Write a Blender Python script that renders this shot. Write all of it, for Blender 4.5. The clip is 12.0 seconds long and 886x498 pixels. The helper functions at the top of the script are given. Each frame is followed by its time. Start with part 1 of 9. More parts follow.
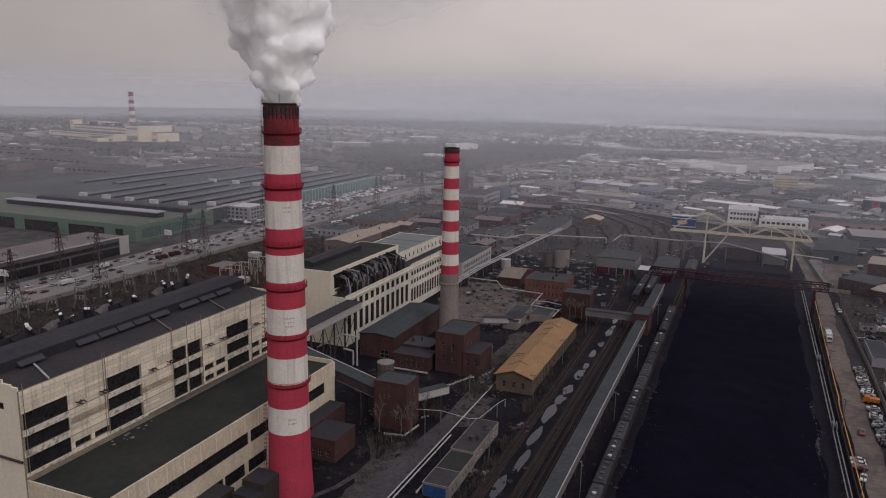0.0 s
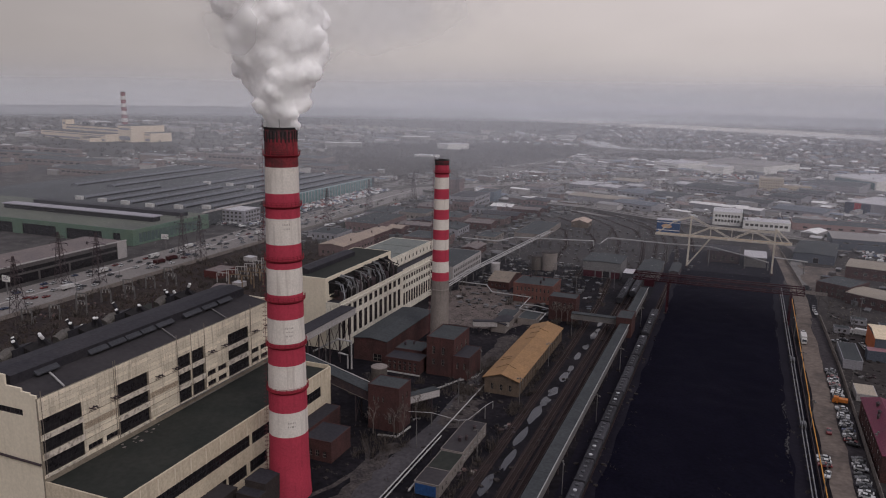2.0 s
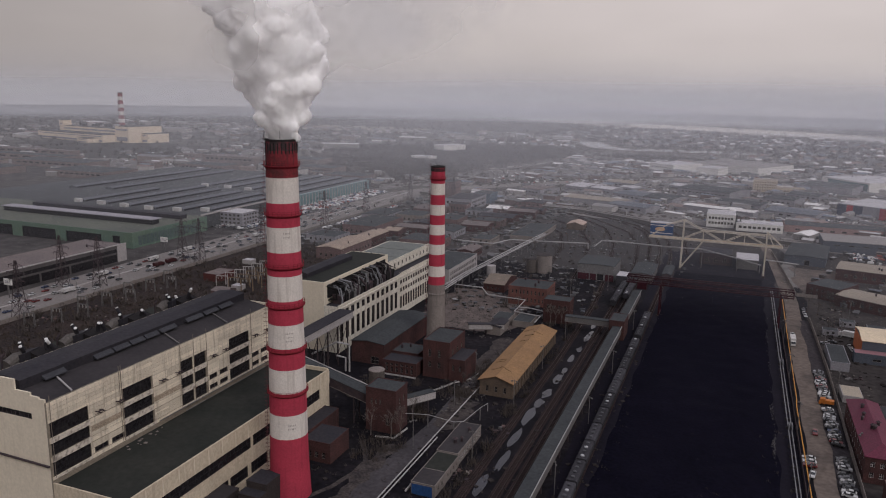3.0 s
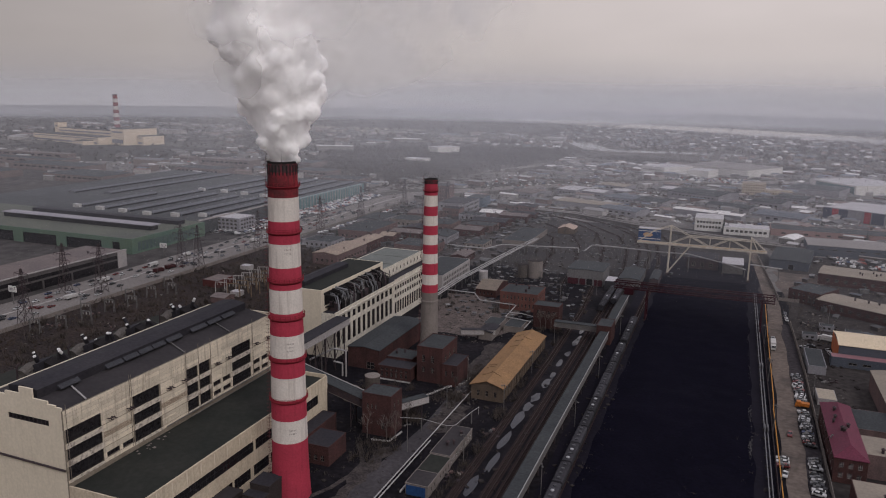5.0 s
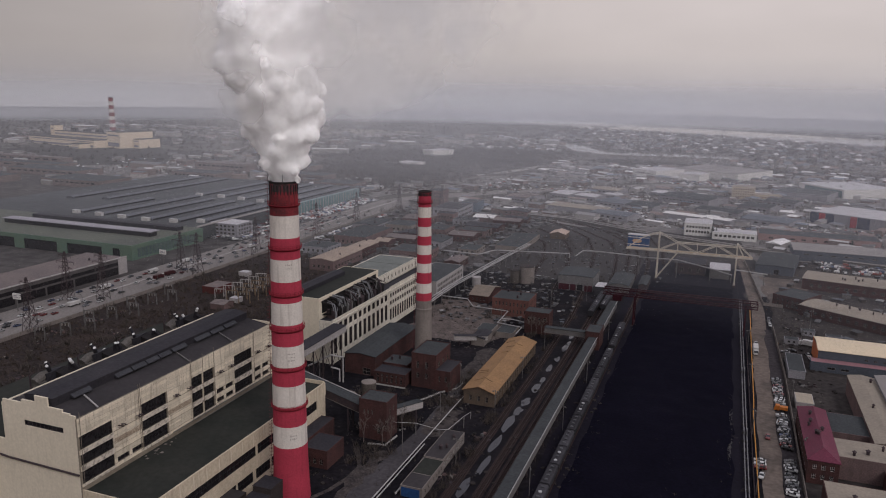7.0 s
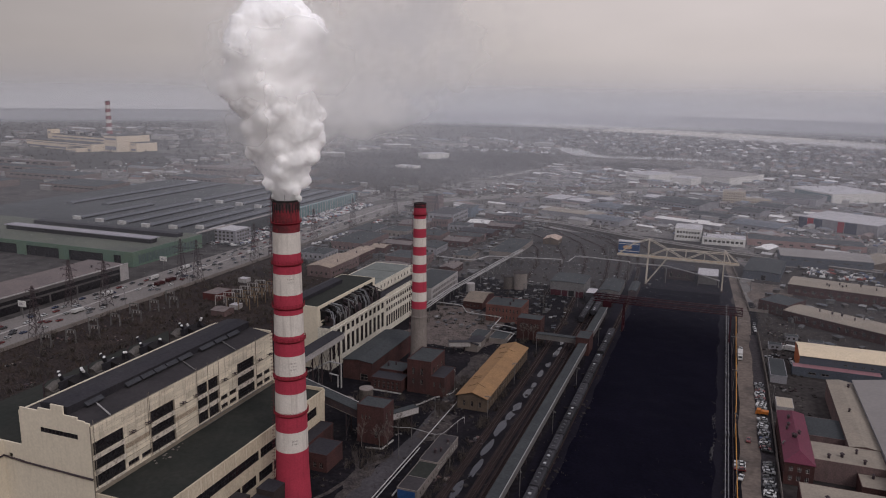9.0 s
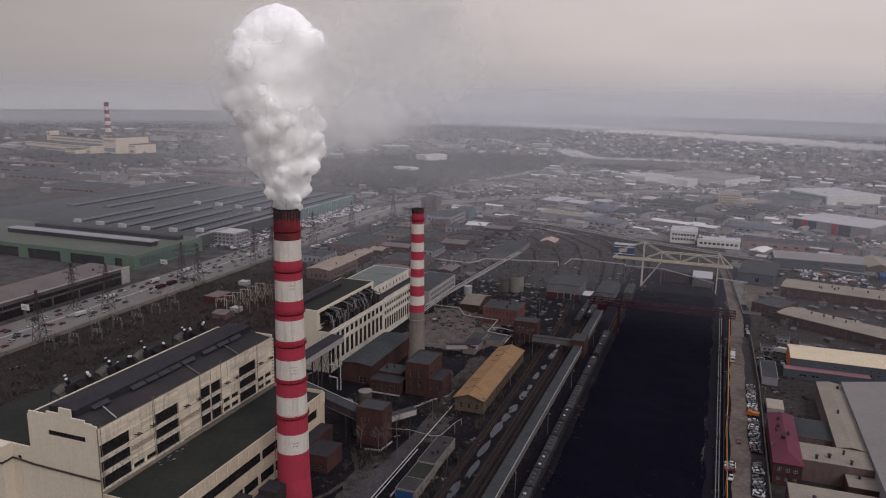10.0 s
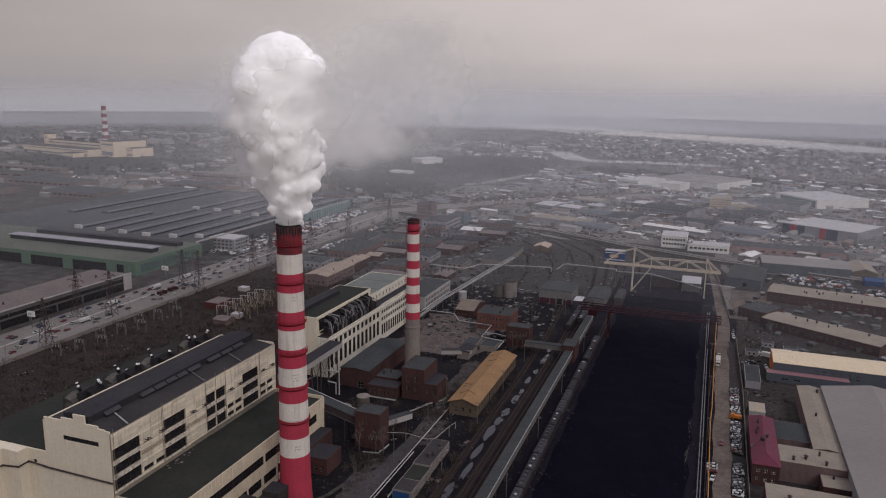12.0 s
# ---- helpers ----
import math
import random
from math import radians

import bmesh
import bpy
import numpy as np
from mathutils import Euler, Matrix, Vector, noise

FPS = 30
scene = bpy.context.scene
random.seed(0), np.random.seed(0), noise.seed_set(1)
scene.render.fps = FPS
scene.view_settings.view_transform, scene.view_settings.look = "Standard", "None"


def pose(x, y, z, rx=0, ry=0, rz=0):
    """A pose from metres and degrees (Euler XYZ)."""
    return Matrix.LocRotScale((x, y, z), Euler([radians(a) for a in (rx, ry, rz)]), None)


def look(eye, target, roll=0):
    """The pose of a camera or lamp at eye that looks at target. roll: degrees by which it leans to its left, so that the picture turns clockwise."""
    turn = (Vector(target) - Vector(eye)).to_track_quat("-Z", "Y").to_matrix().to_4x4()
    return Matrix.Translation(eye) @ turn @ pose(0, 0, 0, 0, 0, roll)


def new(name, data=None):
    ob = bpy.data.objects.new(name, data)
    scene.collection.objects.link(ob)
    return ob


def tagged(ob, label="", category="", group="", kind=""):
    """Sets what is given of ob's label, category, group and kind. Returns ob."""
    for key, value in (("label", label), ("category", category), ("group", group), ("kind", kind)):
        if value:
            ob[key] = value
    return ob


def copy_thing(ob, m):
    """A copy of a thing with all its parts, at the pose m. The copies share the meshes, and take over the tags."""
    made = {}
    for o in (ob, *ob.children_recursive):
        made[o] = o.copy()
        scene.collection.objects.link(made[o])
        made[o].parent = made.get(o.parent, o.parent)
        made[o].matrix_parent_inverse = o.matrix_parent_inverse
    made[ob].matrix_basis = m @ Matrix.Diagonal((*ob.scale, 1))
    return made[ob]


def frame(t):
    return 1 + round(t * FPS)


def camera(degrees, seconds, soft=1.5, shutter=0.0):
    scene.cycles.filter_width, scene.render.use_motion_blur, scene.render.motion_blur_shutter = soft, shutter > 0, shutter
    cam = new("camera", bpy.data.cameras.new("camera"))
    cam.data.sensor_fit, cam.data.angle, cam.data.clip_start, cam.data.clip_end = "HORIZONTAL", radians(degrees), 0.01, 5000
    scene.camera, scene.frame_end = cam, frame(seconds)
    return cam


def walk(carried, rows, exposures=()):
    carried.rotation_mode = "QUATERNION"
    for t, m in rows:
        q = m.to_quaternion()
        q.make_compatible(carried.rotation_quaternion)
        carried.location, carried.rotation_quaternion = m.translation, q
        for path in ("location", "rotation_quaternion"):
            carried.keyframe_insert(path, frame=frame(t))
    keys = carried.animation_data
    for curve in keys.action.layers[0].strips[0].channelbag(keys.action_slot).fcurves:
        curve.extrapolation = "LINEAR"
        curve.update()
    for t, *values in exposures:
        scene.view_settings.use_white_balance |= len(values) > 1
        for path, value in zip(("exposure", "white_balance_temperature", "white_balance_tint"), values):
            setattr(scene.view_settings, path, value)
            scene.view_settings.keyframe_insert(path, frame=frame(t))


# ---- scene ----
cam = camera(61.09, 12.0, soft=1.1)
PATH = [
    (0, pose(108.814, -159.130, 107.938) @ pose(0, 0, 0, 0, 0, 22.204) @ pose(0, 0, 0, 78.415) @ pose(0, 0, 0, 0, 0, 0.956)),
    (0.5, pose(109.923, -161.771, 109.784) @ pose(0, 0, 0, 0, 0, 22.028) @ pose(0, 0, 0, 78.321) @ pose(0, 0, 0, 0, 0, 0.976)),
    (1, pose(111.143, -164.395, 111.461) @ pose(0, 0, 0, 0, 0, 21.863) @ pose(0, 0, 0, 78.274) @ pose(0, 0, 0, 0, 0, 0.966)),
    (1.5, pose(112.486, -167.203, 113.184) @ pose(0, 0, 0, 0, 0, 21.717) @ pose(0, 0, 0, 78.246) @ pose(0, 0, 0, 0, 0, 0.976)),
    (2, pose(113.793, -169.903, 115.115) @ pose(0, 0, 0, 0, 0, 21.586) @ pose(0, 0, 0, 78.192) @ pose(0, 0, 0, 0, 0, 0.957)),
    (2.5, pose(115.159, -172.610, 116.946) @ pose(0, 0, 0, 0, 0, 21.473) @ pose(0, 0, 0, 78.163) @ pose(0, 0, 0, 0, 0, 0.947)),
    (3, pose(116.202, -175.200, 118.704) @ pose(0, 0, 0, 0, 0, 21.339) @ pose(0, 0, 0, 78.150) @ pose(0, 0, 0, 0, 0, 0.986)),
    (5, pose(121.055, -185.798, 126.002) @ pose(0, 0, 0, 0, 0, 20.912) @ pose(0, 0, 0, 78.070) @ pose(0, 0, 0, 0, 0, 0.949)),
    (5.5, pose(122.212, -188.220, 127.745) @ pose(0, 0, 0, 0, 0, 20.824) @ pose(0, 0, 0, 78.060) @ pose(0, 0, 0, 0, 0, 0.915)),
    (6, pose(123.425, -190.903, 129.475) @ pose(0, 0, 0, 0, 0, 20.717) @ pose(0, 0, 0, 78.073) @ pose(0, 0, 0, 0, 0, 0.936)),
    (6.5, pose(124.526, -193.470, 131.352) @ pose(0, 0, 0, 0, 0, 20.608) @ pose(0, 0, 0, 78.055) @ pose(0, 0, 0, 0, 0, 0.924)),
    (7, pose(125.654, -196.040, 133.064) @ pose(0, 0, 0, 0, 0, 20.523) @ pose(0, 0, 0, 78.077) @ pose(0, 0, 0, 0, 0, 0.940)),
    (9, pose(130.145, -206.662, 140.245) @ pose(0, 0, 0, 0, 0, 20.189) @ pose(0, 0, 0, 78.119) @ pose(0, 0, 0, 0, 0, 0.935)),
    (9.5, pose(131.383, -209.383, 142.054) @ pose(0, 0, 0, 0, 0, 20.128) @ pose(0, 0, 0, 78.125) @ pose(0, 0, 0, 0, 0, 0.900)),
    (10, pose(132.636, -212.322, 143.951) @ pose(0, 0, 0, 0, 0, 20.054) @ pose(0, 0, 0, 78.120) @ pose(0, 0, 0, 0, 0, 0.914)),
    (10.5, pose(133.788, -214.820, 145.706) @ pose(0, 0, 0, 0, 0, 19.981) @ pose(0, 0, 0, 78.113) @ pose(0, 0, 0, 0, 0, 0.886)),
    (11, pose(134.951, -217.798, 147.341) @ pose(0, 0, 0, 0, 0, 19.898) @ pose(0, 0, 0, 78.141) @ pose(0, 0, 0, 0, 0, 0.884)),
    (11.5, pose(136.173, -220.623, 149.209) @ pose(0, 0, 0, 0, 0, 19.828) @ pose(0, 0, 0, 78.158) @ pose(0, 0, 0, 0, 0, 0.903)),
    (12, pose(137.396, -223.738, 151.170) @ pose(0, 0, 0, 0, 0, 19.742) @ pose(0, 0, 0, 78.161) @ pose(0, 0, 0, 0, 0, 0.891)),
]
walk(cam, PATH, exposures=[(0.0, 0.25, 6080, 12), (12.0, 0.25, 6080, 12)])

# ---- sky and light ----
world = bpy.data.worlds.new("overcast_sky")
scene.world = world
world.use_nodes = True
wn, wl = world.node_tree.nodes, world.node_tree.links
wn.clear()
w_out = wn.new("ShaderNodeOutputWorld")
w_bg = wn.new("ShaderNodeBackground")
w_sky = wn.new("ShaderNodeTexSky")
w_sky.sky_type = "NISHITA"
w_sky.sun_disc = False
w_sky.sun_elevation, w_sky.sun_rotation = radians(43), radians(130)
w_sky.dust_density, w_sky.air_density = 4.0, 1.5
w_geo = wn.new("ShaderNodeTexCoord")
w_sep = wn.new("ShaderNodeSeparateXYZ")
w_ramp = wn.new("ShaderNodeValToRGB")
SKY_STOPS = [(0.0, (0.415, 0.372, 0.352)), (0.012, (0.45, 0.398, 0.372)), (0.045, (0.51, 0.446, 0.406)), (0.14, (0.545, 0.472, 0.43)), (0.4, (0.59, 0.54, 0.54)), (1.0, (0.70, 0.67, 0.725))]
for i, (p, c) in enumerate(SKY_STOPS):
    e = w_ramp.color_ramp.elements[i] if i < 2 else w_ramp.color_ramp.elements.new(p)
    e.position, e.color = p, (*c, 1)
w_noise = wn.new("ShaderNodeTexNoise")
w_noise.inputs["Scale"].default_value, w_noise.inputs["Detail"].default_value = 2.2, 5
w_map = wn.new("ShaderNodeMapping")
w_map.inputs["Scale"].default_value = (1, 1, 3.5)
w_cl = wn.new("ShaderNodeMapRange")
w_cl.inputs["From Min"].default_value, w_cl.inputs["From Max"].default_value = 0.25, 0.75
w_cl.inputs["To Min"].default_value, w_cl.inputs["To Max"].default_value = 0.9, 1.1
w_dot = wn.new("ShaderNodeVectorMath")
w_dot.operation = "DOT_PRODUCT"
w_dot.inputs[1].default_value = (0.93, 0.37, 0.0)
w_side = wn.new("ShaderNodeMapRange")
w_side.inputs["From Min"].default_value, w_side.inputs["From Max"].default_value = -0.5, 0.35
w_side.inputs["To Min"].default_value, w_side.inputs["To Max"].default_value = 0.68, 1.08
w_both = wn.new("ShaderNodeMath")
w_both.operation = "MULTIPLY"
w_mul = wn.new("ShaderNodeVectorMath")
w_mul.operation = "SCALE"
w_dim = wn.new("ShaderNodeVectorMath")
w_dim.operation = "SCALE"
w_dim.inputs["Scale"].default_value = 0.05
w_mix = wn.new("ShaderNodeMix")
w_mix.data_type = "RGBA"
w_mix.inputs["Factor"].default_value = 0.06
wl.new(w_geo.outputs["Generated"], w_sep.inputs[0])
wl.new(w_sep.outputs["Z"], w_ramp.inputs[0])
wl.new(w_geo.outputs["Generated"], w_map.inputs[0])
wl.new(w_map.outputs[0], w_noise.inputs["Vector"])
wl.new(w_noise.outputs["Fac"], w_cl.inputs["Value"])
wl.new(w_ramp.outputs[0], w_mul.inputs[0])
wl.new(w_geo.outputs["Generated"], w_dot.inputs[0])
wl.new(w_dot.outputs["Value"], w_side.inputs["Value"])
wl.new(w_side.outputs[0], w_both.inputs[0])
wl.new(w_cl.outputs[0], w_both.inputs[1])
wl.new(w_both.outputs[0], w_mul.inputs["Scale"])
wl.new(w_sky.outputs[0], w_dim.inputs[0])
wl.new(w_mul.outputs[0], w_mix.inputs["A"])
wl.new(w_dim.outputs[0], w_mix.inputs["B"])
wl.new(w_mix.outputs["Result"], w_bg.inputs["Color"])
wl.new(w_bg.outputs[0], w_out.inputs[0])
w_bg.inputs["Strength"].default_value = 1.0

sun_data = bpy.data.lights.new("sun", "SUN")
sun_data.energy, sun_data.angle, sun_data.color = 0.85, radians(20), (1.0, 0.94, 0.86)
sun = new("sun", sun_data)
sun.matrix_world = look((245, -205, 300), (0, 0, 0))

# ---- materials ----
MATS = {}


def mat(name, c1, c2=None, scale=0.25, fine=3.0, rough=0.85, metal=0.0, bump=0.15, streak=0.0, dirt=(0.06, 0.05, 0.045), rand=0.0, spec=0.12, mid=0.5, soft=0.25, grit=0.25):
    """A surface with stains (scale) and grain (fine), per metre; streak: dark runs down the wall; rand: piece to piece."""
    if name in MATS:
        return MATS[name]
    m = bpy.data.materials.new(name)
    m.use_nodes = True
    n, l = m.node_tree.nodes, m.node_tree.links
    b = n["Principled BSDF"]
    geo = n.new("ShaderNodeNewGeometry")
    big = n.new("ShaderNodeTexNoise")
    big.inputs["Scale"].default_value, big.inputs["Detail"].default_value, big.inputs["Roughness"].default_value = scale, 5, 0.6
    l.new(geo.outputs["Position"], big.inputs["Vector"])
    rng = n.new("ShaderNodeMapRange")
    rng.inputs["From Min"].default_value, rng.inputs["From Max"].default_value = mid - soft, mid + soft
    l.new(big.outputs["Fac"], rng.inputs["Value"])
    mix = n.new("ShaderNodeMix")
    mix.data_type = "RGBA"
    mix.inputs["A"].default_value = (*c1, 1)
    mix.inputs["B"].default_value = (*(c2 or [v * 0.7 for v in c1]), 1)
    l.new(rng.outputs[0], mix.inputs["Factor"])
    col = mix.outputs["Result"]
    gr = n.new("ShaderNodeTexNoise")
    gr.inputs["Scale"].default_value, gr.inputs["Detail"].default_value = fine, 4
    l.new(geo.outputs["Position"], gr.inputs["Vector"])
    gm = n.new("ShaderNodeMapRange")
    gm.inputs["From Min"].default_value, gm.inputs["From Max"].default_value = 0.3, 0.7
    gm.inputs["To Min"].default_value, gm.inputs["To Max"].default_value = 1 - grit, 1 + grit
    l.new(gr.outputs["Fac"], gm.inputs["Value"])
    sc = n.new("ShaderNodeVectorMath")
    sc.operation = "SCALE"
    l.new(col, sc.inputs[0])
    l.new(gm.outputs[0], sc.inputs["Scale"])
    col = sc.outputs[0]
    if rand:
        oi = n.new("ShaderNodeObjectInfo")
        rm = n.new("ShaderNodeMapRange")
        rm.inputs["To Min"].default_value, rm.inputs["To Max"].default_value = 1 - rand, 1 + rand * 0.6
        l.new(oi.outputs["Random"], rm.inputs["Value"])
        s2 = n.new("ShaderNodeVectorMath")
        s2.operation = "SCALE"
        l.new(col, s2.inputs[0])
        l.new(rm.outputs[0], s2.inputs["Scale"])
        col = s2.outputs[0]
    if streak:
        mp = n.new("ShaderNodeMapping")
        mp.inputs["Scale"].default_value = (0.9, 0.9, 0.07)
        l.new(geo.outputs["Position"], mp.inputs[0])
        sn = n.new("ShaderNodeTexNoise")
        sn.inputs["Scale"].default_value, sn.inputs["Detail"].default_value = 1.0, 6
        l.new(mp.outputs[0], sn.inputs["Vector"])
        sr = n.new("ShaderNodeMapRange")
        sr.inputs["From Min"].default_value, sr.inputs["From Max"].default_value = 0.52, 0.75
        sr.inputs["To Max"].default_value = streak
        l.new(sn.outputs["Fac"], sr.inputs["Value"])
        sm = n.new("ShaderNodeMix")
        sm.data_type = "RGBA"
        sm.inputs["B"].default_value = (*dirt, 1)
        l.new(sr.outputs[0], sm.inputs["Factor"])
        l.new(col, sm.inputs["A"])
        col = sm.outputs["Result"]
    l.new(col, b.inputs["Base Color"])
    b.inputs["Roughness"].default_value, b.inputs["Metallic"].default_value = rough, metal
    b.inputs["Specular IOR Level"].default_value = spec
    if bump:
        bp = n.new("ShaderNodeBump")
        bp.inputs["Strength"].default_value, bp.inputs["Distance"].default_value = bump, 0.3
        l.new(gr.outputs["Fac"], bp.inputs["Height"])
        l.new(bp.outputs[0], b.inputs["Normal"])
    MATS[name] = m
    return m


def palette(name, colours, rough=0.4, metal=0.0, island=False, spec=0.4, grit=0.2):
    """A colour per object, or per loose piece of a joined mesh."""
    m = bpy.data.materials.new(name)
    m.use_nodes = True
    n, l = m.node_tree.nodes, m.node_tree.links
    b = n["Principled BSDF"]
    if island:
        src = n.new("ShaderNodeNewGeometry").outputs["Random Per Island"]
    else:
        src = n.new("ShaderNodeObjectInfo").outputs["Random"]
    r = n.new("ShaderNodeValToRGB")
    r.color_ramp.interpolation = "CONSTANT"
    for i, c in enumerate(colours):
        e = r.color_ramp.elements[i] if i < 2 else r.color_ramp.elements.new(i / len(colours))
        e.position, e.color = i / len(colours), (*c, 1)
    l.new(src, r.inputs[0])
    geo = n.new("ShaderNodeNewGeometry")
    gr = n.new("ShaderNodeTexNoise")
    gr.inputs["Scale"].default_value = 0.8
    l.new(geo.outputs["Position"], gr.inputs["Vector"])
    gm = n.new("ShaderNodeMapRange")
    gm.inputs["To Min"].default_value, gm.inputs["To Max"].default_value = 1 - grit, 1 + grit
    l.new(gr.outputs["Fac"], gm.inputs["Value"])
    sc = n.new("ShaderNodeVectorMath")
    sc.operation = "SCALE"
    l.new(r.outputs[0], sc.inputs[0])
    l.new(gm.outputs[0], sc.inputs["Scale"])
    l.new(sc.outputs[0], b.inputs["Base Color"])
    b.inputs["Roughness"].default_value, b.inputs["Metallic"].default_value = rough, metal
    b.inputs["Specular IOR Level"].default_value = spec
    MATS[name] = m
    return m


CREAM = mat("cream_panel", (0.68, 0.60, 0.47), (0.58, 0.505, 0.395), 0.1, 2.0, 0.9, streak=0.55, dirt=(0.16, 0.13, 0.1), rand=0.2, grit=0.14, bump=0.05)
CREAM_WALL = mat("cream_render", (0.66, 0.585, 0.465), (0.58, 0.51, 0.40), 0.06, 1.5, 0.9, streak=0.22, dirt=(0.3, 0.25, 0.19), grit=0.07, bump=0.04)
SPANDREL = mat("flaking_spandrel", (0.56, 0.5, 0.42), (0.2, 0.17, 0.145), 1.0, 4.0, 0.9, mid=0.56, soft=0.1)
ROOF_BITUMEN = mat("bitumen_roof", (0.046, 0.041, 0.043), (0.023, 0.021, 0.023), 0.07, 0.8, 0.8, grit=0.14, bump=0.03)
ROOF_DARK = mat("black_roof", (0.02266, 0.022, 0.02745), (0.03605, 0.033, 0.03733), 0.1, 1.0, 0.75)
ROOF_GREEN = mat("mossy_roof", (0.018, 0.0205, 0.018), (0.032, 0.032, 0.028), 0.06, 0.7, 0.9, grit=0.14, bump=0.03)
ROOF_GREYGREEN = mat("greygreen_roof", (0.161, 0.172, 0.158), (0.115, 0.121, 0.116), 0.08, 1.5, 0.8)
ROOF_SLATE = mat("slate_sheet", (0.05, 0.053, 0.055), (0.034, 0.037, 0.04), 0.1, 1.2, 0.85, grit=0.25, bump=0.05)
ROOF_BROWN = mat("brown_roof", (0.16, 0.13, 0.122), (0.105, 0.09, 0.09), 0.05, 0.8, 0.9)
ROOF_YELLOW = mat("ochre_roof", (0.255, 0.148, 0.07), (0.19, 0.112, 0.058), 0.12, 1.6, 0.75, streak=0.2, dirt=(0.09, 0.06, 0.035))
ROOF_CREAM = mat("cream_sheet", (0.60, 0.49, 0.34), (0.52, 0.43, 0.31), 0.1, 1.5, 0.6)
ROOF_BEIGE = mat("beige_roof", (0.26, 0.222, 0.178), (0.185, 0.16, 0.134), 0.06, 1.0, 0.85, grit=0.12)
ROOF_GREY = mat("grey_metal_roof", (0.215, 0.197, 0.188), (0.18, 0.165, 0.158), 0.04, 0.6, 0.7, grit=0.06, bump=0.02)
ROOF_MAROON = mat("maroon_roof", (0.125, 0.028, 0.05), (0.095, 0.025, 0.042), 0.15, 2.0, 0.6)
ROOF_PALE = mat("pale_roof", (0.42, 0.4, 0.4066), (0.33, 0.32, 0.3317), 0.08, 1.0, 0.7)
BRICK = mat("red_brick", (0.078, 0.036, 0.033), (0.04, 0.024, 0.024), 0.16, 3.5, 0.9, streak=0.55, dirt=(0.022, 0.018, 0.017), grit=0.4)
BRICK_PALE = mat("faded_brick", (0.16, 0.105, 0.1), (0.11, 0.08, 0.078), 0.2, 3.0, 0.9, streak=0.3)
BRICK_TAN = mat("tan_plaster", (0.13, 0.096, 0.072), (0.078, 0.06, 0.047), 0.25, 3.0, 0.9, streak=0.5)
CONCRETE = mat("weathered_concrete", (0.21, 0.182, 0.165), (0.15, 0.13, 0.12), 0.15, 2.5, 0.9, streak=0.3)
CONC_PALE = mat("pale_concrete", (0.36, 0.335, 0.321), (0.28, 0.26, 0.2568), 0.15, 2.5, 0.9, streak=0.25)
CH_RED = mat("chimney_red_paint", (0.39, 0.042, 0.07), (0.3, 0.036, 0.058), 0.2, 2.0, 0.7, streak=0.3, dirt=(0.1, 0.014, 0.022), grit=0.12)
CH_WHITE = mat("chimney_white_paint", (0.62, 0.57, 0.52), (0.54, 0.49, 0.44), 0.2, 2.5, 0.8, streak=0.45, dirt=(0.22, 0.18, 0.15), grit=0.12)
CH_CROWN = mat("crown_soot", (0.2, 0.026, 0.036), (0.035, 0.027, 0.028), 0.2, 2.0, 0.9, streak=0.9, dirt=(0.025, 0.021, 0.021), mid=0.46, soft=0.12)
CH_SOOT = mat("sooty_red_paint", (0.30, 0.028, 0.04), (0.045, 0.025, 0.026), 0.16, 2.0, 0.85, streak=0.9, dirt=(0.03, 0.024, 0.024), grit=0.2)
SOOT = mat("soot", (0.035, 0.03, 0.03), (0.02, 0.018, 0.018), 0.4, 3.0, 0.95)
SASH = mat("sooty_sash", (0.012, 0.011, 0.012), (0.022, 0.019, 0.019), 0.5, 2.0, 0.8)
GLASS_DARK = mat("dark_glazing", (0.012, 0.011, 0.013), (0.022, 0.02, 0.022), 0.5, 1.0, 0.25, bump=0.05, spec=0.35)
VOID = mat("dark_opening", (0.012, 0.011, 0.012), (0.02, 0.018, 0.018), 0.5, 1.0, 0.9)
FRAME = mat("grey_window_frame", (0.2, 0.18, 0.16), None, 0.5, 3.0, 0.8)
FRAME_W = mat("white_window_frame", (0.6, 0.57, 0.54), None, 0.5, 3.0, 0.7)
STEEL_DARK = mat("dark_steel", (0.0412, 0.036, 0.04392), (0.0721, 0.05, 0.0488), 0.6, 3.0, 0.7, metal=0.3)
STEEL_GREY = mat("grey_steel", (0.16, 0.155, 0.155), (0.12, 0.11, 0.105), 0.4, 3.0, 0.65, metal=0.3)
STEEL_DUCT = mat("dull_duct", (0.22, 0.22, 0.23), (0.14, 0.14, 0.145), 0.4, 2, 0.6, metal=0.4)
STEEL_CREAM = mat("cream_steel", (0.50, 0.455, 0.385), (0.36, 0.31, 0.25), 0.3, 2.0, 0.7, streak=0.2)
STEEL_RED = mat("dark_red_steel", (0.034, 0.0075, 0.012), (0.022, 0.006, 0.009), 0.4, 2.0, 0.75)
PIPE_WHITE = mat("pale_pipe_lagging", (0.42, 0.405, 0.4), (0.26, 0.25, 0.245), 0.4, 3.0, 0.6, metal=0.1)
ORANGE = mat("ochre_pipe_paint", (0.50, 0.24, 0.05), (0.36, 0.18, 0.05), 0.4, 2.0, 0.7)
BLUE = mat("blue_paint", (0.022, 0.06, 0.16), (0.018, 0.045, 0.12), 0.3, 2.0, 0.6)
BLUE_GREY = mat("bluegrey_sheet", (0.085, 0.094, 0.114), (0.068, 0.074, 0.09), 0.1, 2.0, 0.6, streak=0.2)
TEAL = mat("teal_glazing", (0.078, 0.144, 0.15), (0.12, 0.18, 0.18), 0.15, 1.5, 0.4)
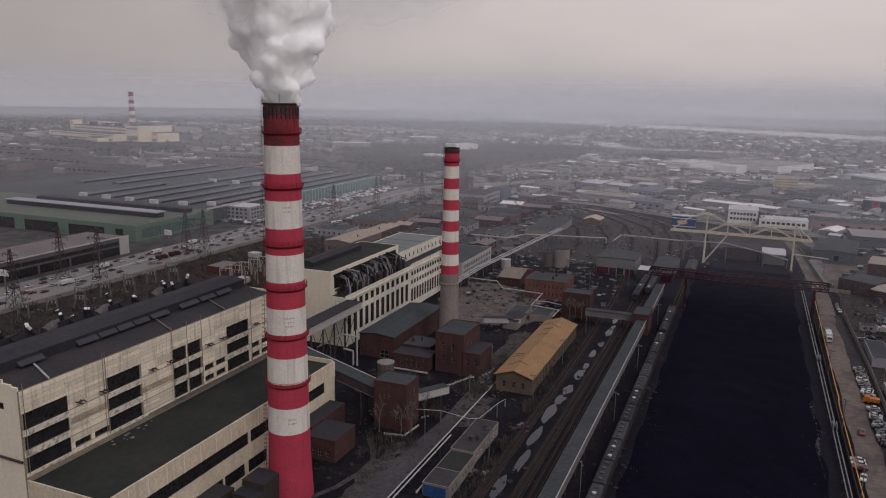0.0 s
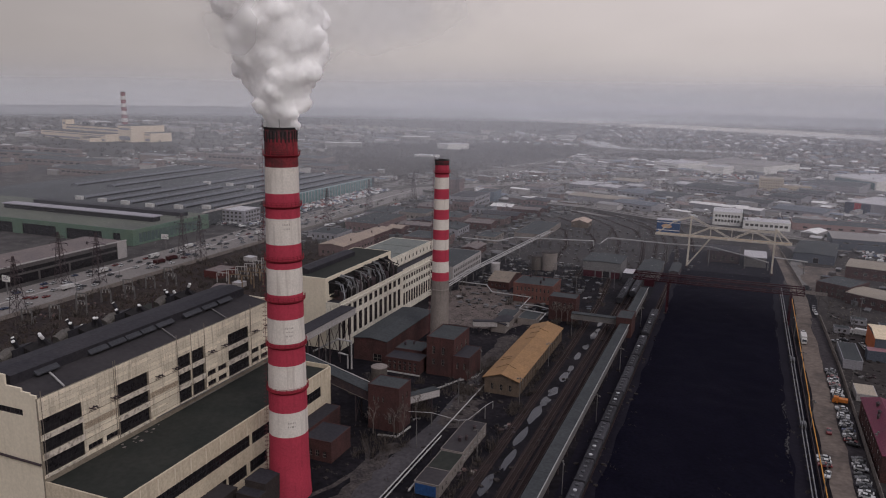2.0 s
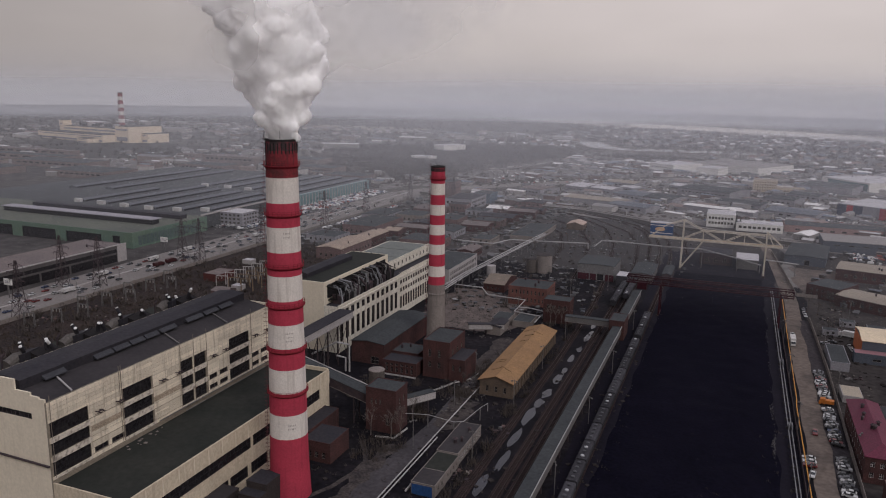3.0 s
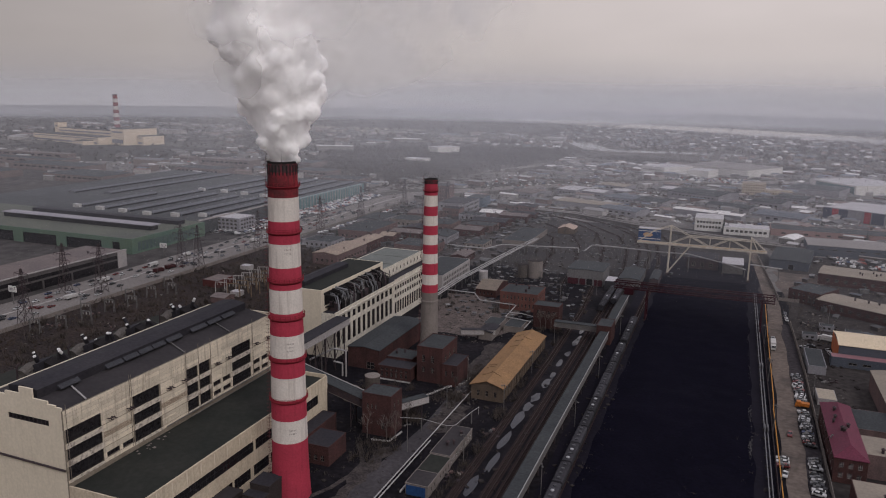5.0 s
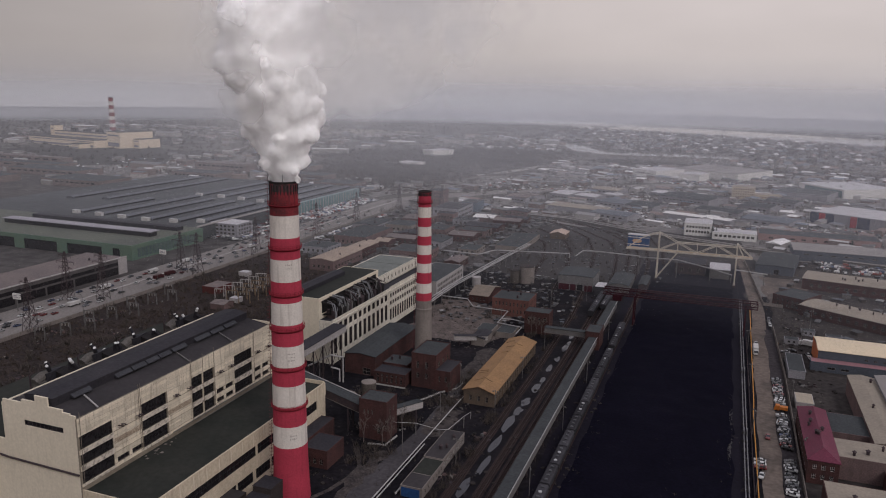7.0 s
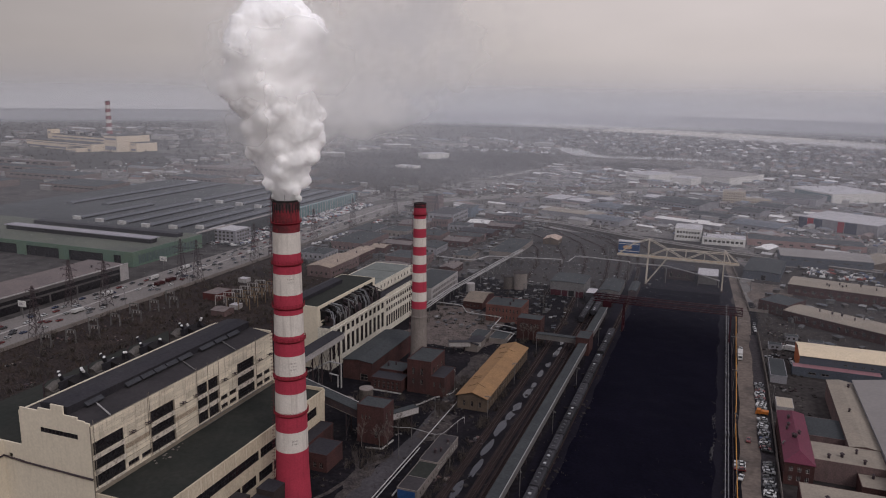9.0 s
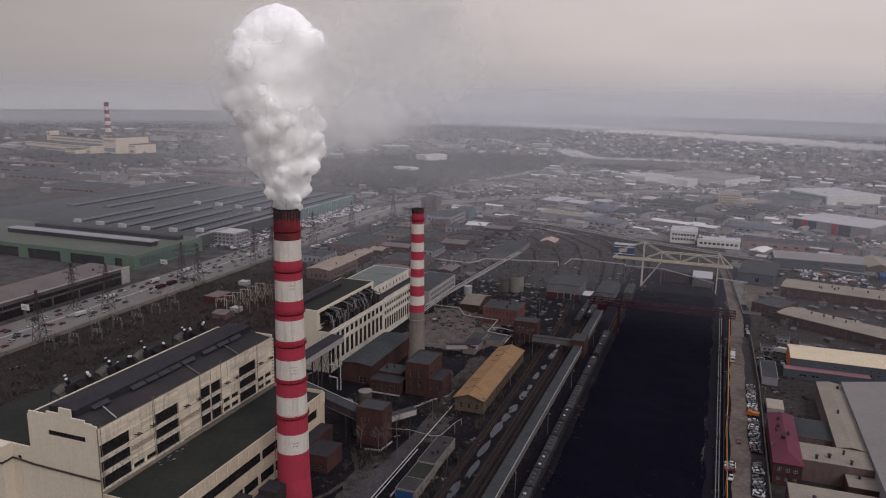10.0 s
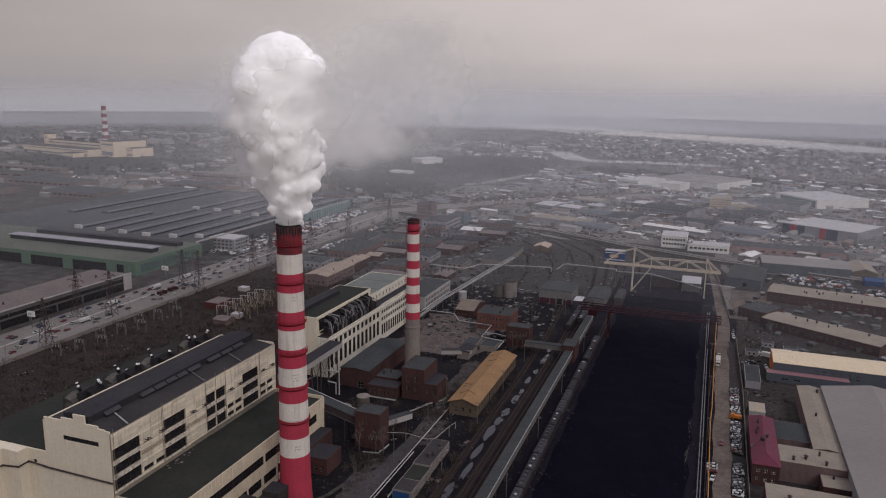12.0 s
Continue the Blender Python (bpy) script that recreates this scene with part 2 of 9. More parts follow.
GREEN_PAINT = mat("faded_green_cladding", (0.085, 0.135, 0.112), (0.105, 0.145, 0.1), 0.06, 1.0, 0.8, streak=0.2)
WHITE_WALL = mat("white_wall", (0.62, 0.60, 0.57), (0.5, 0.48, 0.46), 0.1, 2.0, 0.85, streak=0.2, dirt=(0.25, 0.22, 0.2))
YELLOW_WALL = mat("yellow_wall", (0.44, 0.36, 0.27), (0.37, 0.31, 0.24), 0.1, 2.0, 0.85)
ORANGE_WALL = mat("orange_wall", (0.42, 0.13, 0.05), (0.34, 0.11, 0.05), 0.2, 2.0, 0.8)
GREY_WALL = mat("grey_wall", (0.25, 0.24, 0.2568), (0.19, 0.185, 0.198), 0.1, 2.0, 0.85, streak=0.2)
ASPHALT = mat("dusty_asphalt", (0.0612, 0.0554, 0.0593), (0.0396, 0.036, 0.039), 0.06, 0.7, 0.9)
HIGHWAY = mat("highway_asphalt", (0.185, 0.167, 0.156), (0.13, 0.118, 0.112), 0.04, 0.8, 0.85)
DIRT_ROAD = mat("dirt_road", (0.125, 0.1, 0.085), (0.06, 0.05, 0.046), 0.07, 0.5, 0.9, mid=0.56, soft=0.14, grit=0.25)
YARD = mat("sooty_yard_soil", (0.0055, 0.0048, 0.007), (0.021, 0.017, 0.0195), 0.05, 0.5, 0.95, bump=0.4, mid=0.6, soft=0.16, grit=0.6)
RUBBLE = mat("rubble_ground", (0.135, 0.108, 0.098), (0.06, 0.05, 0.047), 0.16, 1.6, 0.95, bump=0.6, grit=0.6)
WASTE = mat("dry_grass_ground", (0.015, 0.0128, 0.0145), (0.04, 0.029, 0.025), 0.045, 0.8, 0.95, bump=0.6, grit=0.75)
TOWN = mat("town_ground", (0.095, 0.088, 0.086), (0.17, 0.156, 0.148), 0.012, 0.09, 0.95, grit=0.35)
FIELD = mat("dry_field", (0.27, 0.24, 0.2), (0.2, 0.18, 0.155), 0.004, 0.05, 0.95)
COAL = mat("coal", (0.002754, 0.0025, 0.0063), (0.004896, 0.0043, 0.00952), 0.05, 0.8, 0.95, bump=0.5, grit=0.3, spec=0.03)
COAL_DUST = mat("coal_dust_soil", (0.004284, 0.0037, 0.007728), (0.00969, 0.0078, 0.01385), 0.08, 0.6, 0.95, bump=0.4)
RUST_BALLAST = mat("rusty_ballast", (0.042, 0.027, 0.026), (0.018, 0.013, 0.0135), 0.15, 1.5, 0.95)
RAIL = mat("rail_steel", (0.062, 0.046, 0.043), (0.042, 0.03, 0.029), 0.5, 3.0, 0.5, metal=0.5)
PUDDLE = mat("standing_water", (0.02, 0.02, 0.028), (0.012, 0.012, 0.018), 0.08, 0.6, 0.22, bump=0.0, spec=0.36, grit=0.05)
RIVER = mat("river_water", (0.13, 0.12, 0.11), (0.11, 0.103, 0.098), 0.01, 0.05, 0.14, bump=0.0, spec=0.5, grit=0.03)
BARK = mat("dark_bark", (0.06, 0.048, 0.042), (0.085, 0.068, 0.058), 0.8, 4.0, 0.95)
BIRCH = mat("birch_bark", (0.17, 0.145, 0.13), (0.075, 0.062, 0.057), 1.5, 5.0, 0.9)
TWIG = mat("brown_twigs", (0.052, 0.044, 0.04), (0.072, 0.06, 0.053), 0.1, 1.0, 0.95)
WOOD_FAR = mat("bare_wood", (0.06, 0.052, 0.047), (0.095, 0.083, 0.074), 0.006, 0.05, 0.95, grit=0.2, bump=0.0)
WOOD_DARK = mat("bare_wood_dark", (0.055, 0.048, 0.044), (0.09, 0.078, 0.07), 0.006, 0.05, 0.95, grit=0.25, bump=0.0)
RUBBER = mat("black_rubber", (0.015, 0.015, 0.016), None, 1.0, 4.0, 0.85)
CAR_GLASS = mat("car_glass", (0.02, 0.022, 0.025), None, 1.0, 1.0, 0.1, bump=0.0, spec=0.6)
CAR_PAINT = palette("car_paint", [(0.38, 0.375, 0.37), (0.03, 0.03, 0.034), (0.15, 0.15, 0.16), (0.44, 0.435, 0.43), (0.06, 0.06, 0.066), (0.13, 0.025, 0.025), (0.035, 0.045, 0.09), (0.28, 0.275, 0.27), (0.03, 0.03, 0.03), (0.05, 0.05, 0.052)], 0.35, 0.1)
FAR_ROOF = palette("far_roofs", [(0.12, 0.11, 0.11), (0.17, 0.16, 0.16), (0.09, 0.085, 0.085), (0.5, 0.48, 0.47), (0.15, 0.105, 0.095), (0.11, 0.12, 0.14), (0.28, 0.27, 0.265), (0.1, 0.095, 0.095)], 0.8, island=True)
FAR_WALL = palette("far_walls", [(0.2, 0.185, 0.175), (0.32, 0.3, 0.285), (0.17, 0.135, 0.12), (0.24, 0.23, 0.225)], 0.9, island=True)
NEAR_ROOF = palette("clutter_roofs", [(0.0558, 0.0546, 0.0577), (0.0806, 0.0781, 0.0806), (0.0434, 0.0422, 0.0446), (0.223, 0.217, 0.214), (0.0682, 0.0583, 0.0558), (0.062, 0.067, 0.0775), (0.112, 0.108, 0.107), (0.0496, 0.0477, 0.0496)], 0.8, island=True)
NEAR_WALL = palette("clutter_walls", [(0.0744, 0.0713, 0.0713), (0.105, 0.101, 0.0992), (0.0558, 0.0465, 0.0434), (0.0868, 0.0843, 0.0868)], 0.9, island=True)
MID_ROOF = palette("mid_roofs", [(0.13, 0.124, 0.128), (0.2, 0.19, 0.19), (0.09, 0.086, 0.09), (0.6, 0.58, 0.57), (0.16, 0.12, 0.11), (0.13, 0.145, 0.175), (0.34, 0.325, 0.32), (0.1, 0.095, 0.095)], 0.8, island=True)
MID_WALL = palette("mid_walls", [(0.2, 0.187, 0.18), (0.33, 0.31, 0.3), (0.15, 0.11, 0.1), (0.24, 0.23, 0.23)], 0.9, island=True)
VILLAGE_ROOF = palette("village_roofs", [(0.13, 0.12, 0.12), (0.2, 0.19, 0.185), (0.1, 0.095, 0.095), (0.52, 0.5, 0.49), (0.16, 0.11, 0.1), (0.12, 0.13, 0.15), (0.11, 0.1, 0.1), (0.09, 0.085, 0.085)], 0.8, island=True)
SMOKE = mat("steam", (0.94, 0.925, 0.915), (0.92, 0.905, 0.895), 0.05, 0.2, 1.0, bump=0.0, grit=0.02, spec=0.0)
smoke_skin = SMOKE.node_tree.nodes["Principled BSDF"]
smoke_skin.inputs["Subsurface Weight"].default_value = 1.0
smoke_skin.inputs["Subsurface Radius"].default_value = (1.0, 1.0, 1.0)
smoke_skin.inputs["Subsurface Scale"].default_value = 9.0
smoke_skin.subsurface_method = "BURLEY"


# ---- building helpers ----
def part(name, bm, material, parent=None, label="", smooth=False):
    me = bpy.data.meshes.new(name)
    bm.to_mesh(me)
    bm.free()
    for m in material if isinstance(material, (list, tuple)) else [material]:
        me.materials.append(m)
    if smooth:
        me.polygons.foreach_set("use_smooth", [True] * len(me.polygons))
    ob = new(name, me)
    if parent:
        ob.parent = parent
    if label:
        ob["label"] = label
    return ob


def again(ob, parent, place, rz=0.0, name=None):
    """One more piece on the same mesh."""
    o = new(name or ob.name.split(".")[0], ob.data)
    o.parent = parent
    o.matrix_basis = pose(*place, 0, 0, rz)
    return o


def thing(name, label, category, x=0.0, y=0.0, z=0.0, rz=0.0, group="", kind=""):
    e = new(name)
    e.empty_display_size = 0.5
    e.matrix_basis = pose(x, y, z, 0, 0, rz)
    return tagged(e, label, category, group, kind)


def bx(bm, x0, x1, y0, y1, z0, z1, mi=0):
    v = [bm.verts.new(p) for p in ((x0, y0, z0), (x1, y0, z0), (x1, y1, z0), (x0, y1, z0), (x0, y0, z1), (x1, y0, z1), (x1, y1, z1), (x0, y1, z1))]
    for q in ((0, 3, 2, 1), (4, 5, 6, 7), (0, 1, 5, 4), (1, 2, 6, 5), (2, 3, 7, 6), (3, 0, 4, 7)):
        bm.faces.new([v[i] for i in q]).material_index = mi


def slab(bm, pts, z0, z1, mi=0):
    """An upright prism on a polygon that runs anticlockwise; z1 a number or one for each point."""
    tops = z1 if isinstance(z1, (list, tuple)) else [z1] * len(pts)
    lo = [bm.verts.new((p[0], p[1], z0)) for p in pts]
    hi = [bm.verts.new((p[0], p[1], t)) for p, t in zip(pts, tops)]
    bm.faces.new(lo[::-1]).material_index = mi
    bm.faces.new(hi).material_index = mi
    for i in range(len(pts)):
        j = (i + 1) % len(pts)
        bm.faces.new((lo[i], lo[j], hi[j], hi[i])).material_index = mi


def extrude_y(bm, prof, y0, y1, mi=0):
    """A profile of (x, z), anticlockwise seen from -y, drawn out along y."""
    a = [bm.verts.new((p[0], y0, p[1])) for p in prof]
    b = [bm.verts.new((p[0], y1, p[1])) for p in prof]
    bm.faces.new(a).material_index = mi
    bm.faces.new(b[::-1]).material_index = mi
    for i in range(len(prof)):
        j = (i + 1) % len(prof)
        bm.faces.new((a[j], a[i], b[i], b[j])).material_index = mi


def beam(bm, a, b, w, h=None, mi=0):
    """A straight bar from a to b."""
    a, b = Vector(a), Vector(b)
    d = (b - a).normalized()
    s = d.cross(Vector((0, 0, 1)))
    s = s.normalized() if s.length > 1e-4 else Vector((1, 0, 0))
    u = s.cross(d)
    s, u = s * w / 2, u * (h or w) / 2
    v = [bm.verts.new(p + i * s + j * u) for p in (a, b) for i, j in ((-1, -1), (1, -1), (1, 1), (-1, 1))]
    for q in ((3, 2, 1, 0), (4, 5, 6, 7), (0, 1, 5, 4), (1, 2, 6, 5), (2, 3, 7, 6), (3, 0, 4, 7)):
        bm.faces.new([v[i] for i in q]).material_index = mi


def tube(bm, pts, r, n=8, mi=0):
    """A round pipe along pts, mitred at its bends."""
    P = [Vector(p) for p in pts]
    rings = []
    side = None
    for i, p in enumerate(P):
        d = ((P[min(i + 1, len(P) - 1)] - p).normalized() + (p - P[max(i - 1, 0)]).normalized()).normalized()
        if side is None:
            side = d.cross(Vector((0, 0, 1)))
            side = side if side.length > 1e-3 else Vector((1, 0, 0))
        side = (side - d * side.dot(d)).normalized()
        up = side.cross(d)
        rings.append([bm.verts.new(p + r * (math.cos(k) * side + math.sin(k) * up)) for k in (2 * math.pi * q / n for q in range(n))])
    for A, B in zip(rings, rings[1:]):
        for k in range(n):
            bm.faces.new((A[k], B[k], B[(k + 1) % n], A[(k + 1) % n])).material_index = mi
    bm.faces.new(rings[0]).material_index = mi
    bm.faces.new(rings[-1][::-1]).material_index = mi


def lathe(bm, prof, n=32, x=0.0, y=0.0, closed=True, mi=0):
    """prof: (radius, z) upwards."""
    rings = [[bm.verts.new((x + r * math.cos(2 * math.pi * k / n), y + r * math.sin(2 * math.pi * k / n), z)) for k in range(n)] for r, z in prof]
    for A, B in zip(rings, rings[1:]):
        for k in range(n):
            bm.faces.new((A[k], A[(k + 1) % n], B[(k + 1) % n], B[k])).material_index = mi
    if closed:
        bm.faces.new(rings[0][::-1]).material_index = mi
        bm.faces.new(rings[-1]).material_index = mi


def wall_cells(u0, u1, z0, z1, holes):
    us = sorted({u0, u1, *[h[0] for h in holes], *[h[1] for h in holes]})
    zs = sorted({z0, z1, *[h[2] for h in holes], *[h[3] for h in holes]})
    us, zs = [u for u in us if u0 <= u <= u1], [z for z in zs if z0 <= z <= z1]
    for za, zb in zip(zs, zs[1:]):
        run = None
        for ua, ub in zip(us, us[1:]):
            cu, cz = (ua + ub) / 2, (za + zb) / 2
            if any(h[0] < cu < h[1] and h[2] < cz < h[3] for h in holes):
                if run:
                    yield (*run, za, zb)
                run = None
            else:
                run = (run[0], ub) if run else (ua, ub)
        if run:
            yield (*run, za, zb)


def wall_side(bm, side, sx, sy, z0, z1, holes, t=0.35):
    """One side of a house of size sx by sy about the origin, with its openings cut through."""
    if side in "SN":
        yo = -sy / 2 if side == "S" else sy / 2 - t
        for a, b, c, d in wall_cells(-sx / 2, sx / 2, z0, z1, holes):
            bx(bm, a, b, yo, yo + t, c, d)
    else:
        xo = -sx / 2 if side == "W" else sx / 2 - t
        for a, b, c, d in wall_cells(-sy / 2 + t, sy / 2 - t, z0, z1, holes):
            bx(bm, xo, xo + t, a, b, c, d)


PANES = {}


def window(parent, side, sx, sy, u, z, w, h, frame_mat=None, bars=(1, 1), t=0.35, glass=None):
    """A framed window in an opening whose lower middle is at u, z on that side."""
    key = (round(w, 2), round(h, 2), frame_mat, bars, glass)
    fm, gl = frame_mat or FRAME, glass or GLASS_DARK
    place = {"S": (u, -sy / 2 + t * 0.6, z), "N": (u, sy / 2 - t * 0.6, z), "E": (sx / 2 - t * 0.6, u, z), "W": (-sx / 2 + t * 0.6, u, z)}[side]
    rz = {"S": 0, "N": 180, "E": 90, "W": -90}[side]
    if key not in PANES:
        bm = bmesh.new()
        f = max(0.06, min(0.14, w * 0.06))
        bx(bm, -w / 2, -w / 2 + f, -0.06, 0.06, 0, h)
        bx(bm, w / 2 - f, w / 2, -0.06, 0.06, 0, h)
        bx(bm, -w / 2 + f, w / 2 - f, -0.06, 0.06, 0, f)
        bx(bm, -w / 2 + f, w / 2 - f, -0.06, 0.06, h - f, h)
        for i in range(1, bars[0] + 1):
            x = -w / 2 + w * i / (bars[0] + 1)
            bx(bm, x - f / 2, x + f / 2, -0.05, 0.05, f, h - f)
        for i in range(1, bars[1] + 1):
            zz = h * i / (bars[1] + 1)
            bx(bm, -w / 2 + f, w / 2 - f, -0.045, 0.045, zz - f / 2, zz + f / 2)
        bg = bmesh.new()
        bx(bg, -w / 2 + f / 2, w / 2 - f / 2, -0.012, 0.012, f / 2, h - f / 2)
        a = part("window", bm, fm, parent)
        b = part("pane", bg, gl, a)
        a.matrix_basis = pose(*place, 0, 0, rz)
        PANES[key] = (a, b)
        return a
    a0, b0 = PANES[key]
    a = again(a0, parent, place, rz, "window")
    again(b0, a, (0, 0, 0), 0, "pane")
    return a


def row(u0, u1, n, frac=0.55):
    """n openings evenly over a stretch of wall: middle and width of each."""
    p = (u1 - u0) / n
    return [(u0 + p * (i + 0.5), p * frac) for i in range(n)]


def building(name, label, category, x0, x1, y0, y1, h, wall, roof, form="flat", rise=1.5, rz=0.0, wins=(), over=0.35, parapet=0.5, group="", frame_mat=None, z=0.0, vents=0, roof_label="", t=0.35):
    """wins: (side, u0, u1, count, z0, z1, share of the width, bars). Returns the thing."""
    cx, cy, sx, sy = (x0 + x1) / 2, (y0 + y1) / 2, x1 - x0, y1 - y0
    e = thing(name, label, category, cx, cy, z, rz, group)
    holes = {s: [] for s in "SNEW"}
    todo = []
    for side, u0, u1, n, za, zb, fr, bars in wins:
        for u, w in row(u0, u1, n, fr):
            holes[side].append((u - w / 2, u + w / 2, za, zb))
            todo.append((side, u, za, w, zb - za, bars))
    bm = bmesh.new()
    for s in "SNEW":
        wall_side(bm, s, sx, sy, 0, h, holes[s], t)
    if form == "gable_y":
        for yy in (-sy / 2, sy / 2 - t):
            extrude_y(bm, [(-sx / 2, h), (sx / 2, h), (0, h + rise)], yy, yy + t)
    if form == "gable_x":
        for xx in (-sx / 2, sx / 2 - t):
            a = [bm.verts.new((xx, p, q)) for p, q in ((-sy / 2, h), (sy / 2, h), (0, h + rise))]
            b = [bm.verts.new((xx + t, p, q)) for p, q in ((-sy / 2, h), (sy / 2, h), (0, h + rise))]
            bm.faces.new(a[::-1])
            bm.faces.new(b)
            for i in range(3):
                bm.faces.new((a[i], a[(i + 1) % 3], b[(i + 1) % 3], b[i]))
    part("wall", bm, wall, e)
    bm = bmesh.new()
    o, th = over, 0.25
    if form == "flat":
        bx(bm, -sx / 2 + 0.16, sx / 2 - 0.16, -sy / 2 + 0.16, sy / 2 - 0.16, h + 0.004, h + 0.12)
        part("roof", bm, roof, e, roof_label)
        bm = bmesh.new()
        c = 0.16
        parapet = parapet * 0.55
        for a in ((-sx / 2 - 0.1, sx / 2 + 0.1, -sy / 2 - 0.1, -sy / 2 + c), (-sx / 2 - 0.1, sx / 2 + 0.1, sy / 2 - c, sy / 2 + 0.1), (-sx / 2 - 0.1, -sx / 2 + c, -sy / 2 + c, sy / 2 - c), (sx / 2 - c, sx / 2 + 0.1, -sy / 2 + c, sy / 2 - c)):
            bx(bm, *a, h + 0.003, h + parapet)
        part("parapet", bm, wall, e)
        top = h + 0.12
    elif form == "gable_y":
        k = rise / (sx / 2)
        extrude_y(bm, [(-sx / 2 - o, h - o * k + 0.02), (0, h + rise + 0.02), (sx / 2 + o, h - o * k + 0.02), (sx / 2 + o, h - o * k + th), (0, h + rise + th), (-sx / 2 - o, h - o * k + th)], -sy / 2 - o, sy / 2 + o)
        part("roof", bm, roof, e, roof_label)
        top = h + rise * 0.5
    elif form == "gable_x":
        k = rise / (sy / 2)
        pr = [(-sy / 2 - o, h - o * k + 0.02), (0, h + rise + 0.02), (sy / 2 + o, h - o * k + 0.02), (sy / 2 + o, h - o * k + th), (0, h + rise + th), (-sy / 2 - o, h - o * k + th)]
        a = [bm.verts.new((-sx / 2 - o, p, q)) for p, q in pr]
        b = [bm.verts.new((sx / 2 + o, p, q)) for p, q in pr]
        bm.faces.new(a[::-1])
        bm.faces.new(b)
        for i in range(6):
            bm.faces.new((a[i], a[(i + 1) % 6], b[(i + 1) % 6], b[i]))
        part("roof", bm, roof, e, roof_label)
        top = h + rise * 0.5
    elif form == "hip":
        i = sx / 2
        v = [bm.verts.new(p) for p in ((-sx / 2 - o, -sy / 2 - o, h), (sx / 2 + o, -sy / 2 - o, h), (sx / 2 + o, sy / 2 + o, h), (-sx / 2 - o, sy / 2 + o, h), (0, -sy / 2 + i, h + rise), (0, sy / 2 - i, h + rise))]
        u = [bm.verts.new(p.co + Vector((0, 0, th))) for p in v]
        for q in ((0, 1, 4), (1, 2, 5, 4), (2, 3, 5), (3, 0, 4, 5)):
            bm.faces.new([u[k] for k in q])
            bm.faces.new([v[k] for k in q[::-1]])
        for a, b in ((0, 1), (1, 2), (2, 3), (3, 0)):
            bm.faces.new((v[a], v[b], u[b], u[a]))
        part("roof", bm, roof, e, roof_label)
        top = h + rise * 0.5
    rnd = random.Random(int(abs(cx) * 7 + abs(cy) * 13))
    for i in range(vents):
        bm = bmesh.new()
        px, py = rnd.uniform(-0.35, 0.35) * sx, rnd.uniform(-0.42, 0.42) * sy
        r = rnd.uniform(0.35, 0.6)
        zt = top if form == "flat" else h + rise * (1 - abs(px) / (sx / 2)) if form in ("gable_y", "hip") else h + rise * (1 - abs(py) / (sy / 2))
        lathe(bm, [(r, zt - 0.1), (r, zt + 1.3), (r * 1.7, zt + 1.4), (0.1, zt + 2.0)], 8, px, py)
        part("roof_vent", bm, STEEL_DARK, e)
    for side, u, za, w, hh, bars in todo:
        window(e, side, sx, sy, u, za, w, hh, frame_mat, bars, t)
    return e


# ---- the ground and what lies on it ----
def patch(name, pts, z, material, label, kind="structure", category="ground"):
    bm = bmesh.new()
    slab(bm, pts, -0.4, z)
    return tagged(part(name, bm, material), label, category, "", kind)


def rect(x0, x1, y0, y1):
    return [(x0, y0), (x1, y0), (x1, y1), (x0, y1)]


def ragged(x0, x1, y0, y1, amp, step, seed):
    """A rectangle whose edges wander."""
    r = random.Random(seed)
    pts = []
    ny, nx = max(2, int((y1 - y0) / step)), max(2, int((x1 - x0) / step))
    pts += [(x0 + (x1 - x0) * i / nx, y0 + r.uniform(-amp, amp)) for i in range(nx)]
    pts += [(x1 + r.uniform(-amp, amp), y0 + (y1 - y0) * i / ny) for i in range(ny)]
    pts += [(x1 - (x1 - x0) * i / nx, y1 + r.uniform(-amp, amp)) for i in range(nx)]
    pts += [(x0 + r.uniform(-amp, amp), y1 - (y1 - y0) * i / ny) for i in range(ny)]
    return pts


def strip(line, w):
    """A band of width w along a line of points."""
    L, R = [], []
    for i, p in enumerate(line):
        a, b = line[max(i - 1, 0)], line[min(i + 1, len(line) - 1)]
        dx, dy = b[0] - a[0], b[1] - a[1]
        k = w / 2 / math.hypot(dx, dy)
        L.append((p[0] - dy * k, p[1] + dx * k))
        R.append((p[0] + dy * k, p[1] - dx * k))
    return R + L[::-1]


patch("ground", [(4650 * math.cos(2 * math.pi * k / 96), 4650 * math.sin(2 * math.pi * k / 96)) for k in range(96)], 0.0, TOWN, "grey-brown open ground of the town, reaching the horizon")
patch("ground_far", [(4600 * math.cos(radians(a)), 4600 * math.sin(radians(a))) for a in range(20, 161, 4)] + [(1400 * math.cos(radians(a)), 1400 * math.sin(radians(a))) for a in range(160, 19, -4)], 0.03, mat("far_fields", (0.1, 0.092, 0.084), (0.065, 0.06, 0.056), 0.0016, 0.01, 0.95, grit=0.1), "pale grey winter land in the far distance")
def sector(a0, a1, r0, r1):
    return [(r1 * math.cos(radians(a)), r1 * math.sin(radians(a))) for a in range(a0, a1 + 1, 4)] + [(r0 * math.cos(radians(a)), r0 * math.sin(radians(a))) for a in range(a1, a0 - 1, -4)]


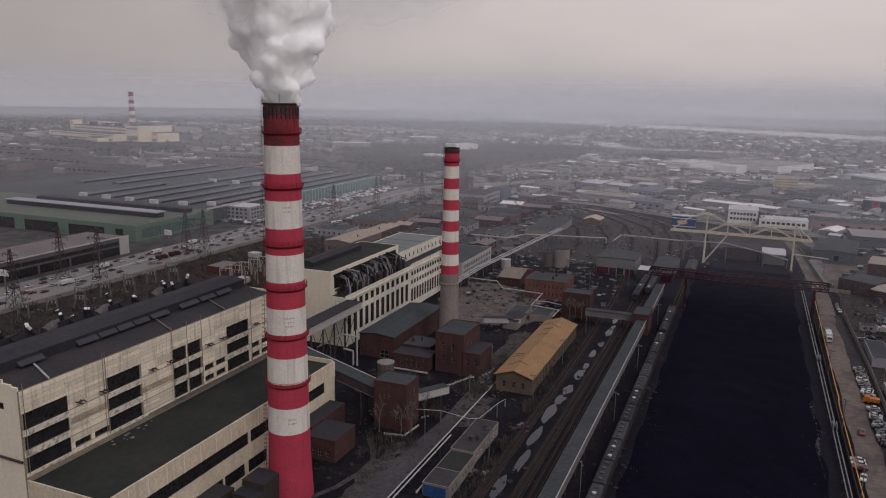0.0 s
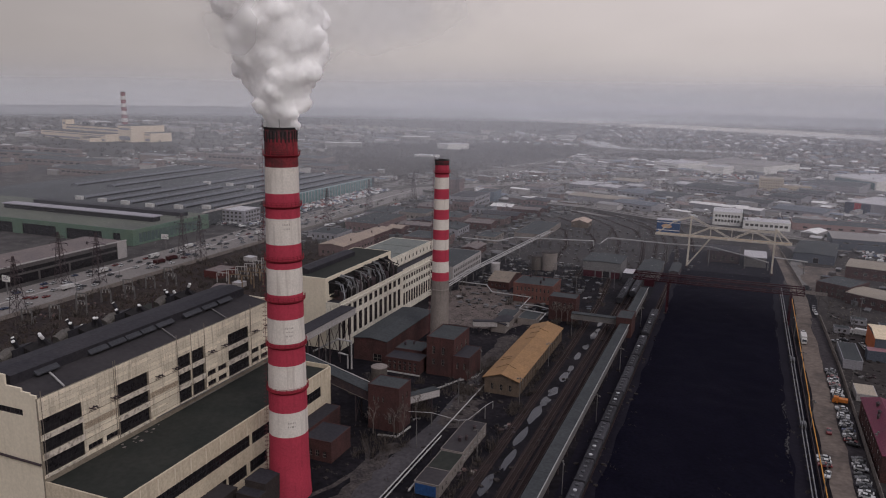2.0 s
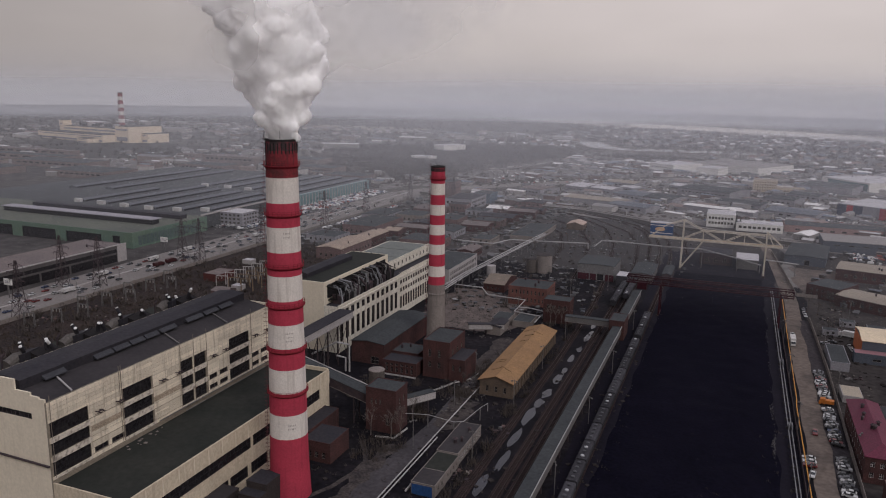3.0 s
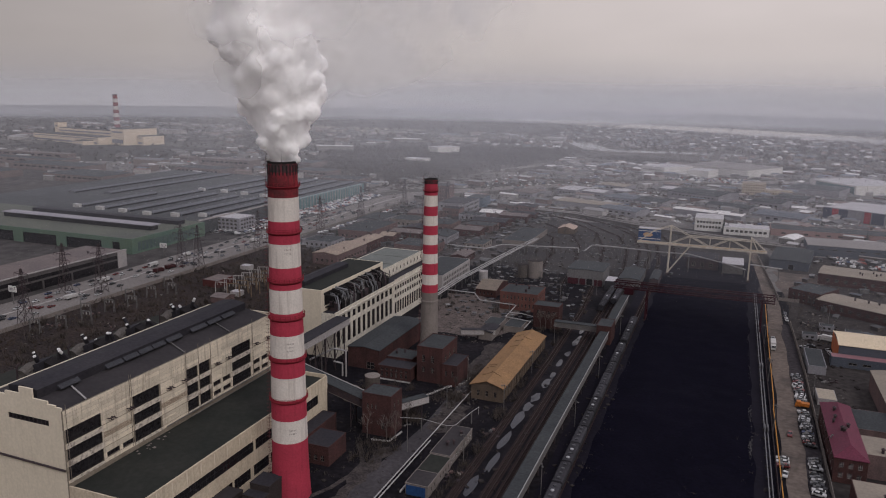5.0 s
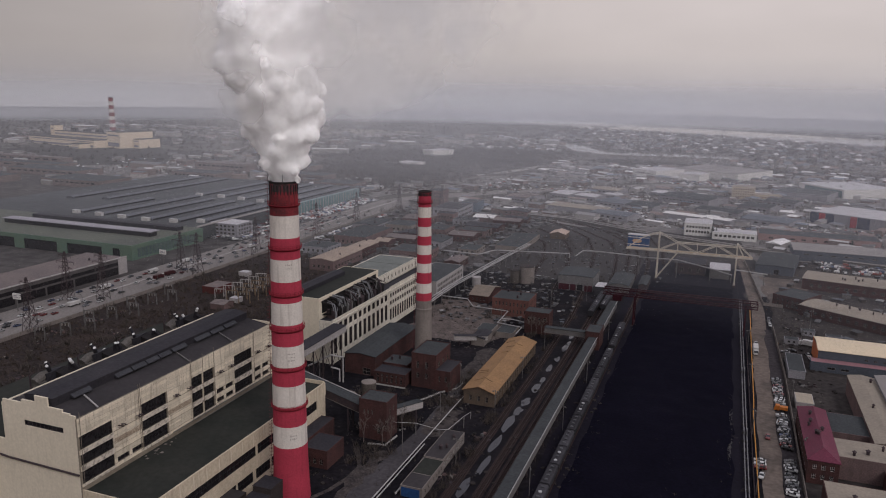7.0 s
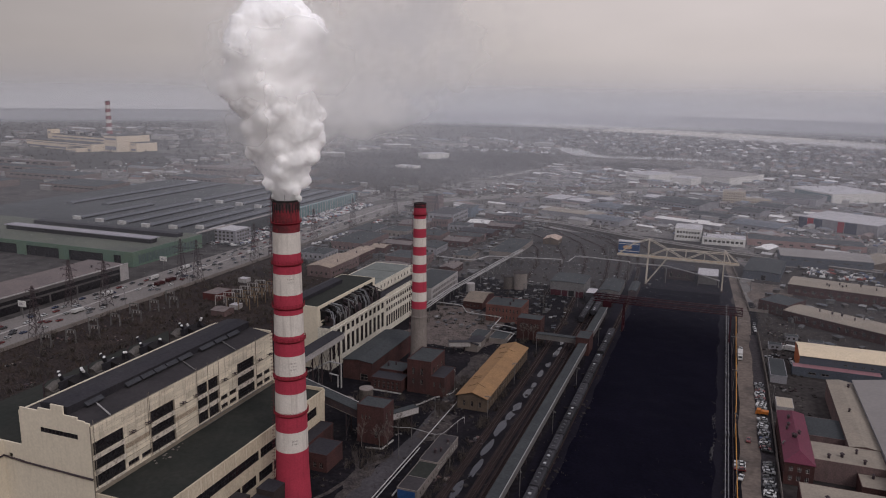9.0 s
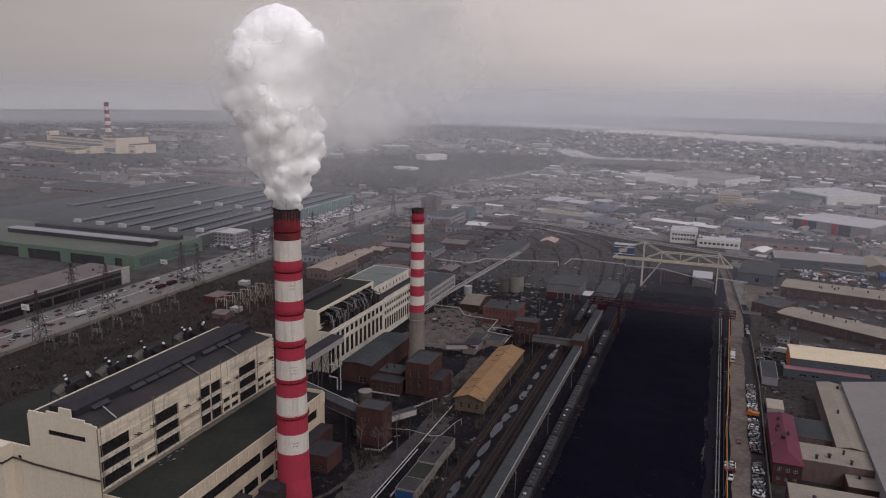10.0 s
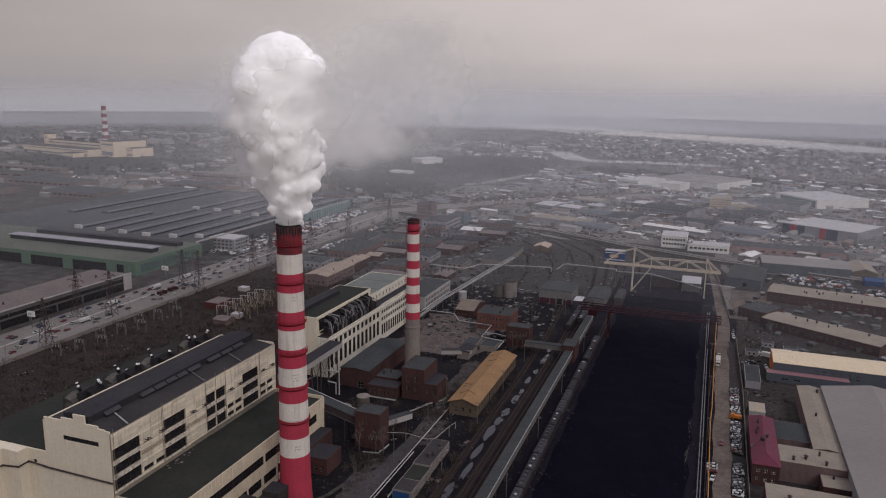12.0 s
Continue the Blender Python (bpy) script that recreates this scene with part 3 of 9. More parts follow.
patch("ground_horizon", sector(20, 112, 3100, 4600), 0.05, mat("horizon_fields", (0.11, 0.1, 0.092), (0.08, 0.074, 0.07), 0.001, 0.008, 0.95, grit=0.06), "pale winter land towards the horizon")
gp = random.Random(77)
FIELD_TONES = [mat(f"winter_field_{k}", (q, q * 0.91, q * 0.83), (q * 0.8, q * 0.73, q * 0.67), 0.002, 0.01, 0.95, grit=0.1) for k, q in enumerate((0.05, 0.065, 0.09, 0.15))]
for k in range(44):
    west = k < 34
    a, q = radians(gp.uniform(111, 158) if west else gp.uniform(60, 108)), gp.uniform(1250, 4000) if west else gp.uniform(2900, 4200)
    cx, cy, wt, wr = q * math.cos(a), q * math.sin(a), gp.uniform(160, 520), gp.uniform(50, 190)
    pts = []
    for n_ in range(26):
        b = 2 * math.pi * n_ / 26
        m_ = 1 + 0.35 * noise.noise((math.cos(b) * 1.6 + k, math.sin(b) * 1.6, k * 0.7))
        u_, v_ = wt * m_ * math.cos(b), wr * m_ * math.sin(b)
        pts.append((cx - u_ * math.sin(a) + v_ * math.cos(a), cy + u_ * math.cos(a) + v_ * math.sin(a)))
    if sum(p[0] * q_[1] - q_[0] * p[1] for p, q_ in zip(pts, pts[1:])) < 0:
        pts.reverse()
    patch(f"ground_strip_{k + 1}", pts, 0.2 + 0.01 * k, FIELD_TONES[k % 3 if west else 1 + k % 3], "dull winter field or bare copse far away")
patch("ground_woods", [(-461, 782), (-288, 782), (-243, 940), (-139, 1061), (-150, 1240), (-223, 1452), (-403, 1449), (-605, 1397), (-720, 1240), (-640, 980)], 0.09, WOOD_DARK, "dark floor of the bare woods by the water")
patch("ground_village", [(-100, 1330), (60, 1190), (349, 1180), (900, 1200), (1300, 1850), (500, 2120), (-80, 2480), (-330, 2700), (-230, 1760)], 0.08, WOOD_FAR, "grey gardens and orchards of the village")
patch("ground_west_works", ragged(-1500, -235, 20, 640, 18, 90, 31), 0.02, mat("west_works_soil", (0.035, 0.032, 0.032), (0.072, 0.065, 0.062), 0.012, 0.09, 0.95, grit=0.4), "grey-brown soil between the western works")
patch("ground_plant_yard", ragged(-110, 164, -260, 340, 3, 20, 1), 0.05, YARD, "black sooty yard soil round the power station")
patch("ground_rail_yard", ragged(-50, 150, 330, 560, 6, 20, 2), 0.055, mat("rail_yard_soil", (0.026, 0.0245, 0.026), (0.052, 0.046, 0.044), 0.03, 0.5, 0.95, grit=0.22), "dark oily soil of the railway yard")
patch("ground_wasteland", ragged(-226, -106, -150, 335, 2, 20, 3), 0.06, WASTE, "brown wasteland of dry grass and scrub")
patch("ground_works", ragged(-224, -42, 325, 560, 5, 20, 4), 0.065, mat("works_soil", (0.042, 0.037, 0.037), (0.078, 0.068, 0.066), 0.03, 0.3, 0.95, grit=0.4), "worn dirt between the workshop buildings")
patch("ground_rubble", ragged(-38, 14, 168, 246, 4, 8, 5), 0.1, RUBBLE, "pale rubble and broken concrete where something was pulled down")
patch("ground_depot", ragged(160, 330, -60, 470, 2, 20, 6), 0.07, mat("depot_soil", (0.022, 0.019, 0.019), (0.05, 0.043, 0.04), 0.04, 0.4, 0.95, grit=0.4), "dark yard between the warehouses")
patch("ground_depot_apron", ragged(158, 188, 318, 402, 3, 12, 7), 0.1, DIRT_ROAD, "pale trodden apron beside the road")
patch("road_plant", [(16, -60), (25, -60), (25.2, 40), (25, 112), (18, 112), (19.5, 60), (16.5, 20)], 0.1, ASPHALT, "worn asphalt road inside the plant", category="road")
patch("road_depot", ragged(147.2, 154.6, -60, 262, 0.7, 9, 8), 0.1, DIRT_ROAD, "dusty road along the coal yard", category="road")
patch("pavement_parking", ragged(154.2, 160, -60, 262, 0.3, 9, 18), 0.08, mat("oily_parking_soil", (0.026, 0.022, 0.025), (0.045, 0.039, 0.041), 0.1, 0.6, 0.95, grit=0.4), "dark oily strip where cars park", category="parking")
patch("road_depot_north", strip([(152, 261), (152.5, 300), (149.5, 360), (146, 430), (141, 480)], 7.5), 0.1, DIRT_ROAD, "dusty road along the coal yard", category="road")
patch("road_highway", rect(-268, -227, -150, 640), 0.1, HIGHWAY, "wide grey highway with several lanes", category="road")
HIGHWAY_LINE = [(-247.5, 630), (-240, 662), (-205, 712), (-163, 770), (-97, 840), (-10, 912), (60, 976), (200, 1040), (420, 1090), (900, 1120)]
patch("ground_highway_bank", strip(HIGHWAY_LINE, 84), 0.1, mat("bank_grass", (0.05, 0.046, 0.042), (0.085, 0.076, 0.067), 0.02, 0.2, 0.95, grit=0.4), "dull grass banks beside the far highway")
patch("road_highway_far", strip(HIGHWAY_LINE, 34), 0.13, HIGHWAY, "wide grey highway that bends away", category="road")
patch("road_crossing", strip([(-560, 735), (-300, 720), (-215, 705)], 14), 0.16, HIGHWAY, "grey road crossing the highway", category="road")
bm = bmesh.new()
bx(bm, -248.6, -247.4, -150, 640, 0.1, 0.55)
tagged(part("trim_median", bm, CONC_PALE), "low pale concrete median of the highway", "median", "", "structure")
bm = bmesh.new()
for lx in (-264, -260.3, -256.5, -252.7, -243.3, -239.5, -235.8, -232):
    y = -60
    while y < 628:
        bx(bm, lx - 0.1, lx + 0.1, y, y + 4, 0.1, 0.106)
        y += 11
tagged(part("road_marking", bm, mat("worn_white_line", (0.26, 0.25, 0.245), (0.15, 0.145, 0.14), 0.3, 2, 0.8)), "worn white dashed lane lines", "road marking", "", "stuff")
patch("pavement_car_lot", rect(-300, -269, 366, 640), 0.12, mat("lot_asphalt", (0.085, 0.08, 0.08), (0.065, 0.061, 0.062), 0.05, 0.5, 0.9), "asphalt lot full of parked cars", category="parking")
patch("ground_verge", ragged(-227, -222, -150, 600, 0.5, 20, 9), 0.12, mat("verge", (0.075, 0.066, 0.056), (0.11, 0.097, 0.083), 0.08, 0.8, 0.95), "pale dusty verge beside the highway")
for i, (x0, x1, y0, y1, s) in enumerate([(-650, -440, 1260, 1580, 12), (-1280, -790, 1790, 2120, 13), (-900, 200, 3000, 3900, 15), (700, 2300, 1500, 2000, 16)]):
    patch(f"ground_field_{i + 1}", ragged(x0, x1, y0, y1, 40, 120, s), 0.13 + 0.01 * i, FIELD, "pale dry winter field")

# river with its bends
RIVER_LINE = [(3200, 1300), (1500, 1900), (900, 2160), (505, 2350), (410, 2430), (258, 2530), (85, 2660), (-112, 2760), (-320, 2920), (-700, 3300)]
CREEK_LINE = [(150, 1530), (60, 1545), (-38, 1535), (-110, 1520), (-165, 1540), (-200, 1620), (-240, 1720), (-330, 1790), (-430, 1880), (-560, 2050)]


def wet(x, y, line, w):
    """Whether a place lies within w of a line."""
    for (ax, ay), (bx_, by) in zip(line, line[1:]):
        dx, dy = bx_ - ax, by - ay
        t = max(0, min(1, ((x - ax) * dx + (y - ay) * dy) / (dx * dx + dy * dy)))
        if math.hypot(x - ax - t * dx, y - ay - t * dy) < w:
            return True
    return False


patch("water_river", strip(RIVER_LINE, 400), 0.8, RIVER, "pale wide river under an overcast sky", category="river")
patch("water_creek", strip(CREEK_LINE, 62), 0.75, RIVER, "pale bend of a side river", category="river")
patch("water_pond", strip([(-165, 1260), (-185, 1180), (-225, 1010), (-262, 940)], 20), 0.12, RIVER, "narrow pale water among bare woods", category="river")

# low ridge of far land
bm = bmesh.new()
r = random.Random(5)
hs = [9 + 4 * noise.noise((k * 0.11, 0, 2)) for k in range(241)]
lo = [bm.verts.new((4600 * math.cos(a), 4600 * math.sin(a), -1)) for a in (radians(20 + 160 * k / 240) for k in range(241))]
hi = [bm.verts.new((4600 * math.cos(a), 4600 * math.sin(a), hs[k])) for k, a in enumerate(radians(20 + 160 * k / 240) for k in range(241))]
for k in range(240):
    bm.faces.new((lo[k], lo[k + 1], hi[k + 1], hi[k]))
far_land = mat("far_land", (0.06, 0.055, 0.05), (0.045, 0.042, 0.04), 0.002, 0.02, 1.0)
tagged(part("backdrop", bm, far_land), "low grey line of far land on the horizon", "distance", "", "structure")

# winter haze imitated by translucent sheets, one behind another, clear at the ground and fading upwards
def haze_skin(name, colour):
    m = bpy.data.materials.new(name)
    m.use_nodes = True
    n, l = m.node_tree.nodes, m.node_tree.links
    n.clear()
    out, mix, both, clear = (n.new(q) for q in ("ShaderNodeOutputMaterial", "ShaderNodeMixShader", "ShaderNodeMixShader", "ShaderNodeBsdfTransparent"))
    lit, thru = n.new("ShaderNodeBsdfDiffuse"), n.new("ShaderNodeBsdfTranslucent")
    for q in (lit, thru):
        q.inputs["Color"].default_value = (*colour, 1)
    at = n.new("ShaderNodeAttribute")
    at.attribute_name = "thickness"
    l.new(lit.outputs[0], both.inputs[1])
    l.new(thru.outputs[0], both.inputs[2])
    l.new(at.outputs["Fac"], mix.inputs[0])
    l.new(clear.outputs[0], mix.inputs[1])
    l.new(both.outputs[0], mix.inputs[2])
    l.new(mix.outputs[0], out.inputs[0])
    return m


# pale bluish colour of the haze, put into the sheets themselves
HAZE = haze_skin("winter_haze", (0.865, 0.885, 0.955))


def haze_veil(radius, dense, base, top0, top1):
    """base: height over which the veil thickens; top0, top1: heights between which it thins out; densest about bearing
    104, thinner westwards.
    """
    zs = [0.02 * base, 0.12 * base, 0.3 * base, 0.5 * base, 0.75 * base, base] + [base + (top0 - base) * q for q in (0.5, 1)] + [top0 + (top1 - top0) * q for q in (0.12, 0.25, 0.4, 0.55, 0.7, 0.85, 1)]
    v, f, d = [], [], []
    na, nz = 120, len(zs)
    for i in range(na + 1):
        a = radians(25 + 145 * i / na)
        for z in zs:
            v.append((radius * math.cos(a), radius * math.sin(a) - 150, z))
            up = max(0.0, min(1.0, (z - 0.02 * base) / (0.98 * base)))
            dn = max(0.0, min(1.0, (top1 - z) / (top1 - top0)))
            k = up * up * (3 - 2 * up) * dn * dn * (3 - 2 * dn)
            # density set by direction to tune how bright the haze looks
            by_bearing = float(np.interp(math.degrees(a), [70, 88, 104, 122, 142], [1.0, 1.12, 1.22, 0.8, 0.5]))
            by_bearing = by_bearing if radius < 2000 else max(by_bearing, 0.75)
            d.append(min(0.24 if radius < 2500 else 0.95, float(dense * by_bearing * k * (1 + 0.22 * noise.noise((a * 9, z * 0.012, radius * 0.01))))))
    for i in range(na):
        for j in range(nz - 1):
            f.append((i * nz + j, (i + 1) * nz + j, (i + 1) * nz + j + 1, i * nz + j + 1))
    me = bpy.data.meshes.new("haze_veil")
    me.from_pydata(v, [], f)
    me.attributes.new("thickness", "FLOAT", "POINT").data.foreach_set("value", d)
    me.materials.append(HAZE)
    me.polygons.foreach_set("use_smooth", [True] * len(me.polygons))
    me.update()
    tagged(new("haze_veil", me), "translucent sheet standing in for winter haze over the far land", "haze", "", "stuff")


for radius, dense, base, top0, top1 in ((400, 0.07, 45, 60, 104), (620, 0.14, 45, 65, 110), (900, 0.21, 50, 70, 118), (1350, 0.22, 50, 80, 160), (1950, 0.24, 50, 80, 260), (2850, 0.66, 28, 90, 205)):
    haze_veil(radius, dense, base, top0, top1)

# ---- coal yard ----
bm = bmesh.new()
nx, ny = 40, 170
X0, X1, Y0, Y1 = 82.5, 137.5, -50, 352
grid = []
for j in range(ny + 1):
    line = []
    for i in range(nx + 1):
        u, v = i / nx, j / ny
        x, y = X0 + (X1 - X0) * u, Y0 + (Y1 - Y0) * v
        edge = min(1, 5 * min(u, 1 - u)) * min(1, 18 * v, 16 * (1 - v))
        h = 0.12 + edge * (1.2 + 1.6 * noise.noise((x * 0.03, y * 0.02, 3)) + 0.5 * noise.noise((x * 0.15, y * 0.12, 7)) + 0.2 * noise.noise((x * 0.6, y * 0.6, 1)))
        wob = 1.6 * noise.noise((y * 0.06, 0, 9 if u < 0.5 else 4)) * (abs(u - 0.5) * 2) ** 6
        line.append(bm.verts.new((x + wob, y, max(0.1, h))))
    grid.append(line)
for j in range(ny):
    for i in range(nx):
        bm.faces.new((grid[j][i], grid[j][i + 1], grid[j + 1][i + 1], grid[j + 1][i]))
tagged(part("coal_heap", bm, COAL, smooth=True), "black coal spread over a long stockyard", "coal", "", "stuff")
patch("ground_coal_margin", ragged(70.5, 145, -80, 424, 1.2, 12, 21), 0.09, COAL_DUST, "dark brown soil blackened by coal dust")
bm = bmesh.new()
r = random.Random(8)
for x, ya, yb, n in ((136.6, 70, 250, 420), (84.2, 75, 235, 420)):
    for i in range(n):
        y = ya + (yb - ya) * r.random()
        s = r.uniform(0.06, 0.17) * (1.5 if 85 < y < 130 and x > 100 else 0.8)
        px = x + r.gauss(0, 0.35) + 0.7 * noise.noise((y * 0.08, x, 0))
        slab(bm, [(px - s, y - s), (px + s, y - s * 0.8), (px + s * 0.7, y + s), (px - s * 0.8, y + s * 1.2)], 0.09, 0.16 + s * 0.4)
tagged(part("pale_rubble", bm, mat("ash_lumps", (0.11, 0.103, 0.1), (0.06, 0.056, 0.055), 0.5, 2, 0.95)), "pale lumps of ash along the coal yard edge", "rubble", "", "stuff")

# ---- railway lines ----
def track(name, line, label):
    e = thing(name, label, "railway track", kind="structure")
    bm = bmesh.new()
    slab(bm, strip(line, 3.4), 0.0, 0.22)
    part("ballast", bm, RUST_BALLAST, e)
    bs, seg = bmesh.new(), 0.0
    for a, b in zip(line, line[1:]):
        L = math.hypot(b[0] - a[0], b[1] - a[1])
        dx, dy = (b[0] - a[0]) / L, (b[1] - a[1]) / L
        while seg < L:
            c = (a[0] + dx * seg, a[1] + dy * seg)
            beam(bs, (c[0] - dy * 1.3, c[1] + dx * 1.3, 0.27), (c[0] + dy * 1.3, c[1] - dx * 1.3, 0.27), 0.3, 0.16)
            seg += 1.1
        seg -= L
    tagged(part("sleeper", bs, mat("tarred_sleeper", (0.02, 0.015, 0.014), (0.032, 0.023, 0.021), 1, 3, 0.95), e), "dark tarred sleepers", "", "", "stuff")
    for o in (-0.76, 0.76):
        bm = bmesh.new()
        off = strip(line, 2 * abs(o))
        half = off[:len(line)] if o > 0 else off[len(line):][::-1]
        for a, b in zip(half, half[1:]):
            beam(bm, (*a, 0.44), (*b, 0.44), 0.14, 0.2)
        part("rail", bm, RAIL, e)
    return e


track("track_1", [(47.6, -120), (47.6, 150), (46, 240), (42, 300), (36, 360), (28, 430), (10, 500), (-30, 560), (-120, 610)], "rusty railway track on dark ballast")
track("track_2", [(57.2, -120), (57.2, 215), (56.5, 300), (54, 360), (47, 430), (32, 490), (-10, 550), (-120, 622)], "rusty railway track on dark ballast")
track("track_3", [(61.6, -120), (61.6, 215), (61.5, 300), (61, 370), (56, 440), (44, 500), (10, 555), (-120, 632)], "rusty railway track on dark ballast")
track("track_4", [(77.8, -120), (77.8, 340), (75, 400), (68, 460), (52, 520), (14, 570), (-120, 642)], "rusty railway track beside the coal yard")
track("track_5", [(69.5, 350), (66, 420), (56, 480), (34, 530), (-12, 575), (-120, 652)], "rusty railway track on dark ballast")
track("track_6", [(22, 300), (18, 360), (8, 430), (-12, 490), (-60, 545), (-120, 585)], "rusty siding curving through the yard")
track("track_7", [(-2, 340), (-8, 400), (-22, 460), (-60, 515), (-120, 560)], "rusty siding curving through the yard")
track("track_8", [(86, 412), (80, 470), (62, 530), (20, 588), (-120, 662)], "rusty siding curving through the yard")

# pale kerbs and footpaths about the plant
PALE_KERB = mat("limed_kerb", (0.42, 0.4, 0.385), (0.22, 0.2, 0.19), 0.5, 2, 0.9, mid=0.56)
for k, line_ in enumerate(([(6.6, 43.4), (13.2, 44.6), (14.2, 53.6)], [(9.4, 89.4), (11.0, 92.0), (14.2, 100.4), (19.9, 108.0), (20.2, 115)], [(-19.4, 98.6), (-2.0, 98.6)], [(31.4, 14), (31.4, 34)])):
    bm = bmesh.new()
    for a, b in zip(line_, line_[1:]):
        beam(bm, (*a, 0.3), (*b, 0.3), 0.4, 0.6)
    tagged(part(f"trim_kerb_{k + 1}", bm, PALE_KERB), "low limed kerb wall in the plant yard", "kerb", "", "structure")
TRODDEN = mat("trodden_earth", (0.058, 0.049, 0.046), (0.027, 0.023, 0.024), 0.25, 1.2, 0.95, bump=0.4, grit=0.4, mid=0.54, soft=0.12)
patch("pavement_path", strip([(3.6, 39), (8.0, 33), (11.6, 26.3), (11.6, 18), (9.5, 8), (4, -4), (-2, -20)], 1.7), 0.115, TRODDEN, "pale worn footpath across the yard", category="path")
patch("ground_trodden", ragged(12, 17.6, -40, 40, 1.5, 4, 41), 0.11, TRODDEN, "trodden pale earth beside the plant road")
patch("ground_trodden_yard", ragged(21, 31, 60, 88, 2.2, 4, 42), 0.105, TRODDEN, "trodden pale earth between the store and the road")
patch("ground_trodden_lane", ragged(14, 25, 114, 166, 2.0, 4, 43), 0.105, TRODDEN, "trodden pale lane behind the brick block")

# puddles between the tracks
def puddle(i, x, y, rx, ry, seed):
    r = random.Random(seed)
    pts = []
    for k in range(22):
        a = 2 * math.pi * k / 22
        q = 1 + 0.45 * noise.noise((math.cos(a) * 1.3 + seed, math.sin(a) * 1.3, seed * 3.1))
        pts.append((x + rx * q * math.cos(a), y + ry * q * math.sin(a)))
    bm = bmesh.new()
    slab(bm, pts, 0.0, 0.115)
    tagged(part(f"water_puddle_{i}", bm, PUDDLE), "flat grey puddle on black ground", "puddle", "", "structure")


for i, (x, y, rx, ry) in enumerate([(53.6, 203, 1.7, 5), (54.3, 191, 1.5, 4), (54.1, 183, 2.0, 6.5), (53.8, 164, 1.6, 4.4), (53.1, 150, 1.8, 5.5), (53.4, 134, 1.5, 4.5), (53.2, 123.5, 2.2, 7), (52.6, 106, 2.3, 5.5), (52.0, 95, 2.4, 5), (51.6, 82, 2.4, 10), (52, 62, 1.9, 9), (52.8, 44, 1.7, 8), (51.2, 27, 2.0, 7)]):
    puddle(i + 1, x, y, rx * 0.72, ry * 0.9, i + 3)


# ---- striped chimneys ----
def chimney(x, y, label, bands, radius, platforms, crown, ladder_angle, collar=None):
    e = thing("chimney", label, "chimney", x, y)
    for z1, z0, m, nm, lab in bands:
        bm = bmesh.new()
        steps = max(2, int((z1 - z0) / 2.5))
        lathe(bm, [(radius(z0 + (z1 - z0) * k / steps), z0 + (z1 - z0) * k / steps) for k in range(steps + 1)], 56, closed=False)
        part(nm, bm, m, e, lab, smooth=True)
    zt, zb = crown
    R = radius(zt)
    bm = bmesh.new()
    lathe(bm, [(R + 0.02, zb - 2.2), (R + 0.05, zt - 0.5), (R - 0.5, zt - 0.5), (R - 0.7, zt - 4)], 56, closed=False)
    part("crown", bm, CH_CROWN, e, "soot-streaked red crown", smooth=True)
    bm = bmesh.new()
    lathe(bm, [(R - 0.1, zt - 0.5), (R + 0.16, zt - 0.5), (R + 0.16, zt), (R - 0.55, zt), (R - 0.55, zt - 0.5)], 56, closed=False)
    part("rim", bm, SOOT, e, "soot-black rim")
    for k in range(26):
        a = 2 * math.pi * k / 26
        c, s = math.cos(a), math.sin(a)
        bm = bmesh.new()
        beam(bm, ((R + 0.05) * c, (R + 0.05) * s, zb - 0.6), ((R + 0.09) * c, (R + 0.09) * s, zt - 0.95), 0.34, 0.2)
        part("slot", bm, SOOT, e, "sooty draught slot")
    bm = bmesh.new()
    lathe(bm, [(R - 0.75, zt - 3.9), (0.05, zt - 3.8)], 40, closed=False)
    part("flue", bm, VOID, e, "black mouth of the flue")
    for zp in platforms:
        bm = bmesh.new()
        r0 = radius(zp)
        lathe(bm, [(r0 - 0.05, zp - 0.7), (r0 + 0.06, zp - 0.7), (r0 + 0.6, zp - 0.12), (r0 + 0.6, zp), (r0 - 0.05, zp)], 48, closed=False)
        for zr in (zp + 0.55, zp + 1.1):
            pts = [((r0 + 0.56) * math.cos(2 * math.pi * k / 36), (r0 + 0.56) * math.sin(2 * math.pi * k / 36), zr) for k in range(37)]
            for a, b in zip(pts, pts[1:]):
                beam(bm, a, b, 0.07)
        for k in range(24):
            a = 2 * math.pi * k / 24
            beam(bm, ((r0 + 0.56) * math.cos(a), (r0 + 0.56) * math.sin(a), zp), ((r0 + 0.56) * math.cos(a), (r0 + 0.56) * math.sin(a), zp + 1.1), 0.08)
        part("platform", bm, mat("platform_red", (0.22, 0.02, 0.03), (0.15, 0.018, 0.025), 0.5, 2, 0.75), e, "red ring platform with a railing")
    bm = bmesh.new()
    a = radians(ladder_angle)
    ca, sa = math.cos(a), math.sin(a)
    zz = 6.0
    for o in (-0.35, 0.35):
        pts = [((radius(q) + 0.5) * ca - o * sa, (radius(q) + 0.5) * sa + o * ca, q) for q in (6, 30, 60, zt + 1.2)]
        for p, q in zip(pts, pts[1:]):
            beam(bm, p, q, 0.09)
    while zz < zt + 1:
        r1 = radius(zz)
        for p, q in (((r1 + 0.5, -0.35), (r1 + 0.5, 0.35)), ((r1 + 0.5, -0.45), (r1 + 1.15, -0.3)), ((r1 + 1.15, -0.3), (r1 + 1.15, 0.3)), ((r1 + 1.15, 0.3), (r1 + 0.5, 0.45)), ((r1 - 0.1, 0), (r1 + 0.5, 0))):
            beam(bm, (p[0] * ca - p[1] * sa, p[0] * sa + p[1] * ca, zz), (q[0] * ca - q[1] * sa, q[0] * sa + q[1] * ca, zz), 0.07)
        zz += 1.2
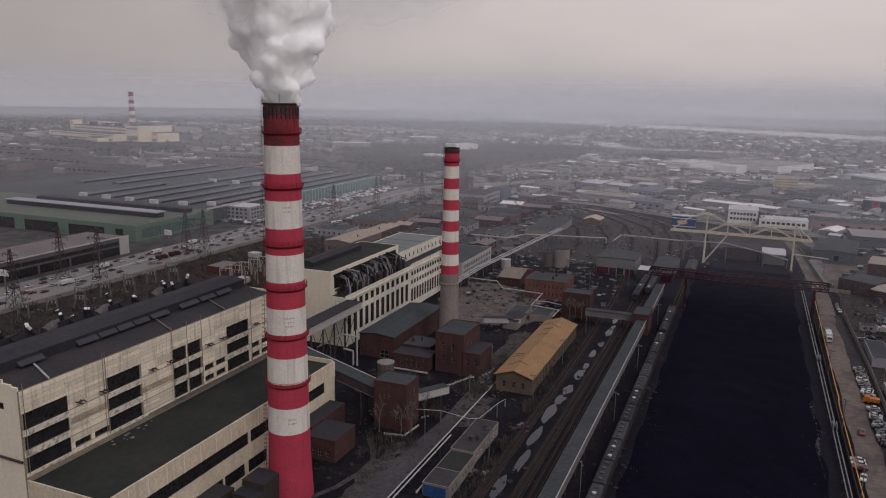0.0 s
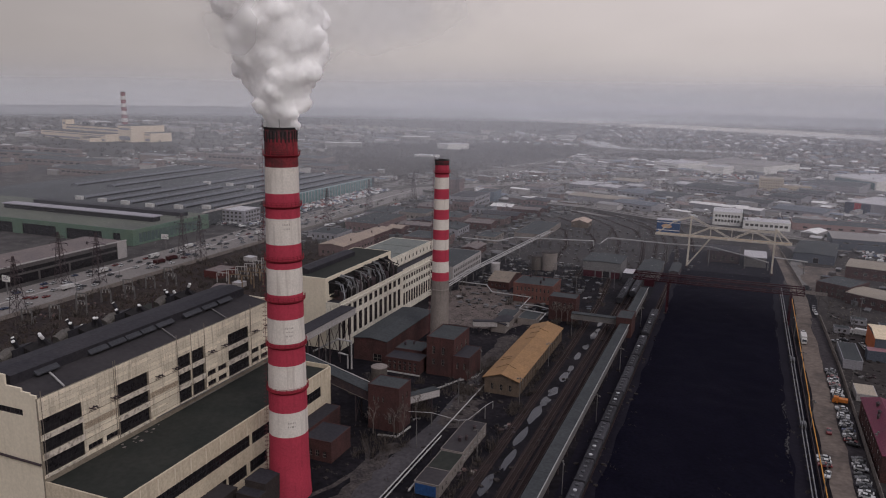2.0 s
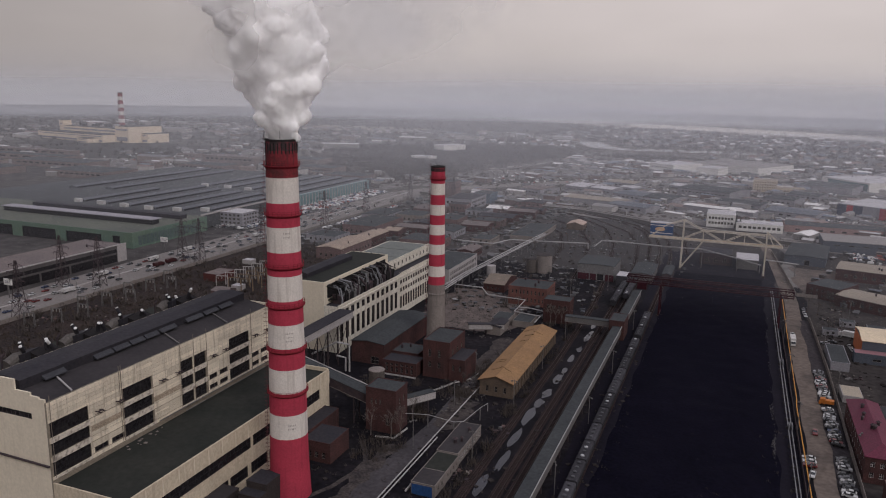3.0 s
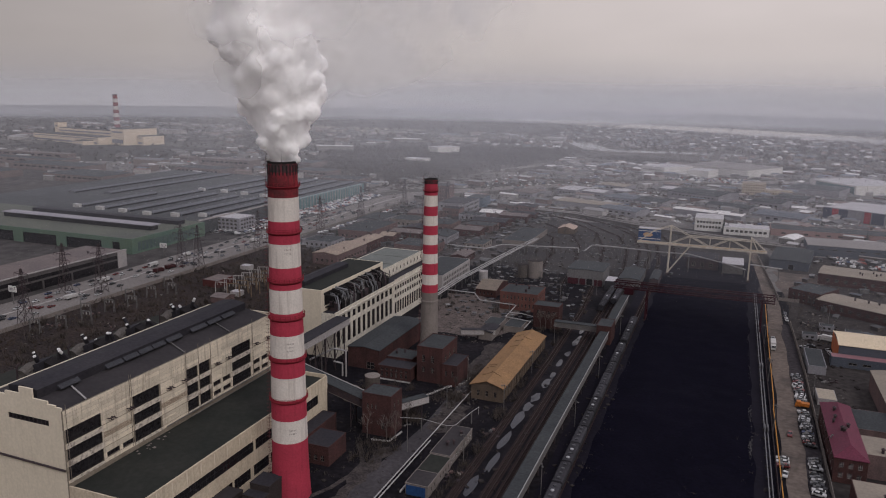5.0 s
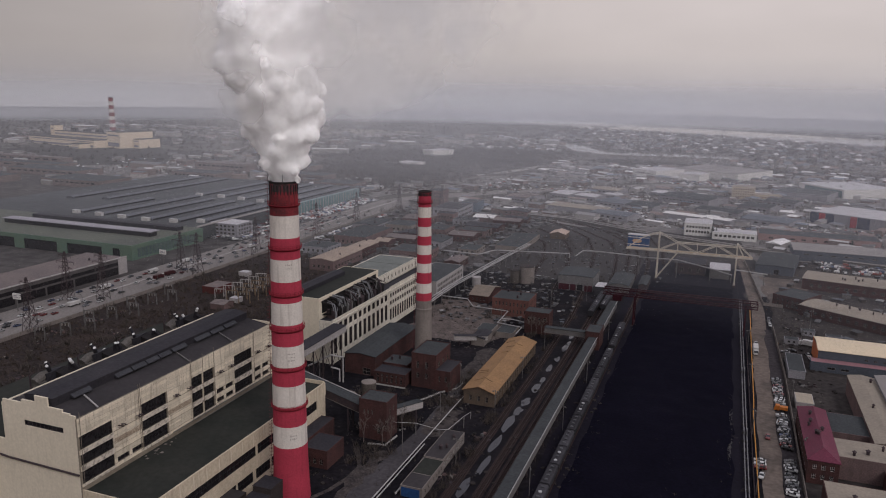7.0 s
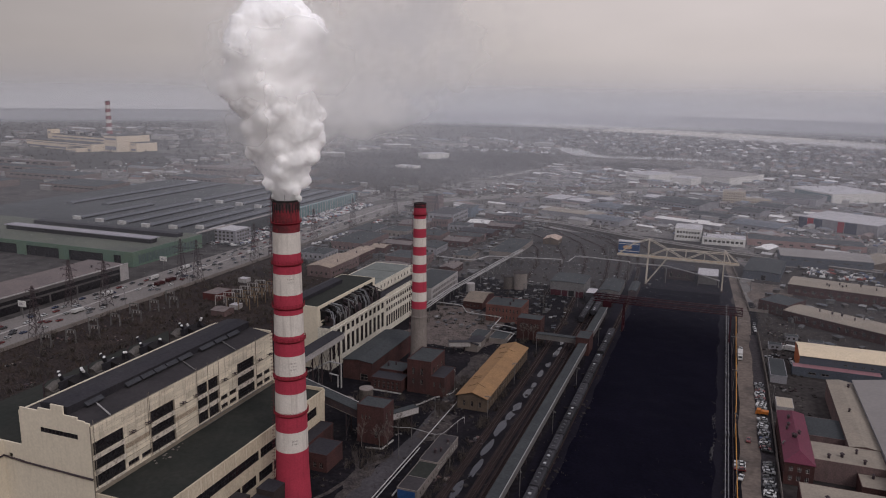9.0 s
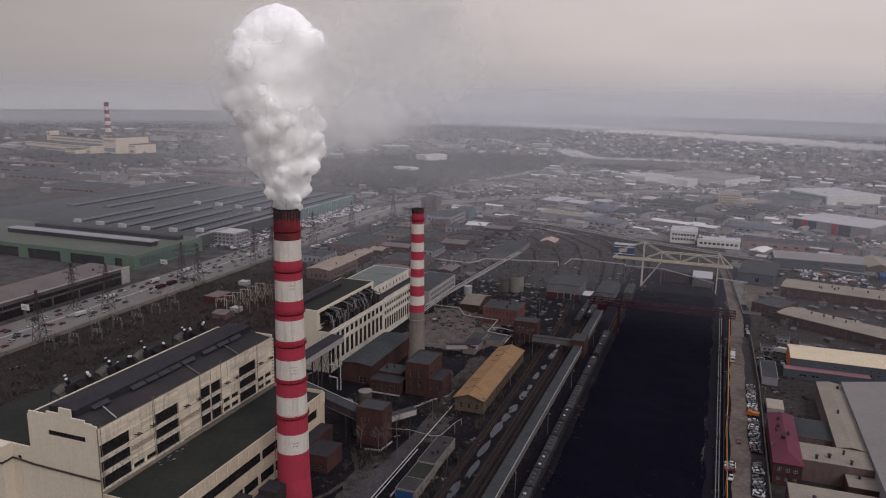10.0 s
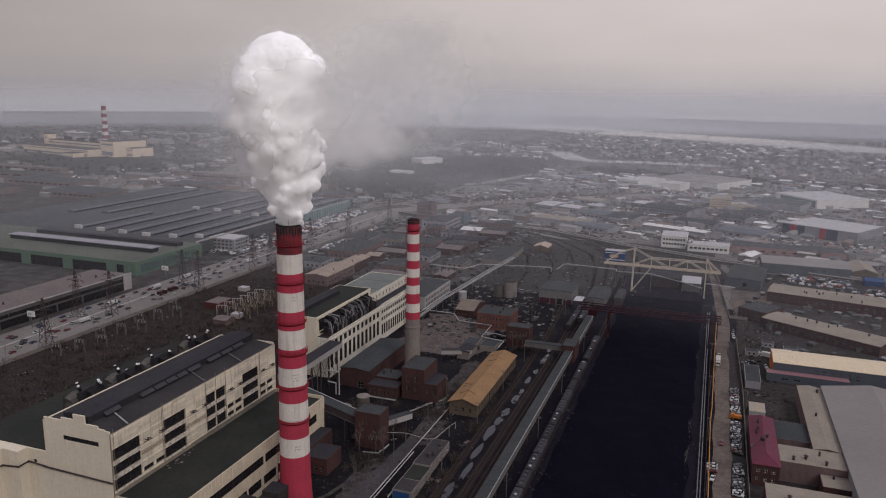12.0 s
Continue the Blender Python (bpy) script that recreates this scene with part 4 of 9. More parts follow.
    part("ladder", bm, mat("ladder_paint", (0.12, 0.03, 0.035), (0.06, 0.03, 0.03), 0.5, 2, 0.8), e, "caged steel ladder up the shaft")
    if collar:
        bm = bmesh.new()
        r1 = radius(collar)
        lathe(bm, [(r1 - 0.02, collar - 0.5), (r1 + 0.25, collar - 0.3), (r1 + 0.25, collar + 0.3), (r1 - 0.02, collar + 0.5)], 48, closed=False)
        part("collar", bm, CONCRETE, e)
    for k in range(4):
        bm = bmesh.new()
        q = radians(90 * k + 30)
        beam(bm, ((radius(zt) + 0.35) * math.cos(q), (radius(zt) + 0.35) * math.sin(q), zt - 0.5), ((radius(zt) + 0.35) * math.cos(q), (radius(zt) + 0.35) * math.sin(q), zt + 2.2), 0.09)
        part("lightning_rod", bm, STEEL_DARK, e)
    return e


def shaft1(z):
    return 5.8 - (5.8 - 4.25) * z / 105.0 + 0.45 * max(0, (18 - z) / 18) ** 2


edges1 = [102.4, 95.1, 88.2, 81.5, 74.5, 67.8, 60.7, 53.8, 46.9, 40.6, 33.6, 26.9, 19.7, 0.0]
bands1 = []
for k, (a, b) in enumerate(zip(edges1, edges1[1:])):
    red = k % 2 == 0
    bands1.append((a, b, CH_SOOT if k == 0 else CH_RED if red else CH_WHITE, "red_band" if red else "white_band", "soot-streaked red band" if k == 0 else ""))
ch1 = chimney(0, 0, "tall red-and-white banded chimney with a soot-black crown", bands1, shaft1, [98.3, 84.8, 70.2, 58.9, 46.0, 33.0], (105.4, 102.2), 215)
# lettering on the shaft that cannot be read, as plain bars
for z, rows_ in ((51.5, 3), (80.0, 2), (24.0, 2)):
    for j in range(rows_):
        rr = random.Random(int(z) + j)
        for k in range(5):
            bm = bmesh.new()
            a = radians(-58 + k * 5 + rr.uniform(-1, 1))
            R = shaft1(z) + 0.03
            beam(bm, (R * math.cos(a), R * math.sin(a), z - j * 1.1), (R * math.cos(a + 0.05), R * math.sin(a + 0.05), z - j * 1.1), 0.05, rr.uniform(0.2, 0.6))
            part("faded_stroke", bm, mat("faded_stencil", (0.38, 0.345, 0.315), None, 1, 3, 0.9), ch1, "faded illegible stencilled bar")


def shaft2(z):
    return 4.3 - (4.3 - 2.95) * z / 87.0


edges2 = [85.6, 79.5, 74.6, 70.2, 65.7, 61.4, 56.9, 52.6, 48.1, 42.8, 38.1, 34.3]
bands2 = [(a, b, CH_RED if k % 2 == 0 else CH_WHITE, "red_band" if k % 2 == 0 else "white_band", "") for k, (a, b) in enumerate(zip(edges2, edges2[1:]))]
bands2.append((34.3, 0.0, CONCRETE, "bare_shaft", "bare grey-brown concrete lower shaft"))
chimney(-5.2, 128.2, "slimmer red-and-white banded chimney with a bare concrete foot", bands2, shaft2, [81.6], (87.0, 85.3), 200, collar=30.0)

# ---- steam ----
def plume(name, label, lobes, voxel, rough, size):
    bm = bmesh.new()
    for x, y, z, rad in lobes:
        bmesh.ops.create_icosphere(bm, subdivisions=2, radius=rad, matrix=Matrix.Translation((x, y, z)))
    ob = part(name, bm, SMOKE, smooth=True)
    rm = ob.modifiers.new("blend", "REMESH")
    rm.mode, rm.voxel_size, rm.use_smooth_shade = "VOXEL", voxel, True
    for s, k in ((size, rough), (size * 0.36, rough * 0.36), (size * 0.13, rough * 0.13)):
        tx = bpy.data.textures.new("billow", "CLOUDS")
        tx.noise_scale, tx.noise_depth = s, 3
        d = ob.modifiers.new("billow", "DISPLACE")
        d.texture, d.strength, d.mid_level, d.texture_coords = tx, k, 0.5, "GLOBAL"
    return tagged(ob, label, "steam", "", "stuff")


r = random.Random(31)
core = []
for i in range(22):
    u = i / 21
    h = 105.6 + 52 * u
    w = float(np.interp(u, [0, 0.06, 0.16, 0.35, 0.6, 1.0], [3.9, 5.6, 8.8, 12.0, 15.0, 15.5]))
    lean = 2.6 * math.sin(u * 6.2) * u - 1.2 * u
    turn = r.uniform(0, 6.28)
    core.append((lean * 0.93, lean * 0.36, h, w * 0.8))
    for k in range(0 if u < 0.04 else 3):
        a = turn + 2.09 * k + r.uniform(-0.4, 0.4)
        q = w * r.uniform(0.4, 0.58)
        core.append((lean * 0.93 + q * math.cos(a), lean * 0.36 + q * math.sin(a), h + r.uniform(-1.5, 1.5), w * r.uniform(0.38, 0.52)))
        for _ in range(2):
            b, q2 = a + r.uniform(-0.7, 0.7), w * r.uniform(0.72, 0.9)
            core.append((lean * 0.93 + q2 * math.cos(b), lean * 0.36 + q2 * math.sin(b), h + r.uniform(-3, 3), w * r.uniform(0.14, 0.26)))
for i in range(14):
    a, q = r.uniform(0, 6.28), r.uniform(4, 12)
    core.append((q * math.cos(a) - 1.5, q * math.sin(a), 158 + r.uniform(-2, 7) - 0.25 * q, r.uniform(3.0, 5.2)))
plume("steam_plume", "thick white billowing steam rising from the chimney", core, 0.5, 1.4, 3.4)


def steam_fuzz(name, label, lobes, count, spread, size, seed):
    """Loose shreds of steam about the skin of the lobes, thinning outwards."""
    g = np.random.default_rng(seed)
    L = np.array(lobes)
    pick = g.choice(len(L), count, p=L[:, 3] ** 2 / (L[:, 3] ** 2).sum())
    d = g.normal(size=(count, 3))
    d /= np.linalg.norm(d, axis=1)[:, None]
    c = L[pick, :3] + d * (L[pick, 3] + 0.2 + np.abs(g.normal(0, 1, count)) * spread * (0.4 + L[pick, 3] * 0.12))[:, None]
    free = np.ones(count, bool)
    for x, y, z, rad in lobes:
        free &= np.linalg.norm(c - np.array((x, y, z)), axis=1) > rad * 0.97
    c = c[free & (c[:, 2] > 122)]
    n = len(c)
    s = g.uniform(0.5, 1.0, (n, 1, 1)) * size
    tri = c[:, None, :] + g.normal(0, 1, (n, 3, 3)) * s
    me = bpy.data.meshes.new(name)
    me.from_pydata(tri.reshape(-1, 3).tolist(), [], np.arange(n * 3).reshape(-1, 3).tolist())
    me.materials.append(STEAM_SHRED)
    me.update()
    return tagged(new(name, me), label, "steam", "", "stuff")


STEAM_SHRED = bpy.data.materials.new("steam_shred")
STEAM_SHRED.use_nodes = True
sn_, sl_ = STEAM_SHRED.node_tree.nodes, STEAM_SHRED.node_tree.links
sn_.clear()
s_out, s_mix, s_lit, s_thru = (sn_.new(q) for q in ("ShaderNodeOutputMaterial", "ShaderNodeMixShader", "ShaderNodeBsdfDiffuse", "ShaderNodeBsdfTranslucent"))
for q in (s_lit, s_thru):
    q.inputs["Color"].default_value = (0.96, 0.95, 0.945, 1)
sl_.new(s_lit.outputs[0], s_mix.inputs[1])
sl_.new(s_thru.outputs[0], s_mix.inputs[2])
sl_.new(s_mix.outputs[0], s_out.inputs[0])
steam_fuzz("steam_shreds", "loose white shreds about the edge of the steam", core, 220000, 0.6, 0.12, 5)


def steam_drift(name, label, puffs, offsets, seed):
    """Thin drifting steam in soft sheets: puffs of (distance, height, half length, half height, thickness)."""
    v, f, d = [], [], []
    us, zs = np.arange(-40, 92.1, 1.2), np.arange(107, 182, 1.2)
    for o in offsets:
        k0 = len(v)
        for u in us:
            for z in zs:
                off = o + 4 * noise.noise((u * 0.04, z * 0.04, o + seed))
                v.append((u * 0.93 - off * 0.36, u * 0.36 + off * 0.93, z))
                q = sum(a * math.exp(-((u - c) / w) ** 2 - ((z - h) / t) ** 2) for c, h, w, t, a in puffs)
                n = 0.55 + 0.9 * noise.noise((u * 0.055 + o, z * 0.065, seed)) + 0.5 * noise.noise((u * 0.14, z * 0.16 + o, seed + 3)) + 0.22 * noise.noise((u * 0.33, z * 0.36 + o, seed + 7))
                fade = min(1.0, (z - 107) / 6, (182 - z) / 10)
                d.append(0.9 * float(1 - math.exp(-q * max(0.22, n) * max(0.0, fade))))
        for i in range(len(us) - 1):
            for j in range(len(zs) - 1):
                q = (k0 + i * len(zs) + j, k0 + (i + 1) * len(zs) + j, k0 + (i + 1) * len(zs) + j + 1, k0 + i * len(zs) + j + 1)
                if max(d[p] for p in q) > 0.0002:
                    f.append(q)
    me = bpy.data.meshes.new(name)
    me.from_pydata(v, [], f)
    me.attributes.new("thickness", "FLOAT", "POINT").data.foreach_set("value", d)
    me.materials.append(haze_skin(name, (0.95, 0.935, 0.925)))
    me.polygons.foreach_set("use_smooth", [True] * len(me.polygons))
    me.update()
    return tagged(new(name, me), label, "steam", "", "stuff")


TAIL = [(16, 135, 12, 8, 2.6), (30, 141, 13, 9, 2.6), (42, 147, 11, 10, 2.0), (32, 156, 17, 13, 3.0), (46, 160, 14, 14, 1.6), (60, 162, 14, 14, 0.6)]
RIM = [(-12, 142, 9, 15, 0.8), (0, 152, 15, 11, 0.9), (14, 146, 10, 14, 0.7), (0, 128, 15, 14, 0.35)]
steam_drift("steam_tail", "thin grey drifting steam blown away from the plume", TAIL + RIM, [5], 3)
steam_drift("steam_rim", "soft fraying rim of the white plume", RIM, [-15], 8)


# ---- boiler house ----
def boiler_house():
    e = thing("boiler_house", "long cream-panelled boiler house with black ribbon windows", "power station")
    xf, y0, y1, zt = -38.0, -49.0, 47.5, 41.4
    rows_ = [(31.9, 36.0), (27.0, 30.5), (21.4, 25.4)]
    bays = [(-48.5, -36.5), (-24.3, -13.3), (-0.8, 4.6), (5.5, 10.8), (22.8, 33.8)]
    holes = [(a, b, c, d) for a, b in bays for c, d in rows_]
    small = [(12.2, 16.2), (17.6, 21.6), (35.4, 39.4), (40.6, 44.6)]
    holes += [(a, b, c, d) for a, b in small for c, d in ((25.2, 26.8), (21.9, 23.5))]
    holes += [(-35.4, -30.6, 21.9, 23.4), (-29.4, -24.8, 21.9, 23.4)]
    bm = bmesh.new()
    for a, b, c, d in wall_cells(y0, y1, 0, zt, holes):
        bx(bm, xf - 0.5, xf, a, b, c, d)
    part("wall_east", bm, mat("joint_mortar", (0.26, 0.22, 0.17), (0.16, 0.135, 0.105), 0.3, 2, 0.95), e)
    # stepped gable
    bm = bmesh.new()
    hole = [(-58.2, -43.2, 36.2, 37.9)]
    for a, b, c, d in wall_cells(-66.0, xf - 0.5, 0, 42.2, hole):
        bx(bm, a, b, y0, y0 + 0.5, c, d)
    bmesh.ops.remove_doubles(bm, verts=bm.verts[:], dist=0.001)
    part("wall_south", bm, CREAM_WALL, e, "cream end wall with a stepped top")
    for a, b, c in ((-66, -58.5, 43.1), (-58.5, -53.2, 44.1), (-53.2, -48.4, 46.1), (-48.4, -43.2, 43.4), (-43.2, -40.5, 42.6)):
        bm = bmesh.new()
        bx(bm, a, b, y0, y0 + 0.5, 42.2, c)
        part("gable_step", bm, CREAM_WALL, e)
    bm = bmesh.new()
    bx(bm, -66.0, xf - 0.5, y1 - 0.5, y1, 0, 42.2)
    part("wall_north", bm, CREAM_WALL, e)
    bm = bmesh.new()
    bx(bm, -66.5, -66.0, y0, y1, 0, 42.0)
    part("wall_west", bm, CREAM_WALL, e)
    bm = bmesh.new()
    extrude_y(bm, [(-66, 41.2), (xf - 0.5, 40.6), (xf - 0.5, 41.0), (-48.4, 42.6), (-58.6, 42.6), (-66, 41.7)], y0 + 0.5, y1 - 0.5)
    part("roof", bm, ROOF_BITUMEN, e, "dark bitumen roof")
    bm = bmesh.new()
    extrude_y(bm, [(-58.6, 42.5), (-48.4, 42.5), (-48.2, 45.2), (-53.4, 45.9), (-58.8, 45.2)], y0 + 1.5, y1 - 1.5)
    part("roof_monitor", bm, ROOF_DARK, e, "long black roof monitor")
    base = None
    for k, (ya, yb) in enumerate([(-41, -34), (-24, -17.5), (-16.8, -11), (-10.4, -5), (-4.4, 1), (2, 9), (14, 22), (23, 30), (31, 38)]):
        bm = bmesh.new()
        extrude_y(bm, [(-48.3, 43.4), (-46.9, 43.1), (-46.9, 43.4), (-48.3, 44.3)], ya, yb)
        part("monitor_flap", bm, mat("flap_sheet", (0.05, 0.05, 0.056), (0.035, 0.035, 0.04), 0.3, 2, 0.6), e)
    for ya in (-40, 0.5, 24):
        bm = bmesh.new()
        beam(bm, (-47.8, ya + 3, 42.85), (-39.2, ya, 41.35), 0.4, 0.3)
        part("roof_pipe", bm, PIPE_WHITE if ya < 0 else STEEL_GREY, e)
    # wall panels, one by one
    meshes = {}
    levels = [20.6 + 1.155 * k for k in range(19)]
    cols = [-49 + 6.03 * k for k in range(17)]
    for za, zb in zip(levels, levels[1:]):
        for ya, yb in zip(cols, cols[1:]):
            for a, b, c, d in wall_cells(ya + 0.05, yb - 0.05, za + 0.04, zb - 0.04, holes):
                if b - a < 0.6 or d - c < 0.3:
                    continue
                key = (round(b - a, 1), round(d - c, 1))
                if key not in meshes:
                    bm = bmesh.new()
                    bx(bm, 0, 0.09, -(b - a) / 2, (b - a) / 2, -(d - c) / 2, (d - c) / 2)
                    meshes[key] = part("wall_panel", bm, CREAM, e)
                    meshes[key].location = (xf, (a + b) / 2, (c + d) / 2)
                else:
                    again(meshes[key], e, (xf, (a + b) / 2, (c + d) / 2))
    for a, b in bays:
        for c, d in ((30.5, 31.9), (25.4, 27.0), (20.7, 21.4)):
            bm = bmesh.new()
            bx(bm, xf + 0.1, xf + 0.28, a - 0.1, b + 0.1, c, d)
            part("spandrel", bm, SPANDREL, e, "flaking pale spandrel beam")
    for a, b in bays:
        for c, d in rows_:
            window(e, "E", 2 * xf, 0, (a + b) / 2, c, b - a, d - c, SASH, (int((b - a) / 1.5), 2), 0.5)
    for a, b in small:
        for c, d in ((25.2, 26.8), (21.9, 23.5)):
            window(e, "E", 2 * xf, 0, (a + b) / 2, c, b - a, d - c, STEEL_DARK, (2, 0), 0.5)
    for a, b in ((-35.4, -30.6), (-29.4, -24.8)):
        window(e, "E", 2 * xf, 0, (a + b) / 2, 21.9, b - a, 1.5, STEEL_DARK, (2, 0), 0.5)
    w = window(e, "S", 0, -2 * y0, -50.7, 36.2, 15.0, 1.7, STEEL_DARK, (9, 0), 0.5)
    for a, b, z in ((-36, -25, 28.2), (-12.8, -1.4, 27.6)):
        for k in range(6):
            bm = bmesh.new()
            bx(bm, xf + 0.1, xf + 0.2, a, b, z + k * 0.28, z + k * 0.28 + 0.13)
            part("louvre_slat", bm, mat("louvre_tan", (0.34, 0.27, 0.2), None, 0.4, 2, 0.9), e)
    for yb_ in (-33.6, -26.3, -9.6, -2.6, 13.7, 20.2, 36.6, 43.8):
        bm = bmesh.new()
        for o in (-0.7, 0.7):
            beam(bm, (xf + 0.05, yb_ + o, 33.4), (xf + 2.3, yb_ + o, 33.4), 0.2)
            beam(bm, (xf + 0.05, yb_ + o, 32.5), (xf + 2.0, yb_ + o, 33.4), 0.12)
        beam(bm, (xf + 1.2, yb_ - 1, 33.55), (xf + 1.2, yb_ + 1, 33.55), 0.3)
        part("bracket", bm, STEEL_DARK, e, "black cantilever bracket")
    for yp in (-48.2, -25.6, -24.9, -1.2, 5.0, 11.2, 35.0):
        bm = bmesh.new()
        tube(bm, [(xf + 0.3, yp, 21), (xf + 0.3, yp, 43.2)], 0.08, 6)
        part("downpipe", bm, mat("downpipe", (0.2, 0.17, 0.14), None, 0.5, 3, 0.8), e)
    bm = bmesh.new()
    beam(bm, (xf + 0.9, -12, 21.3), (xf + 0.9, 45, 21.3), 0.22)
    beam(bm, (xf + 2.2, -2, 20.7), (xf + 2.2, 45, 20.7), 0.16)
    part("wall_pipe", bm, STEEL_GREY, e)
    bm = bmesh.new()
    tube(bm, [(-66, y0 - 0.35, 24.9), (-38.4, y0 - 0.35, 24.4)], 0.3, 8)
    part("wall_pipe", bm, STEEL_DARK, e)
    # lower annex towards the chimney
    ax, zt = -14.0, 19.9
    ribbons = [(-47.6, 0.5, 11.6, 15.3), (1.6, 15.4, 11.6, 15.3), (16.4, 29.2, 11.6, 15.3), (30.4, 41.0, 11.6, 15.3)] + [(a, a + 8.6, 3.0, 6.8) for a in (-47.6, -38.2, -28.8, -19.4, -10.0, 0.2, 9.8, 20.4, 31.2)]
    bm = bmesh.new()
    for a, b, c, d in wall_cells(y0, y1, 0, zt, ribbons):
        bx(bm, ax - 0.4, ax, a, b, c, d)
    bx(bm, xf, ax - 0.4, y1 - 0.4, y1, 0, zt + 0.9)
    bx(bm, xf, ax - 0.4, y0, y0 + 0.4, 0, zt)
    bx(bm, ax - 0.45, ax + 0.05, y0 - 0.05, y1, zt, zt + 0.5)
    part("annex_wall", bm, mat("stained_tan_panel", (0.56, 0.48, 0.36), (0.4, 0.335, 0.25), 0.1, 1.6, 0.9, streak=0.35, dirt=(0.2, 0.16, 0.12), grit=0.15, mid=0.55), e, "stained tan wall of the lower bay")
    for k in range(17):
        bm = bmesh.new()
        yy = y0 + 6.03 * k
        bx(bm, ax, ax + 0.12, yy - 0.12, yy + 0.12, 15.3, 19.9)
        part("joint_strip", bm, CREAM_WALL, e)
    for a, b, c, d in ribbons:
        window(e, "E", 2 * ax, 0, (a + b) / 2, c, b - a, d - c, SASH, (int((b - a) / 2), 1), 0.4)
    bm = bmesh.new()
    bx(bm, xf + 0.3, ax - 0.45, y0 + 0.4, y1 - 0.4, 18.6, 19.35)
    part("annex_roof", bm, ROOF_GREEN, e, "dark mossy flat roof with worn patches")
    bm = bmesh.new()
    r = random.Random(12)
    for k in range(12):
        px, py, s = -36.6 + r.random() * 3, r.gauss(-18, 6), r.uniform(0.15, 0.5)
        slab(bm, [(px - s, py - s), (px + s, py - s * 0.7), (px + s * 0.8, py + s), (px - s * 0.9, py + s * 1.2)], 19.3, 19.45)
    tagged(part("roof_litter", bm, CONCRETE, e), "grey litter on the roof", "", "", "stuff")
    # deaerator bay behind, with its roof
    bm = bmesh.new()
    for a, b, c, d in wall_cells(-104, -66.5, 0, 30.4, [(-72.6, -70.9, 25.2, 26.6)]):
        bx(bm, a, b, y0, y0 + 0.5, c, d)
    part("bay_wall", bm, CREAM_WALL, e)
    bm = bmesh.new()
    bx(bm, -104, -103.5, y0 + 0.5, 62, 0, 29.3)
    bx(bm, -103.5, -66.5, 61.5, 62, 0, 29.4)
    part("bay_wall", bm, MATS["joint_mortar"], e, "dark stained rear wall of the bay")
    bm = bmesh.new()
    bx(bm, -103.5, -66.5, y0 + 0.5, 61.5, 28.8, 29.6)
    part("bay_roof", bm, ROOF_GREEN, e)
    bm = bmesh.new()
    bx(bm, -90, -82, -57, y0, 0, 30.2)
    bx(bm, -82, -74.5, -53, y0, 0, 30.6)
    part("stair_bay", bm, CREAM_WALL, e)
    bm = bmesh.new()
    tube(bm, [(-92, -57.5, 25.0), (-81.6, -57.5, 24.4), (-81.6, -53.4, 24.6), (-74.2, -53.4, 25.4), (-74.2, -49.4, 25.6), (-66, -49.4, 25.0)], 0.32, 8)
    part("wall_pipe", bm, STEEL_DARK, e)
    bm = bmesh.new()
    for k in range(12):
        for dx, dy in ((0, 0), (2, 0), (2, 2), (0, 2)):
            beam(bm, (-84 + dx, -61 + dy, k * 2), (-84 + dx, -61 + dy, k * 2 + 2), 0.18)
        for p, q in (((0, 0), (2, 0)), ((2, 0), (2, 2)), ((2, 2), (0, 2)), ((0, 2), (0, 0))):
            beam(bm, (-84 + p[0], -61 + p[1], k * 2), (-84 + q[0], -61 + q[1], k * 2 + 2), 0.1)
            beam(bm, (-84 + p[0], -61 + p[1], k * 2 + 2), (-84 + q[0], -61 + q[1], k * 2 + 2), 0.12)
    part("stair_mast", bm, mat("rusty_lattice", (0.12, 0.08, 0.06), (0.08, 0.05, 0.04), 0.5, 2, 0.85), e, "rusty lattice stair mast")
    return e


boiler_house()


